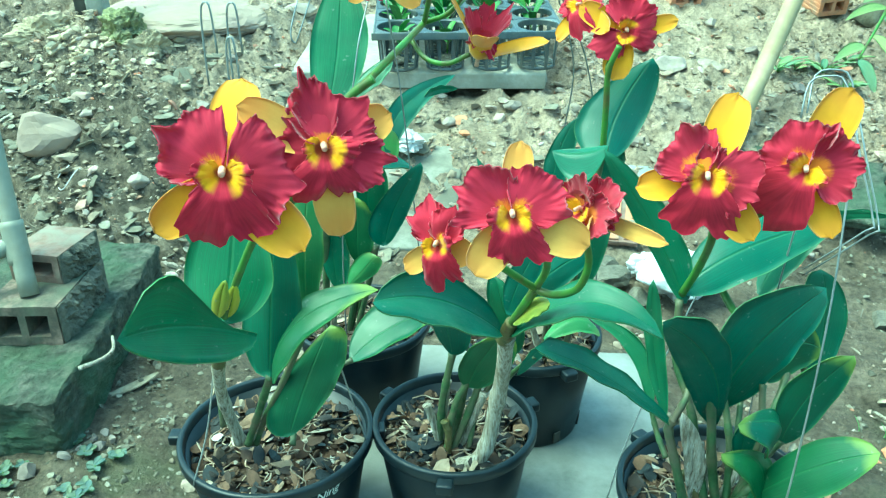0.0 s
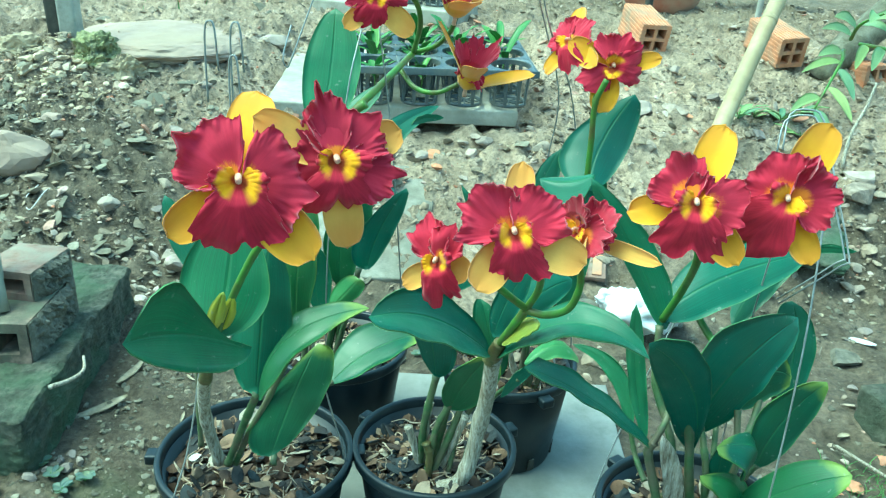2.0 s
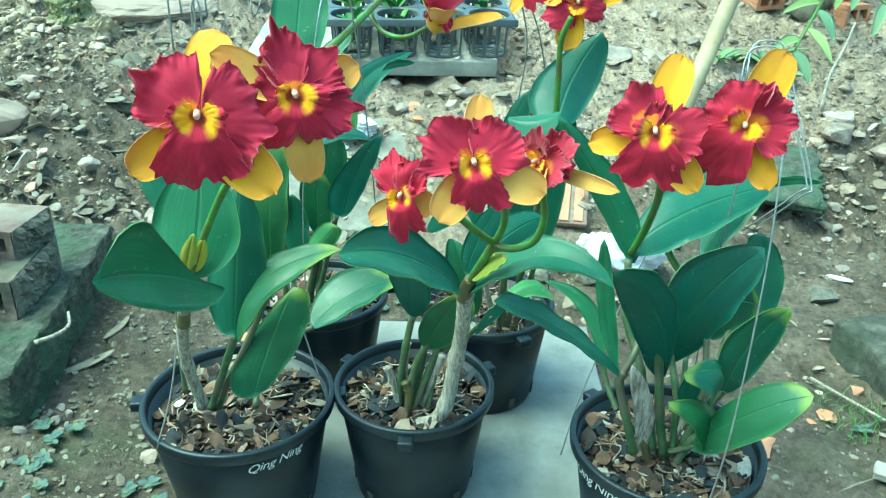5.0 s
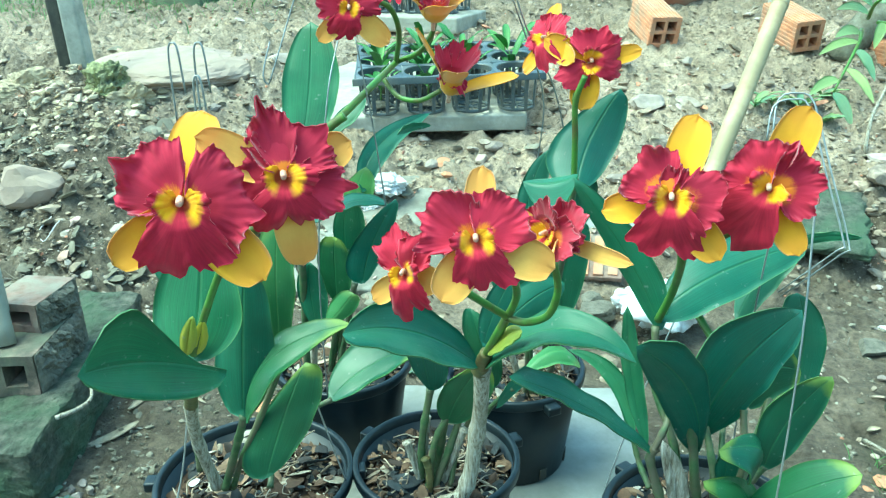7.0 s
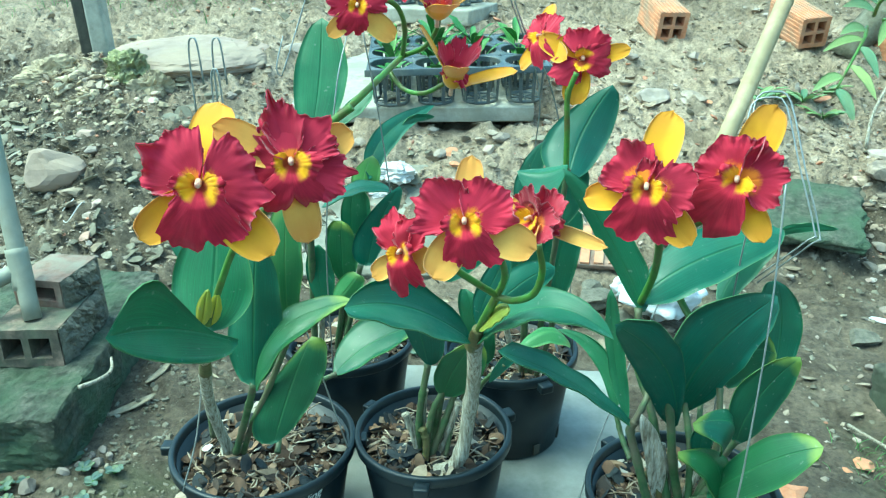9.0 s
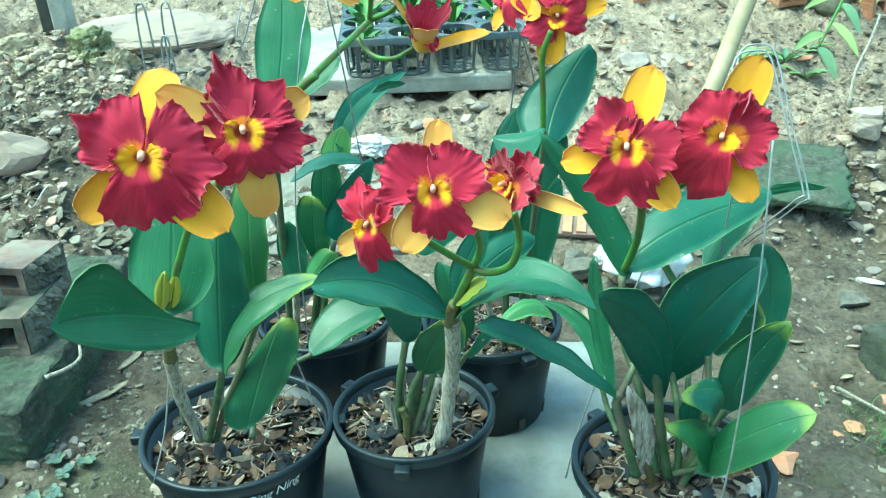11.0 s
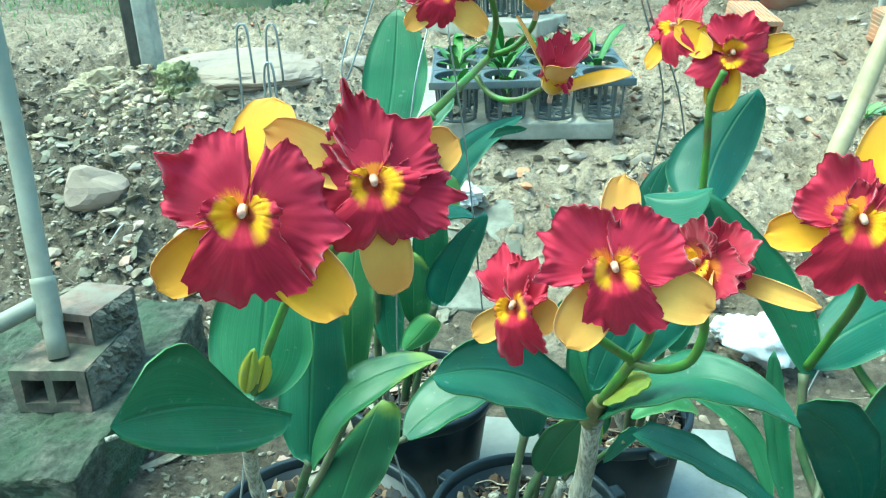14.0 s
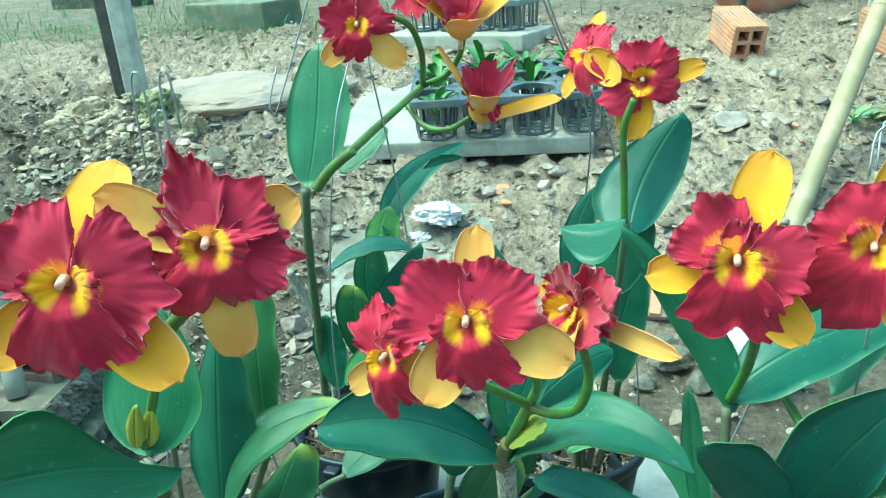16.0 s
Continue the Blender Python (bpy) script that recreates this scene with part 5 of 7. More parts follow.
pot2 = flower_pot(*POTS["P2"], H, "black plastic pot standing in the middle of the slab", 30, 2)
pot3 = flower_pot(*POTS["P3"], H, "wide black plastic pot with hand lettering", 130, 3, (0, -60, -95))
pot4 = flower_pot(*POTS["P4"], H, "dusty black plastic pot behind the lettered pot", 20, 4)
pot5 = flower_pot(*POTS["P5"], H, "black plastic pot with drain slots behind the middle pot", 60, 5)
for i, (k, (x, y, r)) in enumerate(POTS.items()):
    potting_mix(x, y, r, 0.128, 60 + i)
pot_writing(pot1, *POTS["P1"], H, "Qing Ning", -71, 0.0165, 0.012)
pot_writing(pot3, *POTS["P3"], H, "Qing Ning", -171, 0.0185, 0.012)


# ---- the orchids ----
def orchid(key, label):
    x, y, _ = POTS[key]
    return thing("orchid_plant", (x, y, 0.128), label, "orchid", "potted orchids")


P1 = orchid("P1", "orchid with two large crimson and gold flowers")
P2 = orchid("P2", "orchid with three crimson flowers over spreading leaves")
P3 = orchid("P3", "leafy orchid with two crimson flowers and yellowing tips")
P4 = orchid("P4", "tall orchid with an arching flower spray")
P5 = orchid("P5", "orchid with an upright leaf and a flower pair")
leaf(P1, (-0.136, -0.205, 0.377), (-0.161, -0.270, 0.426), (-0.179, -0.335, 0.453), (0.014, 0.020, 0.034), (0.009, -0.020, -0.020), "leaf", .82, .45, .1)
leaf(P1, (-0.169, -0.195, 0.382), (-0.160, -0.180, 0.431), (-0.157, -0.165, 0.486), (-0.046, 0.010, -0.006), (0.036, 0.000, -0.007), "leaf", .45, .45, .15)
leaf(P1, (-0.158, -0.130, 0.283), (-0.149, -0.125, 0.371), (-0.143, -0.110, 0.445), (-0.033, 0.010, -0.022), (0.025, 0.010, -0.013), "leaf", .4, .45, .1)
leaf(P1, (-0.127, -0.090, 0.322), (-0.120, -0.100, 0.412), (-0.109, -0.100, 0.488), (-0.027, 0.010, -0.012), (0.018, 0.000, 0.007), "pale", .5, .5, .1)
leaf(P1, (-0.155, -0.130, 0.277), (-0.127, -0.125, 0.343), (-0.052, -0.100, 0.370), (-0.004, 0.020, 0.009), (0.012, -0.022, -0.008), "tipped", .5, .4, .1)
leaf(P1, (-0.155, -0.100, 0.187), (-0.134, -0.090, 0.251), (-0.110, -0.070, 0.309), (-0.038, 0.000, -0.021), (0.038, 0.000, 0.017), "tipped", .4, .5, .12)
leaf(P1, (-0.235, -0.060, 0.374), (-0.255, -0.050, 0.408), (-0.271, -0.040, 0.449), (-0.009, 0.000, -0.008), (0.017, 0.000, 0.004), "leaf", .5, .5, .1)
leaf(P1, (-0.121, 0.040, 0.190), (-0.075, 0.070, 0.222), (-0.017, 0.100, 0.234), (-0.021, 0.030, 0.015), (0.014, -0.020, -0.005), "tipped", .5, .5, .1)
leaf(P1, (-0.169, -0.200, 0.392), (-0.162, -0.205, 0.413), (-0.154, -0.210, 0.433), (-0.0065, 0.000, 0.000), (0.006, 0.000, 0.000), "bud", .4, .4, .9)
leaf(P1, (-0.163, -0.195, 0.390), (-0.155, -0.200, 0.409), (-0.148, -0.205, 0.427), (-0.0065, 0.000, 0.000), (0.006, 0.000, 0.000), "bud", .4, .4, .9)
leaf(P2, (0.068, -0.100, 0.329), (0.014, -0.150, 0.391), (-0.037, -0.196, 0.412), (0.000, 0.015, 0.021), (0.003, -0.050, 0.006), "leaf", .5, .5, .1)
leaf(P2, (0.073, -0.100, 0.326), (0.137, -0.140, 0.391), (0.201, -0.179, 0.383), (0.001, 0.020, 0.011), (-0.005, -0.035, 0.004), "leaf", .5, .45, .1)
leaf(P2, (0.011, -0.030, 0.256), (0.006, -0.050, 0.312), (0.000, -0.060, 0.361), (-0.019, 0.000, 0.007), (0.026, 0.000, -0.007), "leaf", .6, .5, .1)
leaf(P2, (0.028, -0.030, 0.216), (0.046, -0.050, 0.269), (0.071, -0.060, 0.308), (-0.021, 0.000, 0.000), (0.026, 0.000, -0.015), "tipped", .5, .5, .1)
leaf(P2, (0.069, -0.050, 0.322), (0.081, -0.040, 0.360), (0.101, -0.030, 0.395), (-0.012, 0.000, 0.006), (0.014, 0.000, -0.010), "leaf", .5, .5, .1)
leaf(P2, (0.072, -0.040, 0.317), (0.111, -0.010, 0.351), (0.151, 0.020, 0.361), (-0.010, 0.010, 0.013), (0.011, 0.000, -0.017), "leaf", .5, .5, .1)
leaf(P2, (0.077, -0.020, 0.255), (0.067, -0.030, 0.305), (0.054, -0.020, 0.349), (-0.018, 0.000, 0.013), (0.018, 0.000, 0.001), "leaf", .5, .5, .1)
leaf(P2, (0.078, -0.118, 0.352), (0.094, -0.135, 0.380), (0.108, -0.150, 0.394), (-0.001, 0.012, 0.001), (0.003, -0.012, -0.002), "bud", .5, .5, .2)
leaf(P2, (0.082, -0.050, 0.250), (0.099, -0.050, 0.277), (0.113, -0.040, 0.280), (-0.003, 0.000, 0.005), (0.003, 0.000, -0.008), "leaf", .5, .5, .1)
leaf(P2, (0.110, 0.040, 0.238), (0.147, 0.060, 0.255), (0.175, 0.060, 0.236), (-0.003, 0.020, -0.005), (0.002, -0.010, -0.011), "pale", .5, .5, .1)
leaf(P2, (0.021, 0.050, 0.324), (0.040, 0.080, 0.331), (0.071, 0.100, 0.343), (-0.007, 0.000, 0.007), (0.007, 0.000, -0.010), "leaf", .5, .5, .1)
leaf(P3, (0.238, -0.100, 0.234), (0.167, -0.125, 0.303), (0.097, -0.157, 0.353), (0.006, 0.020, 0.004), (-0.005, -0.010, 0.002), "leaf", .75, .65, .1)
leaf(P3, (0.222, -0.060, 0.223), (0.203, -0.030, 0.279), (0.156, -0.008, 0.297), (0.007, 0.000, 0.004), (-0.009, 0.000, -0.005), "leaf", .5, .5, .1)
leaf(P3, (0.230, -0.090, 0.239), (0.214, -0.070, 0.305), (0.207, -0.060, 0.376), (-0.008, 0.000, 0.000), (0.011, 0.000, -0.003), "leaf", .5, .5, .1)
leaf(P3, (0.283, -0.080, 0.227), (0.258, -0.120, 0.322), (0.203, -0.156, 0.386), (-0.017, 0.020, -0.033), (0.007, -0.010, 0.032), "leaf", .45, .5, .15)
leaf(P3, (0.287, -0.050, 0.226), (0.315, -0.055, 0.306), (0.389, 0.000, 0.345), (-0.033, -0.015, 0.043), (0.035, 0.015, -0.031), "leaf", .45, .5, .1)
leaf(P3, (0.406, 0.030, 0.205), (0.414, 0.050, 0.282), (0.403, 0.060, 0.336), (-0.028, 0.000, 0.006), (0.024, 0.000, -0.003), "leaf", .5, .5, .1)
leaf(P3, (0.344, -0.010, 0.238), (0.368, 0.000, 0.275), (0.402, 0.010, 0.266), (-0.005, 0.000, 0.030), (0.007, -0.000, -0.034), "tipped", .5, .5, .1)
leaf(P3, (0.340, -0.100, 0.223), (0.355, -0.100, 0.280), (0.389, -0.097, 0.327), (-0.021, 0.000, 0.011), (0.024, 0.000, -0.005), "tipped", .5, .45, .1)
leaf(P3, (0.313, -0.120, 0.165), (0.350, -0.150, 0.234), (0.399, -0.167, 0.273), (0.004, 0.020, 0.015), (0.013, -0.020, -0.010), "tipped", .5, .45, .1)
leaf(P3, (0.322, -0.120, 0.224), (0.329, -0.120, 0.261), (0.288, -0.130, 0.265), (0.002, 0.020, 0.001), (-0.015, -0.020, -0.012), "tipped", .5, .5, .2)
leaf(P3, (0.324, -0.130, 0.173), (0.314, -0.130, 0.222), (0.275, -0.140, 0.238), (0.015, 0.020, -0.009), (-0.015, -0.020, -0.005), "tipped", .5, .5, .2)
leaf(P3, (0.245, -0.030, 0.335), (0.209, -0.015, 0.409), (0.154, -0.005, 0.486), (-0.009, 0.010, -0.011), (0.022, 0.000, 0.004), "leaf", .5, .45, .1)
leaf(P3, (0.240, -0.030, 0.346), (0.297, 0.000, 0.380), (0.402, 0.050, 0.398), (0.002, 0.040, 0.020), (0.023, -0.010, -0.019), "leaf", .5, .5, .08)
leaf(P3, (0.343, 0.060, 0.301), (0.373, 0.080, 0.354), (0.413, 0.090, 0.387), (-0.009, 0.020, 0.004), (0.013, -0.010, -0.014), "leaf", .5, .5, .1)
leaf(P3, (0.398, 0.090, 0.377), (0.429, 0.090, 0.390), (0.469, 0.080, 0.393), (-0.001, 0.000, 0.005), (0.001, 0.000, -0.006), "leaf", .5, .5, .1)
leaf(P3, (0.306, -0.100, 0.199), (0.306, -0.100, 0.236), (0.312, -0.100, 0.258), (-0.011, 0.000, -0.008), (0.012, 0.000, -0.007), "leaf", .5, .5, .1)
leaf(P3, (0.266, -0.100, 0.142), (0.260, -0.110, 0.203), (0.241, -0.110, 0.260), (-0.010, 0.000, -0.001), (0.009, 0.000, 0.004), "husk", .5, .5, .2)
leaf(P4, (-0.098, 0.165, 0.288), (-0.083, 0.165, 0.342), (-0.049, 0.160, 0.405), (-0.030, 0.000, -0.009), (0.020, 0.000, 0.003), "leaf", .45, .5, .14)
leaf(P4, (-0.135, 0.170, 0.255), (-0.135, 0.170, 0.298), (-0.132, 0.170, 0.350), (-0.022, 0.000, 0.014), (0.023, 0.000, 0.004), "tipped", .55, .5, .14)
leaf(P4, (-0.119, 0.190, 0.303), (-0.124, 0.190, 0.349), (-0.116, 0.190, 0.391), (-0.014, 0.000, 0.002), (0.028, 0.000, 0.000), "leaf", .5, .55, .1)
leaf(P4, (-0.061, 0.175, 0.392), (-0.104, 0.160, 0.401), (-0.147, 0.130, 0.383), (-0.006, 0.020, 0.003), (0.002, -0.010, -0.004), "leaf", .5, .5, .1)
leaf(P4, (-0.106, 0.200, 0.383), (-0.105, 0.205, 0.406), (-0.094, 0.210, 0.430), (-0.018, 0.000, -0.005), (0.021, 0.000, -0.007), "pale", .5, .5, .1)
leaf(P4, (-0.159, 0.150, 0.227), (-0.164, 0.150, 0.280), (-0.161, 0.150, 0.323), (-0.017, 0.000, 0.000), (0.022, 0.000, -0.007), "leaf", .55, .5, .12)
leaf(P4, (-0.139, 0.130, 0.246), (-0.120, 0.125, 0.269), (-0.101, 0.120, 0.295), (-0.012, 0.010, 0.009), (0.019, 0.000, 0.001), "pale", .55, .5, .1)
leaf(P4, (-0.146, 0.110, 0.483), (-0.137, 0.135, 0.548), (-0.137, 0.165, 0.615), (-0.032, 0.000, 0.000), (0.034, 0.000, 0.000), "leaf", .5, .5, .1)
leaf(P4, (-0.140, 0.190, 0.474), (-0.113, 0.210, 0.496), (-0.093, 0.230, 0.514), (-0.010, 0.010, 0.004), (0.008, -0.006, -0.007), "leaf", .5, .5, .1)
leaf(P4, (-0.099, 0.200, 0.399), (-0.085, 0.260, 0.444), (-0.026, 0.343, 0.468), (-0.011, 0.000, 0.010), (0.018, 0.000, -0.008), "leaf", .45, .45, .1)
leaf(P4, (-0.050, 0.200, 0.475), (-0.036, 0.220, 0.479), (-0.011, 0.230, 0.479), (0.000, 0.000, 0.005), (0.002, 0.000, -0.005), "leaf", .5, .5, .1)
leaf(P5, (0.164, 0.080, 0.444), (0.178, 0.125, 0.486), (0.2125, 0.150, 0.540), (-0.041, 0.010, -0.003), (0.032, 0.010, -0.009), "leaf", .42, .5, .1)
leaf(P5, (0.160, 0.010, 0.484), (0.134, 0.020, 0.472), (0.106, 0.030, 0.470), (0.001, 0.010, 0.002), (-0.002, -0.014, -0.026), "leaf", .5, .45, .02)
leaf(P5, (0.111, 0.120, 0.381), (0.115, 0.130, 0.430), (0.134, 0.140, 0.473), (-0.014, 0.000, -0.004), (0.016, 0.000, -0.004), "leaf", .5, .5, .1)
leaf(P5, (0.156, 0.100, 0.376), (0.161, 0.110, 0.419), (0.173, 0.120, 0.452), (-0.027, 0.000, 0.003), (0.027, 0.000, 0.005), "leaf", .5, .5, .1)
leaf(P5, (0.158, 0.150, 0.251), (0.159, 0.160, 0.316), (0.178, 0.170, 0.376), (-0.024, 0.000, 0.007), (0.026, 0.000, 0.001), "leaf", .5, .5, .1)
leaf(P5, (0.117, 0.140, 0.266), (0.112, 0.140, 0.323), (0.103, 0.140, 0.377), (-0.022, 0.000, -0.001), (0.024, 0.000, -0.003), "leaf", .5, .5, .1)
leaf(P5, (0.083, 0.140, 0.281), (0.064, 0.150, 0.325), (0.019, 0.160, 0.414), (-0.012, 0.000, 0.008), (0.014, 0.000, 0.001), "leaf", .5, .5, .1)
stem(P1, "cane", [(-0.222, -0.075, 0.153), (-0.225, -0.090, 0.204), (-0.220, -0.110, 0.254), (-0.203, -0.140, 0.308), (-0.180, -0.180, 0.360)], .0066, .0058, "husk")
stem(P1, "sheath", [(-0.206, -0.135, 0.298), (-0.194, -0.155, 0.330)], .0066, .0055, "sheath")
stem(P1, "stalk", [(-0.166, -0.195, 0.389), (-0.145, -0.205, 0.434), (-0.122, -0.220, 0.476), (-0.101, -0.235, 0.504)], .0034, .003, "stalk")
stem(P1, "stalk", [(-0.101, -0.235, 0.504), (-0.073, -0.250, 0.529), (-0.060, -0.255, 0.547)], .0042, .0035, "stalk")
stem(P1, "stalk", [(-0.111, -0.230, 0.492), (-0.106, -0.275, 0.532)], .004, .0035, "stalk")
stem(P1, "cane", [(-0.209, -0.085, 0.159), (-0.184, -0.100, 0.221), (-0.157, -0.130, 0.284)], 0.0041, 0.0041, "cane")
stem(P1, "cane", [(-0.202, -0.080, 0.156), (-0.181, -0.090, 0.207), (-0.158, -0.090, 0.253), (-0.128, -0.090, 0.319)], 0.0034, 0.0034, "cane")
stem(P1, "cane", [(-0.159, -0.085, 0.162), (-0.162, -0.040, 0.183), (-0.140, 0.020, 0.188), (-0.119, 0.040, 0.192)], 0.0034, 0.0034, "cane")
stem(P1, "cane", [(-0.252, -0.050, 0.152), (-0.250, -0.050, 0.224), (-0.235, -0.060, 0.374)], 0.0031, 0.0027, "cane")
stem(P2, "cane", [(0.022, -0.062, 0.130), (0.043, -0.060, 0.141), (0.054, -0.060, 0.170), (0.060, -0.063, 0.212), (0.067, -0.075, 0.264), (0.070, -0.095, 0.325)], .0086, .0080, "husk")
stem(P2, "sheath", [(0.068, -0.095, 0.321), (0.075, -0.110, 0.349)], .0085, .006, "sheath")
stem(P2, "stalk", [(0.071, -0.100, 0.334), (0.084, -0.125, 0.373), (0.095, -0.141, 0.403)], .0044, .004, "stalk")
stem(P2, "stalk", [(0.095, -0.141, 0.403), (0.078, -0.160, 0.424), (0.064, -0.185, 0.447), (0.056, -0.200, 0.462)], .0034, .003, "stalk")
stem(P2, "stalk", [(0.096, -0.141, 0.405), (0.103, -0.160, 0.432), (0.100, -0.200, 0.470), (0.090, -0.230, 0.496)], .0034, .003, "stalk")
stem(P2, "stalk", [(0.095, -0.141, 0.402), (0.111, -0.150, 0.403), (0.129, -0.165, 0.418), (0.136, -0.170, 0.443), (0.132, -0.175, 0.470)], .0036, .003, "stalk")
stem(P2, "cane", [(-0.004, -0.030, 0.135), (-0.000, -0.030, 0.194), (0.011, -0.030, 0.257)], 0.0042, 0.0041, "cane")
stem(P2, "cane", [(0.006, -0.040, 0.135), (0.014, -0.035, 0.191), (0.029, -0.030, 0.224)], 0.0039, 0.0037, "cane")
stem(P2, "cane", [(0.011, -0.040, 0.130), (0.029, -0.030, 0.180), (0.042, -0.020, 0.222), (0.046, -0.020, 0.269)], 0.0041, 0.0041, "cane")
stem(P2, "cane", [(0.044, -0.045, 0.142), (0.055, -0.030, 0.182), (0.071, -0.040, 0.236), (0.099, -0.050, 0.274)], 0.0031, 0.0027, "cane")
stem(P2, "cane", [(0.030, -0.035, 0.134), (0.042, -0.020, 0.191), (0.077, -0.020, 0.255)], 0.0031, 0.0027, "cane")
for dx, dy, top, lean, mat in ((-0.012, 0.012, 0.215, 0.004, "husk"), (0.004, 0.014, 0.232, 0.012, "cane"), (-0.022, 0.004, 0.186, -0.008, "husk"), (0.018, 0.006, 0.205, 0.016, "husk"), (-0.004, -0.010, 0.176, -0.004, "sheath")):
    stem(P2, "cane", [(0.010 + dx * 0.6, -0.036 + dy, 0.130), (0.012 + dx, -0.034 + dy, 0.160), (0.012 + dx + lean, -0.033 + dy, top)], 0.0036, 0.0046, mat)
for dx, dy, top, lean, mat in ((-0.010, 0.016, 0.205, -0.010, "husk"), (0.014, 0.012, 0.190, 0.012, "husk"), (0.024, -0.004, 0.182, 0.016, "cane"), (-0.022, 0.002, 0.178, -0.012, "sheath")):
    stem(P3, "cane", [(0.288 + dx * 0.6, -0.104 + dy, 0.132), (0.288 + dx, -0.104 + dy, 0.160), (0.288 + dx + lean, -0.102 + dy, top)], 0.0040, 0.0048, mat)
stem(P3, "cane", [(0.256, -0.110, 0.149), (0.242, -0.105, 0.198), (0.233, -0.100, 0.230), (0.237, -0.100, 0.243)], 0.0049, 0.0044, "cane")
stem(P3, "cane", [(0.235, -0.100, 0.239), (0.247, -0.090, 0.262), (0.254, -0.070, 0.272)], 0.0034, 0.0034, "cane")
stem(P3, "cane", [(0.291, -0.100, 0.139), (0.279, -0.100, 0.197), (0.273, -0.090, 0.249), (0.258, -0.100, 0.304)], 0.0051, 0.0041, "cane")
stem(P3, "cane", [(0.277, -0.105, 0.150), (0.258, -0.080, 0.235), (0.241, -0.050, 0.281), (0.240, -0.030, 0.339)], 0.0041, 0.0037, "cane")
stem(P3, "cane", [(0.300, -0.100, 0.148), (0.300, -0.080, 0.199), (0.294, -0.050, 0.240)], 0.0041, 0.0034, "cane")
stem(P3, "cane", [(0.309, -0.100, 0.153), (0.327, -0.080, 0.209), (0.330, -0.050, 0.257)], 0.0037, 0.0034, "cane")
stem(P3, "cane", [(0.307, -0.100, 0.149), (0.327, -0.100, 0.200), (0.341, -0.100, 0.227)], 0.0034, 0.0034, "cane")
stem(P3, "cane", [(0.296, -0.105, 0.148), (0.315, -0.120, 0.169)], 0.0031, 0.0027, "cane")
stem(P3, "cane", [(0.237, -0.090, 0.187), (0.228, -0.070, 0.203), (0.221, -0.060, 0.227)], 0.0031, 0.0027, "cane")
stem(P3, "stalk", [(0.242, -0.030, 0.346), (0.248, -0.060, 0.393), (0.241, -0.120, 0.451), (0.230, -0.150, 0.489)], .004, .0035, "stalk")
stem(P3, "stalk", [(0.235, -0.135, 0.468), (0.272, -0.130, 0.478), (0.295, -0.135, 0.503)], .0042, .0035, "stalk")
stem(P3, "stalk", [(0.284, 0.020, 0.341), (0.293, 0.000, 0.327), (0.303, -0.030, 0.317)], .004, .004, "stalk")
stem(P3, "cane", [(0.317, -0.090, 0.153), (0.354, -0.030, 0.216), (0.381, 0.020, 0.250), (0.404, 0.030, 0.213)], 0.0041, 0.0034, "cane")
stem(P3, "cane", [(0.306, -0.080, 0.200), (0.324, 0.000, 0.258), (0.342, 0.055, 0.299)], 0.0031, 0.0027, "cane")
stem(P4, "cane", [(-0.190, 0.180, 0.107), (-0.173, 0.150, 0.283), (-0.154, 0.110, 0.419), (-0.141, 0.090, 0.486)], 0.0048, 0.0041, "cane")
stem(P4, "cane", [(-0.185, 0.190, 0.101), (-0.174, 0.180, 0.252), (-0.196, 0.170, 0.341), (-0.202, 0.160, 0.369)], .005, .0045, "husk")
stem(P4, "sheath", [(-0.130, 0.090, 0.487), (-0.112, 0.090, 0.507), (-0.089, 0.090, 0.524)], .0052, .0050, "stalk")
stem(P4, "stalk", [(-0.105, 0.090, 0.512), (-0.083, 0.150, 0.531), (-0.056, 0.255, 0.554)], .0046, .004, "stalk")
stem(P4, "stalk", [(-0.056, 0.255, 0.554), (-0.042, 0.200, 0.598), (-0.047, 0.170, 0.629), (-0.070, 0.150, 0.641)], .0034, .003, "stalk")
stem(P4, "stalk", [(-0.056, 0.255, 0.554), (-0.025, 0.240, 0.568), (-0.007, 0.220, 0.589), (0.001, 0.210, 0.611)], .0034, .003, "stalk")
stem(P4, "stalk", [(-0.069, 0.230, 0.538), (-0.048, 0.210, 0.520), (-0.020, 0.195, 0.518), (0.007, 0.190, 0.531)], .0032, .003, "stalk")
stem(P4, "cane", [(-0.158, 0.190, 0.103), (-0.131, 0.180, 0.200), (-0.110, 0.170, 0.285)], 0.0041, 0.0037, "cane")
stem(P4, "cane", [(-0.167, 0.190, 0.102), (-0.149, 0.190, 0.194), (-0.141, 0.190, 0.257)], 0.0034, 0.0034, "cane")
stem(P4, "cane", [(-0.153, 0.200, 0.097), (-0.140, 0.200, 0.207), (-0.133, 0.200, 0.288)], 0.0034, 0.0034, "cane")
stem(P4, "cane", [(-0.165, 0.200, 0.101), (-0.133, 0.200, 0.262), (-0.101, 0.200, 0.398)], 0.0034, 0.0034, "cane")
stem(P5, "cane", [(0.120, 0.170, 0.098), (0.140, 0.150, 0.229), (0.153, 0.100, 0.364), (0.162, 0.080, 0.457)], 0.0041, 0.0034, "cane")
stem(P5, "stalk", [(0.160, 0.070, 0.460), (0.159, 0.065, 0.508), (0.158, 0.060, 0.546), (0.166, 0.055, 0.572)], .0034, .003, "stalk")
stem(P5, "stalk", [(0.158, 0.060, 0.546), (0.155, 0.080, 0.567), (0.148, 0.100, 0.582)], .0035, .003, "stalk")
stem(P5, "cane", [(0.124, 0.170, 0.098), (0.095, 0.160, 0.186), (0.083, 0.140, 0.281)], .0045, .004, "husk")
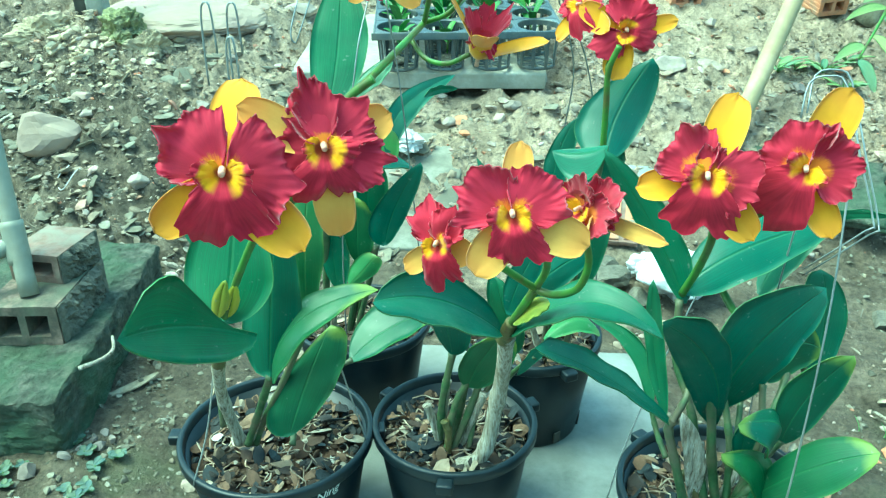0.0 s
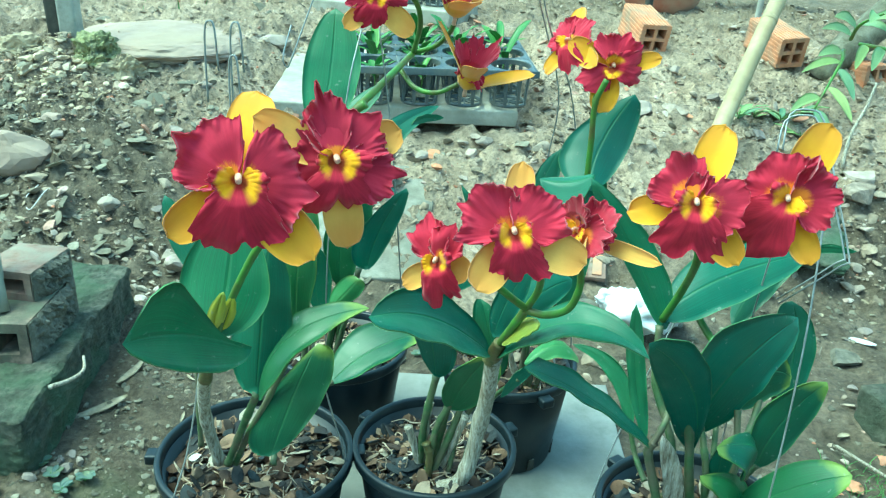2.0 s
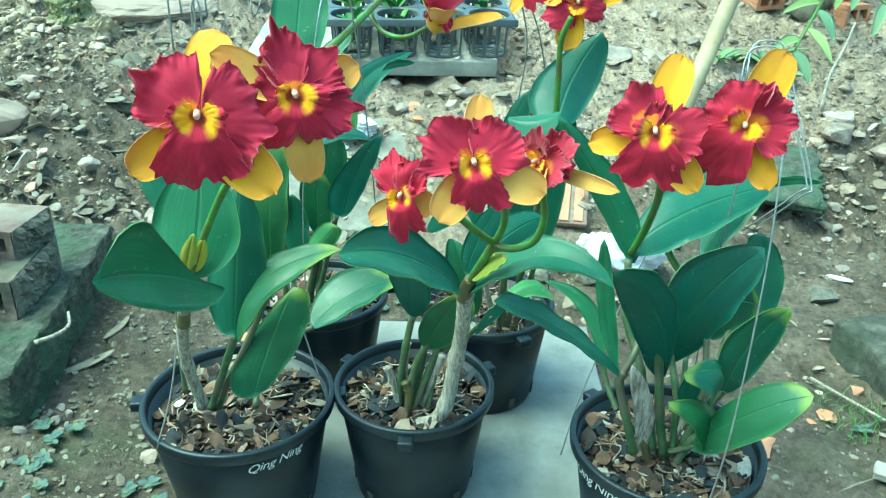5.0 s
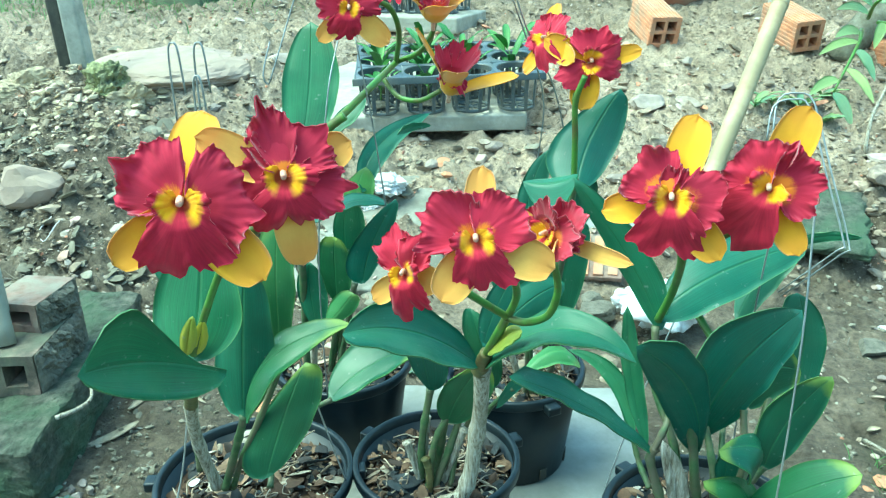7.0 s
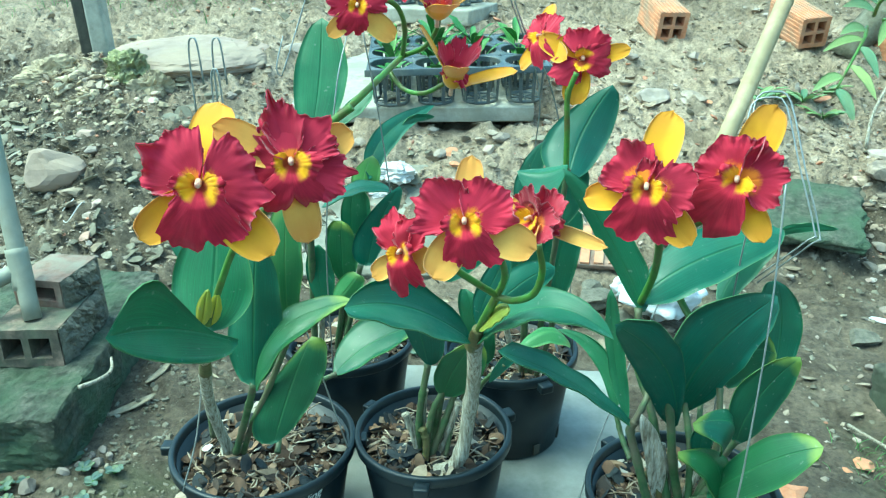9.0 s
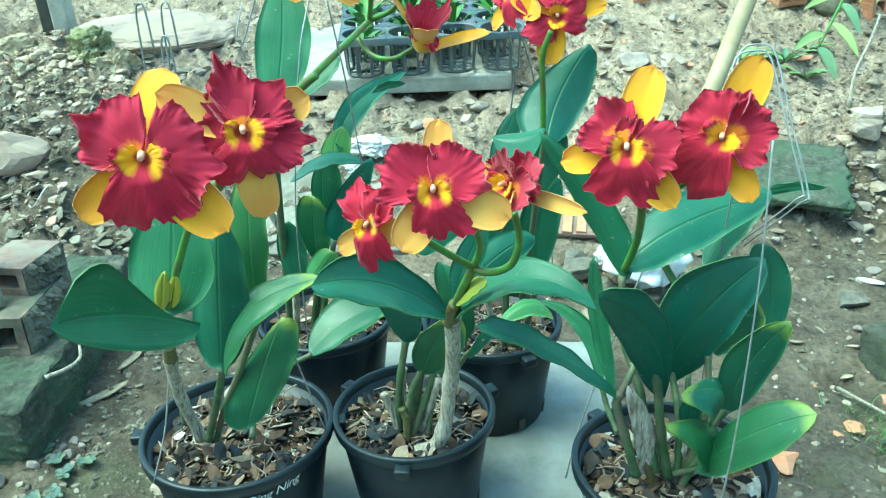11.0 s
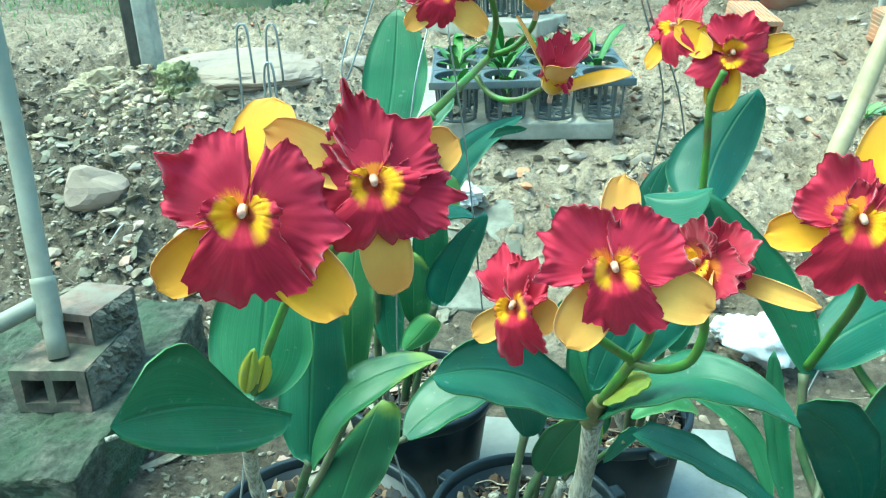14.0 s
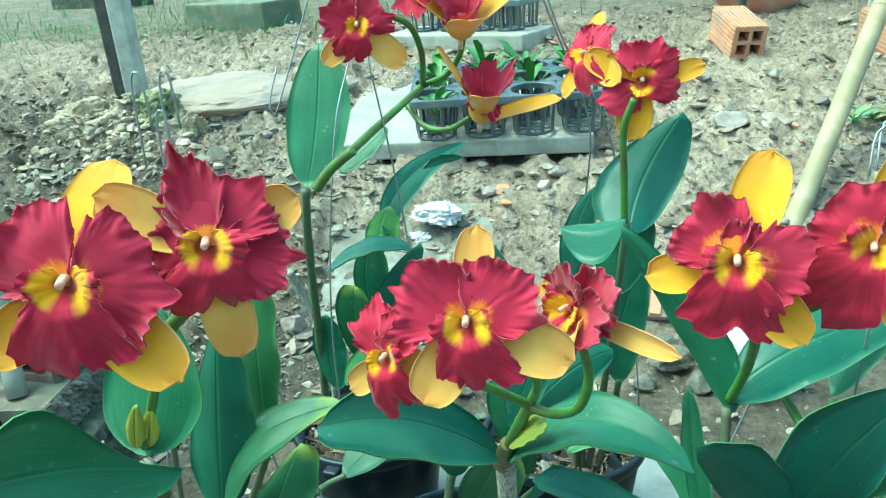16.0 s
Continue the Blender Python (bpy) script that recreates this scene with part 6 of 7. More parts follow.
stem(P5, "cane", [(0.128, 0.170, 0.099), (0.149, 0.160, 0.189), (0.158, 0.150, 0.255)], 0.0041, 0.0034, "cane")
stem(P5, "cane", [(0.111, 0.170, 0.098), (0.114, 0.150, 0.192), (0.117, 0.140, 0.270)], 0.0034, 0.0034, "cane")
stem(P5, "cane", [(0.120, 0.170, 0.098), (0.116, 0.130, 0.288), (0.111, 0.120, 0.381)], 0.0034, 0.0027, "cane")

# flowers: throat, facing, lean, size
# a shape gives petals and sepals as (degrees clockwise from the top, length, half width), then the lip
flower(P1, (-0.103, -0.307, 0.561), (-0.12, 0.0), 0, 0.0455, shape=(((-42, 1.08, 0.58), (82, 0.90, 0.64)), ((16, 1.34, 0.36, 1.0, -0.8), (-123, 1.19, 0.31), (141, 1.46, 0.38)), (187, 0.97, 0.58)))
flower(P1, (-0.048, -0.270, 0.567), (0.0, 0.0), 0, 0.0420, sepal="pale_sepal", shape=(((-12, 1.27, 0.38), (-88, 0.82, 0.48), (108, 1.13, 0.48), (22, 0.94, 0.64)), ((65, 1.17, 0.32), (173, 1.37, 0.33), (-59, 1.40, 0.33, 1.0, 0.12)), (185, 0.88, 0.66)))
flower(P2, (0.075, -0.241, 0.513), (0.0, 0.0), 0, 0.0400, sepal="pale_sepal", shape=(((-50, 1.05, 0.60), (50, 1.12, 0.58)), ((7, 1.28, 0.28), (110, 1.42, 0.38), (211, 1.16, 0.37)), (178, 0.90, 0.54)))
flower(P2, (0.018, -0.205, 0.470), (-0.35, 0.0), 0, 0.0350, sepal="pale_sepal", shape=(((-14, 1.06, 0.44), (30, 0.95, 0.42)), ((-121, 0.92, 0.27), (108, 0.70, 0.34), (5, 0.7, 0.22)), (184, 0.98, 0.44)))
flower(P2, (0.126, -0.190, 0.497), (-0.9, 0.15), 0, 0.0350, open_=0.66, sepal="pale_sepal", petal="warm_petal", shape=(((70, 1.25, 0.52, 0.92), (10, 0.95, 0.50), (100, 1.15, 0.46, 0.85)), ((104, 2.0, 0.19, 0.97, -0.25), (-40, 0.8, 0.3), (140, 0.95, 0.32)), (215, 0.55, 0.42)))
flower(P3, (0.219, -0.167, 0.519), (0.0, 0.0), 0, 0.0430, petal="warm_petal", shape=(((8, 0.70, 0.24), (-42, 1.04, 0.56), (92, 0.95, 0.56)), ((14, 1.54, 0.37), (-102, 1.16, 0.30), (137, 1.32, 0.33)), (190, 1.07, 0.58)))
flower(P3, (0.294, -0.151, 0.522), (0.0, 0.0), 0, 0.0415, petal="warm_petal", shape=(((-30, 0.96, 0.66), (76, 1.04, 0.62)), ((20, 1.62, 0.40), (-105, 0.98, 0.42), (150, 1.27, 0.30)), (194, 1.18, 0.58)))
flower(P4, (-0.084, 0.127, 0.632), (0.0, 0.0), 0, 0.0370, sepal="pale_sepal", shape=(((-58, 0.95, 0.56), (58, 0.95, 0.56)), ((0, 1.2, 0.34), (-132, 1.22, 0.30), (132, 1.46, 0.38)), (182, 0.95, 0.54)))
flower(P4, (0.000, 0.20, 0.617), (0.2, 2.2), 0, 0.0470, open_=0.5, shape=(((-30, 1.1, 0.60), (35, 1.1, 0.60), (150, 0.8, 0.4)), ((-85, 1.5, 0.46, 0.55), (75, 1.6, 0.50, 0.62), (180, 1.25, 0.48, 0.66)), (0, 0.5, 0.5)))
flower(P4, (0.018, 0.189, 0.534), (0.25, 1.7), 0, 0.0470, open_=0.42, shape=(((25, 1.25, 0.66), (85, 1.25, 0.66), (-40, 1.0, 0.55)), ((-78, 2.0, 0.40, 0.40), (97, 1.75, 0.32, 0.80), (190, 1.4, 0.56, 0.46)), (150, 0.5, 0.42)))
flower(P4, (-0.040, 0.20, 0.652), (-0.4, 2.4), 5, 0.0400, open_=0.6)
flower(P5, (0.172, 0.066, 0.583), (0.1, 0.05), 0, 0.0370, shape=(((12, 1.14, 0.64), (232, 0.92, 0.46)), ((-62, 1.35, 0.32), (75, 1.36, 0.25), (190, 1.22, 0.40)), (105, 0.95, 0.54)))
flower(P5, (0.128, 0.090, 0.602), (-1.0, 0.5), -10, 0.0320)

# ---- wire hangers ----
def hanger(label, strands, group="wire hangers"):
    at = strands[0][1][0]
    h = thing("wire_hanger", at, label, "hanger", group)
    for name, pts in strands:
        tube(name, pts, 0.00095, 0.00095, "wire", h, n=22, sides=6)
    return h


def hook(x, y, z, w, drop, dx=0.0, dy=0.0):
    return [(x - w, y, z - drop), (x - w * 0.95 + dx * 0.5, y + dy * 0.5, z - drop * 0.4), (x - w * 0.7 + dx, y + dy, z - 0.006), (x + dx, y + dy, z), (x + w * 0.7 + dx, y + dy, z - 0.006), (x + w + dx * 0.6, y + dy * 0.5, z - drop * 0.6)]


hanger("bent galvanised wire hanger on the wide pot", [
    ("hook", hook(-0.209, -0.05, 0.624, 0.006, 0.075)), ("hook", hook(-0.185, -0.05, 0.624, 0.006, 0.075)),
    ("hook", hook(-0.182, -0.07, 0.598, 0.005, 0.070)),
    ("strand", [(-0.190, -0.05, 0.553), (-0.215, -0.07, 0.40), (-0.235, -0.11, 0.22), (-0.252, -0.140, 0.143)]),
    ("strand", [(-0.188, -0.05, 0.553), (-0.150, -0.05, 0.42), (-0.110, -0.05, 0.25), (-0.083, -0.052, 0.143)]),
    ("strand", [(-0.189, -0.05, 0.553), (-0.19, -0.01, 0.40), (-0.195, 0.03, 0.25), (-0.200, 0.064, 0.143)])])
hanger("bent galvanised wire hanger folded beside the leafy orchid", [
    ("hook", [(0.338, 0.02, 0.515), (0.345, 0.036, 0.545), (0.363, 0.036, 0.552), (0.377, 0.03, 0.545), (0.390, 0.0, 0.49), (0.405, -0.03, 0.432), (0.400, -0.03, 0.423), (0.363, 0.0, 0.365)]),
    ("hook", [(0.343, 0.02, 0.520), (0.350, 0.040, 0.551), (0.368, 0.040, 0.557), (0.382, 0.034, 0.548), (0.395, 0.0, 0.49), (0.410, -0.03, 0.430), (0.404, -0.03, 0.419), (0.366, 0.0, 0.360)]),
    ("strand", [(0.355, -0.08, 0.505), (0.345, -0.13, 0.38), (0.330, -0.17, 0.23), (0.318, -0.182, 0.143)]),
    ("strand", [(0.350, 0.0, 0.45), (0.345, 0.01, 0.32), (0.340, 0.005, 0.143)]),
    ("strand", [(0.275, 0.03, 0.33), (0.24, 0.0, 0.25), (0.205, -0.03, 0.155), (0.188, -0.05, 0.09)])])
hanger("galvanised wire hanger over the tall orchid", [
    ("hook", [(-0.130, 0.20, 0.72), (-0.165, 0.20, 0.635), (-0.192, 0.175, 0.555), (-0.199, 0.175, 0.543), (-0.203, 0.175, 0.555), (-0.196, 0.19, 0.59)]),
    ("strand", [(-0.103, 0.15, 0.60), (-0.113, 0.11, 0.53), (-0.135, 0.10, 0.35), (-0.145, 0.116, 0.143)]),
    ("strand", [(-0.084, 0.15, 0.60), (-0.070, 0.16, 0.48), (-0.058, 0.18, 0.30), (-0.052, 0.205, 0.143)])])
hanger("thin wire hanger behind the flower pair", [
    ("strand", [(0.072, 0.08, 0.70), (0.10, 0.12, 0.62), (0.127, 0.16, 0.53), (0.122, 0.19, 0.44), (0.11, 0.24, 0.30), (0.10, 0.295, 0.143)]),
    ("strand", [(0.080, 0.08, 0.70), (0.108, 0.11, 0.61), (0.142, 0.16, 0.53), (0.165, 0.20, 0.40), (0.185, 0.22, 0.143)])])


# ---- seedling trays ----
def seedling_tray(at, turn, cols, rows, pitch, r, h, label, tilt=0):
    tray = thing("seedling_tray", (0, 0, 0), label, "seedling tray", "seedling trays")
    for i in range(cols):
        for j in range(rows):
            cx, cy = (i - (cols - 1) / 2) * pitch, (j - (rows - 1) / 2) * pitch
            # lip of the cup: a square of the top plate pierced by its round mouth
            ring = []
            for rr, zz in ((r, h - 0.012), (r, h + 0.0005), (r + 0.002, h + 0.002), (None, h), (None, h - 0.003)):
                for q in range(32):
                    a = 2 * math.pi * q / 32
                    c, s = math.cos(a), math.sin(a)
                    d = rr if rr else pitch / 2 / max(abs(c), abs(s)) * (1 if max(abs(c), abs(s)) > 0.8 else 0.97)
                    ring.append((cx + d * c, cy + d * s, zz))
            mesh_object("cup_rim", ring, [f[::-1] for f in grid_faces(5, 32, True)], "tray", tray, smooth=False)
            vs, fs = lathe_data([(r * 0.80, 0.0), (r * 0.93, 0.0), (r * 0.93, 0.007), (r * 0.80, 0.007), (r * 0.80, 0.0)], 28, (cx, cy, 0))
            mesh_object("cup_base", vs, [f[::-1] for f in fs], "tray", tray)
            V, F, k = [], [], 0
            for q in range(9):
                a = 2 * math.pi * q / 9 + 0.2
                vs, fs = block_data(0.0035, 0.0085, h - 0.012, 1, 0, 1, 0.1)
                vs = moved(vs, (cx + r * 0.90 * math.cos(a), cy + r * 0.90 * math.sin(a), 0.003), 0, 4, math.degrees(a))
                V.append(vs)
                F.extend([tuple(z + k for z in f) for f in fs])
                k += len(vs)
            for q in range(4):
                a = math.pi * q / 4
                d = np.array((math.cos(a), math.sin(a), 0)) * r * 0.86
                vs, fs = tube_data([np.array((cx, cy, 0.003)) - d, np.array((cx, cy, 0.003)) + d], 0.0025, 0.0025, 2, 5)
                V.append(vs)
                F.extend([tuple(z + k for z in f) for f in fs])
                k += len(vs)
            mesh_object("cup_ribs", np.vstack(V), F, "tray", tray, smooth=False)
    # outer skirt
    W, D = cols * pitch / 2, rows * pitch / 2
    for s in (-1, 1):
        vs, fs = block_data(2 * W + 0.012, 0.005, 0.017, 2, 0, 1, 0.2)
        mesh_object("side_band", moved(vs, (0, s * (D + 0.003), h - 0.015), s * 12, 0, 0), fs, "tray", tray)
        vs, fs = block_data(0.005, 2 * D + 0.004, 0.017, 2, 0, 1, 0.2)
        mesh_object("side_band", moved(vs, (s * (W + 0.003), 0, h - 0.015), 0, -s * 12, 0), fs, "tray", tray)
    tray.matrix_basis = pose(*at, tilt, 0, turn)
    return tray


near_tray = seedling_tray((-0.108, 1.372, 0.278), 9, 4, 3, 0.115, 0.051, 0.098, "dark plastic seedling tray of open round cups", 5)
seedling_tray((-0.30, 2.10, 0.421), -18, 4, 2, 0.104, 0.046, 0.09, "dark plastic tray standing further back")


def tuft(name, at, count, long, wide, material, label, category, seed, spread=1.0, upright=0.5, group="", stalk=0.0):
    """A small plant of lance-shaped leaves round a short stem."""
    rnd = random.Random(seed)
    pl = thing(name, at, label, category, group)
    o = np.array(at, dtype=float)
    tube("stem", [o, o + (rnd.gauss(0, 0.004), rnd.gauss(0, 0.004), 0.5 * long[1] * upright + stalk)], 0.0022, 0.0014, "stalk", pl, n=6, sides=6)
    for i in range(count):
        a = 2.4 * i + rnd.gauss(0, 0.3)
        L = rnd.uniform(*long)
        e = upright * rnd.uniform(0.5, 1.3)
        d = np.array((math.cos(a) * spread, math.sin(a) * spread, 0))
        b = o + (0, 0, stalk + 0.4 * long[1] * upright * i / count)
        m = b + d * L * 0.5 + (0, 0, L * 0.5 * e)
        t = b + d * L + (0, 0, L * e * 0.7)
        s = np.cross(d, (0, 0, 1))
        s = s / (np.linalg.norm(s) + 1e-9) * rnd.uniform(*wide)
        leaf(pl, b, m, t, s + (0, 0, 0.15 * wide[1]), -s + (0, 0, 0.15 * wide[1]), material, 0.5, 0.5, 0.08, 8, 5, 0.0008)
    return pl


rs = random.Random(77)
for i in range(4):
    for j in range(3):
        if (i, j) in ((3, 0), (2, 0)):
            continue
        lx, ly = (i - 1.5) * 0.115 + rs.gauss(0, 0.006), (j - 1) * 0.115 + rs.gauss(0, 0.006)
        big = 1.25 if j > 0 else 0.85
        at = near_tray.matrix_basis @ Vector((lx, ly, 0.007))
        vs, fs = rock_data(0.030, 800 + i * 3 + j, 0.5, 2)
        vs[:, 2] -= vs[:, 2].min()
        ob = mesh_object("moss_plug", vs, fs, "mortar", smooth=False)
        ob.location = at
        tagged(ob, "dark moss and bark plug in a tray cup", "growing plug", "plugs in the tray")
        tuft("orchid_seedling", (at[0], at[1], at[2] + 0.022), rs.randrange(5, 9), (0.05 * big, 0.11 * big), (0.008, 0.014), "seedling", "young bright-green orchid seedling in a tray cup", "seedling", 900 + i * 3 + j, 0.75, 0.9, "seedlings in the tray", 0.02)


# ---- terracotta bowl with a plant ----
bowl = thing("plant_bowl", (0.640, 2.45, 0.375), "shallow terracotta bowl planter on the upper ground", "planter")
prof = [(0.001, 0.0), (0.085, 0.0), (0.12, 0.03), (0.145, 0.07), (0.150, 0.085), (0.158, 0.088), (0.160, 0.10), (0.150, 0.105), (0.142, 0.098), (0.136, 0.075), (0.10, 0.03), (0.001, 0.02)]
vs, fs = lathe_data(prof, 48, (0.640, 2.45, 0.375))
mesh_object("bowl", vs, [f[::-1] for f in fs], "terracotta", bowl)
vs, fs = lathe_data([(0.001, 0.085), (0.08, 0.088), (0.139, 0.083)], 32, (0.640, 2.45, 0.375))
mesh_object("soil", vs, [f[::-1] for f in fs], "mortar", bowl)
bp = thing("bowl_plant", (0.58, 2.42, 0.46), "broad-leaved green plant growing in the bowl", "plant")
for k, (a, L) in enumerate(((200, 0.20), (150, 0.16), (250, 0.18), (60, 0.2), (320, 0.17))):
    d = np.array((math.cos(radians(a)), math.sin(radians(a)), 0))
    s = np.array((-d[1], d[0], 0)) * 0.035
    b = np.array((0.58, 2.42, 0.462))
    leaf(bp, b, b + d * L * 0.45 + (0, 0, 0.07), b + d * L + (0, 0, 0.03), s, -s, "shrub", 0.5, 0.5, 0.1)


# ---- trunk with leafy shoots ----
trunk = thing("tree_trunk", (1.12, 1.78, 0.31), "rough grey bark trunk leaning with leafy shoots", "tree")
rt = random.Random(5)
vs, fs = tube_data([(1.00, 1.70, 0.30), (1.06, 1.72, 0.385), (1.16, 1.76, 0.47), (1.32, 1.84, 0.70), (1.50, 1.95, 1.2)], 0.048, 0.045, 26, 14, 0, 0.22, rt)
mesh_object("trunk", vs, fs, "bark", trunk)
for s_i, pts in enumerate(([(1.02, 1.62, 0.40), (0.99, 1.54, 0.385), (0.95, 1.48, 0.34), (0.90, 1.42, 0.27)], [(1.06, 1.62, 0.42), (1.10, 1.52, 0.42), (1.14, 1.45, 0.38)], [(1.04, 1.64, 0.43), (1.02, 1.55, 0.48), (1.04, 1.47, 0.52)])):
    tube("shoot", pts, 0.006, 0.003, "stalk", trunk, n=14)
    c = curve_points(pts, 9)
    for i in (1, 3, 4, 6, 7, 8):
        d = c[min(i + 1, 8)] - c[i - 1]
        d /= np.linalg.norm(d)
        sgn = 1 if i % 2 else -1
        side = np.cross(d, (0, -0.6, 0.8)) * sgn
        side /= np.linalg.norm(side)
        L = rt.uniform(0.08, 0.12)
        out = d * 0.45 + side * 0.8 + np.array((0, -0.15, -0.28 + rt.gauss(0, 0.15)))
        out /= np.linalg.norm(out)
        w = np.cross(out, (0, -0.8, 0.6))
        w = w / np.linalg.norm(w) * rt.uniform(0.011, 0.016)
        b = c[i]
        leaf(trunk, b, b + out * L * 0.5 + (0, 0, 0.012), b + out * L - (0, 0, 0.008), w, -w, "shrub", 0.45, 0.45, 0.08, 10, 5)
tagged(tube("bare_stem", [(0.935, 1.25, 0.155), (0.945, 1.27, 0.24), (0.975, 1.29, 0.31), (0.99, 1.30, 0.37)], 0.0045, 0.0035, "husk", n=14), "bare dry stem rising from the bank", "stem")
for i, (x, y) in enumerate(((0.76, 1.46), (0.82, 1.42), (0.70, 1.40), (0.90, 1.5), (0.86, 1.36))):
    tuft("bank_weed", (x, y, ground_z(x, y)), 6, (0.05, 0.085), (0.008, 0.013), "shrub", "small light-green weed on the bank", "weed", 60 + i, 1.0, 0.5, "weeds on the bank")

# ---- small weeds and grass ----
rw = random.Random(41)
for i in range(16):
    x, y = rw.uniform(-0.60, -0.42), rw.uniform(-0.13, 0.03)
    tuft("ground_weed", (x, y, ground_z(x, y)), 8, (0.006, 0.013), (0.003, 0.005), "weed", "tiny pale green weed beside the kerb", "weed", 130 + i, 1.0, 0.4, "low weeds", 0.003)
for i, (x, y) in enumerate(((-0.50, 0.045), (-0.475, 0.02), (-0.53, 0.07), (-0.455, 0.045), (-0.33, -0.02), (-0.35, -0.04), (-0.31, -0.05), (-0.06, 0.49), (-0.02, 0.47), (-0.09, 0.47), (0.66, 0.19), (0.70, 0.16))):
    z = ground_z(x, y)
    tuft("ground_weed", (x, y, z), 9, (0.008, 0.017), (0.0035, 0.0065), "weed", "low round-leaved pale green weed on damp earth", "weed", 30 + i, 1.0, 0.35, "low weeds", 0.004)


def grass_patch(cx, cy, sx, sy, count, seed, label, long=(0.02, 0.06)):
    rnd = random.Random(seed)
    V, F, k = [], [], 0
    for _ in range(count):
        x, y = rnd.gauss(cx, sx), rnd.gauss(cy, sy)
        L, a = rnd.uniform(*long), rnd.random() * 6.28
        d = np.array((math.cos(a), math.sin(a), 0))
        s = np.array((-d[1], d[0], 0)) * 0.0016 * (L / 0.05)
        o = np.array((x, y, ground_z(x, y) - 0.002))
        rows = []
        for i in range(4):
            u = i / 3
            p = o + d * L * 0.6 * u * u + (0, 0, L * u * (1 - 0.3 * u))
            for v in (-1, 0, 1):
                rows.append(p + s * v * (1 - u * 0.9) + d * (0.0006 if v == 0 else 0))
        vs, fs = sheet(rows, 4, 3, 0.0005)
        V.append(vs)
        F.extend([tuple(q + k for q in f) for f in fs])
        k += len(vs)
    tagged(mesh_object("grass", np.vstack(V), F, "seedling"), label, "grass", kind="stuff")


grass_patch(0.65, 0.20, 0.035, 0.03, 90, 1, "thin green grass tuft on the mud", (0.012, 0.03))
grass_patch(-1.9, 2.6, 0.5, 0.35, 900, 2, "sparse green grass on the upper ground")
grass_patch(-1.25, 2.45, 0.25, 0.15, 220, 3, "thin grass tufts before a block", (0.02, 0.05))
grass_patch(-1.9, 3.6, 0.9, 0.7, 900, 4, "sparse green grass farther up the yard", (0.03, 0.09))


# ---- wadding, film, roots and other scraps ----
def wad(name, x, y, size, seed, material, label, category, flat=0.6, rough=0.45, crumple=0.0):
    bm = bmesh.new()
    bmesh.ops.create_icosphere(bm, subdivisions=4, radius=1.0)
    off = Vector((seed * 3.3, seed * 1.7, 0.4))
    for v in bm.verts:
        d = 1 + rough * noise.fractal(v.co * 1.6 + off, 0.8, 2.0, 4) + crumple * (abs(noise.noise(v.co * 3.1 + off)) + 0.6 * abs(noise.noise(v.co * 7.3 + off)) - 0.3)
        v.co = Vector((v.co.x * d, v.co.y * d * 0.75, v.co.z * d * flat)) * size
    vs = np.array([v.co[:] for v in bm.verts])
    bm.verts.index_update()
    fs = [[v.index for v in f.verts] for f in bm.faces]
    bm.free()
    vs[:, 2] -= vs[:, 2].min()
    ob = mesh_object(name, vs, fs, material, smooth=not crumple)
    ob.location = (x, y, ground_z(x, y) - 0.004)
    return tagged(ob, label, category)


wad("cotton_wad", 0.372, 0.625, 0.07, 1, "cotton", "bright white fluffy wadding lying on the mud", "wadding")
wad("cotton_wad", 0.315, 0.70, 0.030, 2, "cotton", "small tuft of white wadding on dark stones", "wadding", 0.8, 0.6)
wad("plastic_film", -0.222, 1.010, 0.052, 3, "film", "crumpled milky plastic film on the bank", "plastic film", 0.42, 0.4, 0.45)
wad("plastic_film", -0.262, 0.985, 0.028, 4, "film", "torn scrap of milky plastic on the bank", "plastic film", 0.42, 0.4, 0.45)


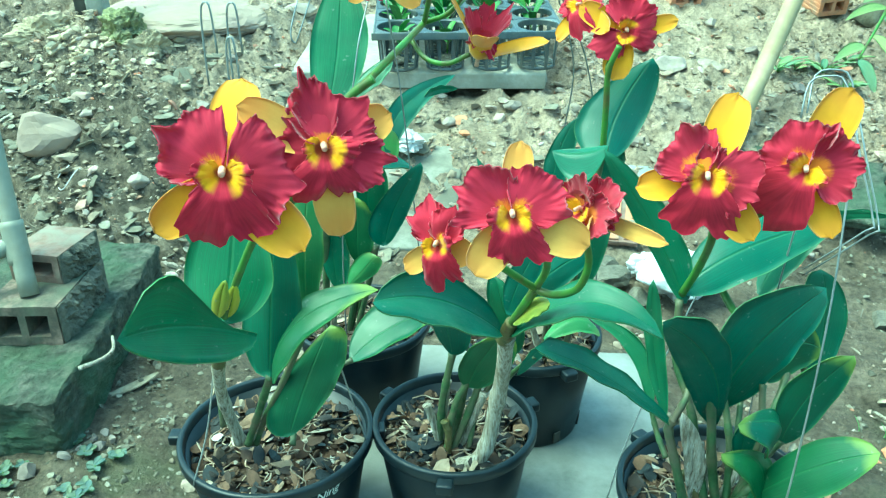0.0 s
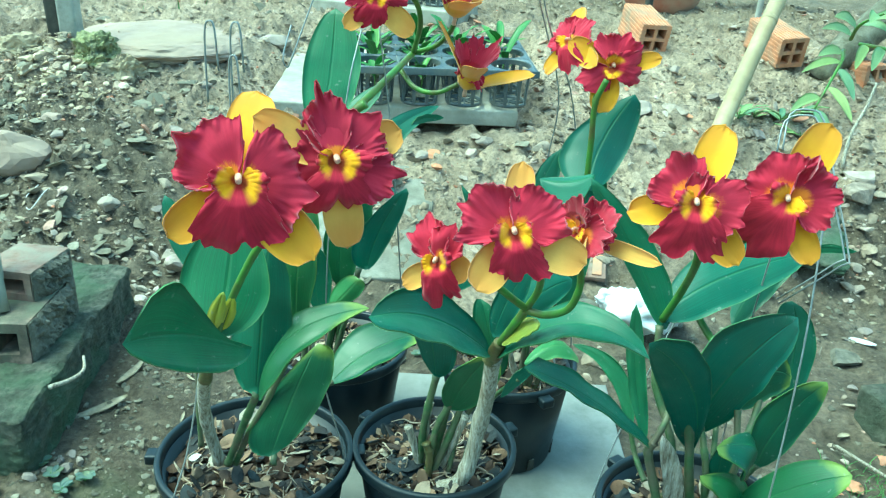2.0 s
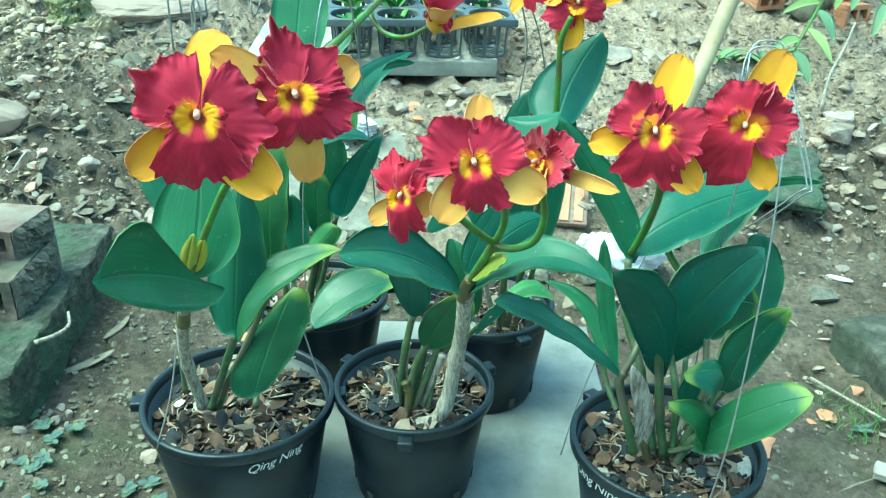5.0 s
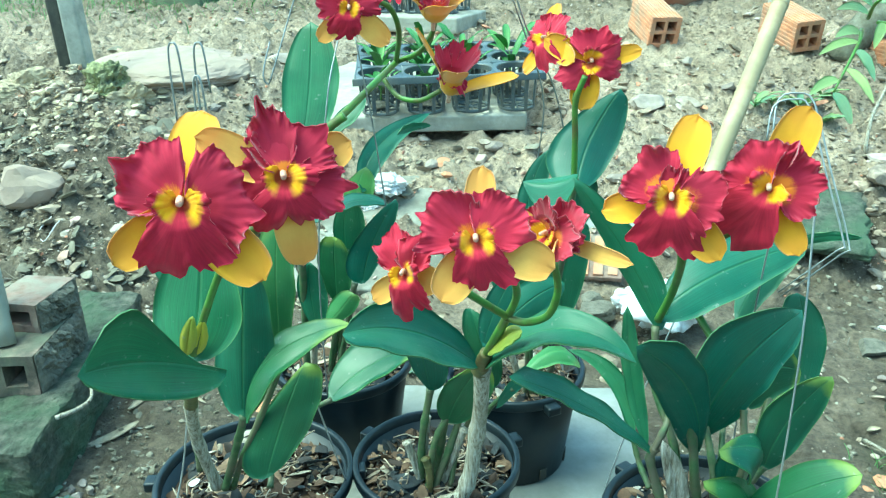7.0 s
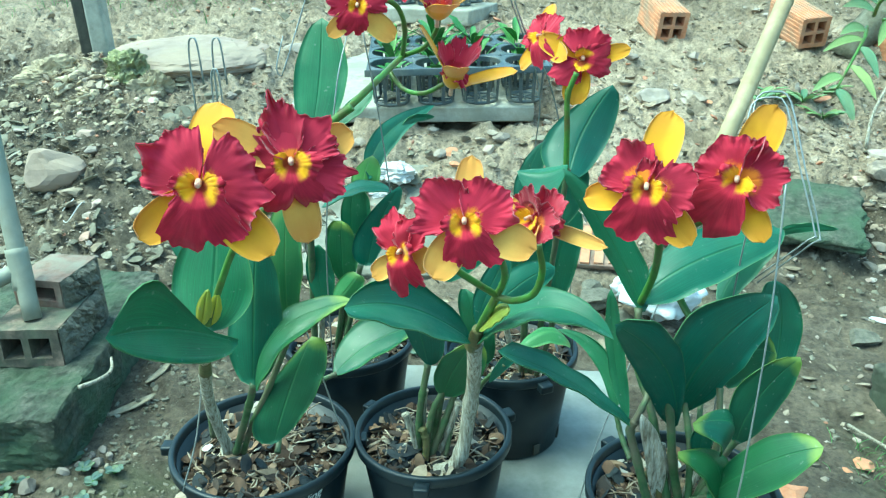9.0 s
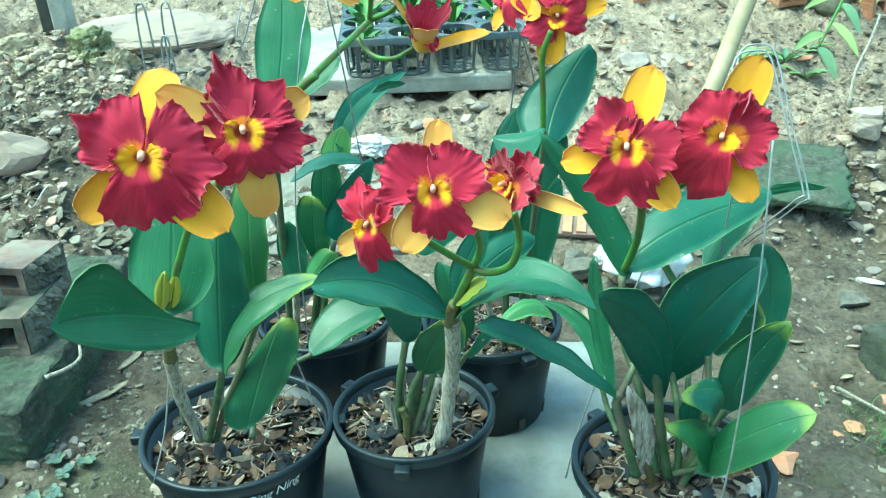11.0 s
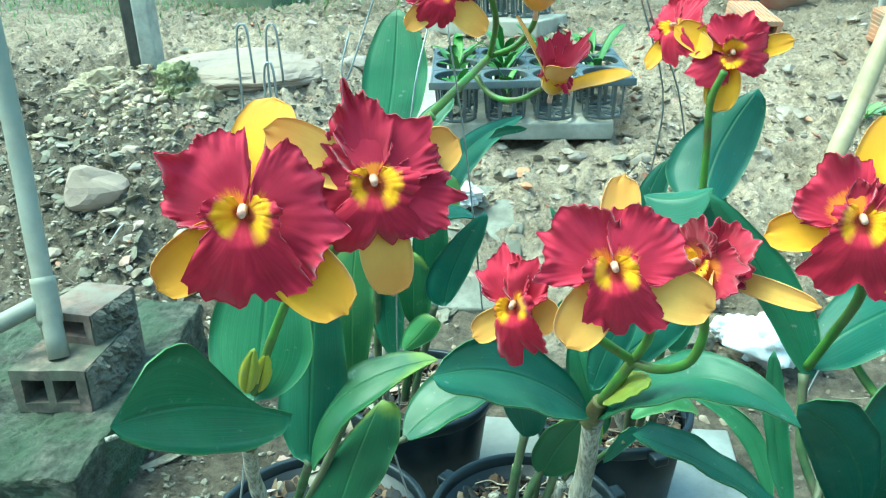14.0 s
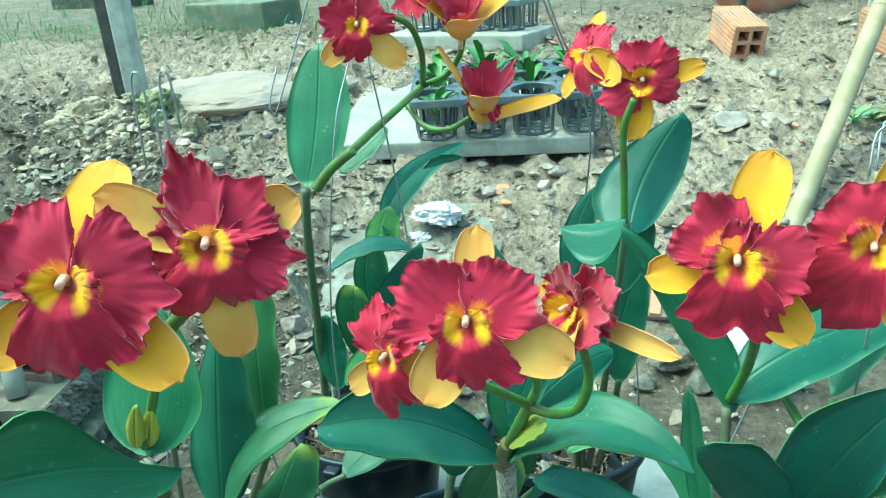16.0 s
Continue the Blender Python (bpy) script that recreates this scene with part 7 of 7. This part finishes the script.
def scrap(name, x, y, L, W, turn, material, label, category, lift=0.004, curl=0.3):
    rows, uvs = [], []
    for i in range(10):
        u = i / 9
        w = W * math.sin(math.pi * (0.08 + 0.87 * u)) ** 0.7
        for v in (-1, -0.4, 0.4, 1):
            rows.append(((u - 0.5) * L, v * w + 0.15 * L * (u - 0.5) ** 2, abs(v) * w * curl + L * 0.12 * (u - 0.4) ** 2))
            uvs.append((u, (v + 1) / 2))
    vs, fs = sheet(rows, 10, 4, 0.0012)
    ob = mesh_object(name, vs, fs, material, None, "", uvs + uvs)
    ob.matrix_basis = pose(x, y, ground_z(x, y) + lift, 0, 0, turn)
    return tagged(ob, label, category)


scrap("dry_leaf", -0.510, 0.205, 0.085, 0.009, 52, "straw", "curled pale dry leaf on the mud", "dry leaf")
scrap("dry_leaf", -0.505, 0.30, 0.07, 0.007, 80, "straw", "narrow dry leaf beside the kerb", "dry leaf")
scrap("dry_leaf", -0.30, 0.27, 0.05, 0.012, 10, "straw", "tan dry leaf behind a pot", "dry leaf")
scrap("shell_scrap", 0.80, 0.66, 0.05, 0.010, -30, "film", "white curved shell-like scrap on the mud", "scrap")
tagged(tube("root_piece", [(-0.520, 0.10, 0.108), (-0.503, 0.125, 0.106), (-0.500, 0.155, 0.104), (-0.515, 0.185, 0.107)], 0.0035, 0.002, "husk", n=14), "pale curved root lying on the kerb edge", "root")
for i, (x, y) in enumerate(((-0.505, 0.075), (-0.497, 0.09), (-0.49, 0.06), (-0.515, 0.055), (-0.48, 0.08), (-0.525, 0.035))):
    stone(x, y, 0.006 + 0.002 * (i % 3), 600 + i, "pale_stone", 0.9, "tiny white pebble beside the weeds", name="pebble", level=2)
tagged(tube("green_stick", [(0.62, 0.30, -0.02), (0.66, 0.24, -0.018), (0.70, 0.19, -0.02)], 0.003, 0.002, "husk", n=8), "thin tan stick lying on the mud", "stick")


# ---- plain unseen wall, added behind the viewer to hold back low sky light ----
vs, fs = block_data(9.0, 0.2, 1.3, 6, 0.004, 77, 0.1)
wall = mesh_object("wall_south", moved(vs, (0.5, -3.2, -0.06)), fs, "slab")
tagged(wall, "unseen plain grey wall added to block low sky light", "wall", kind="structure")

tagged(tube("wire_loop", [(-0.885, 0.74, ground_z(-0.885, 0.74) + 0.02), (-0.905, 0.72, ground_z(-0.9, 0.72) + 0.004), (-0.885, 0.695, ground_z(-0.885, 0.695) + 0.004), (-0.86, 0.715, ground_z(-0.86, 0.715) + 0.006), (-0.865, 0.745, ground_z(-0.865, 0.745) + 0.02)], 0.0012, 0.0012, "film", n=20, sides=6), "thin pale loop of wire on the slope", "wire")
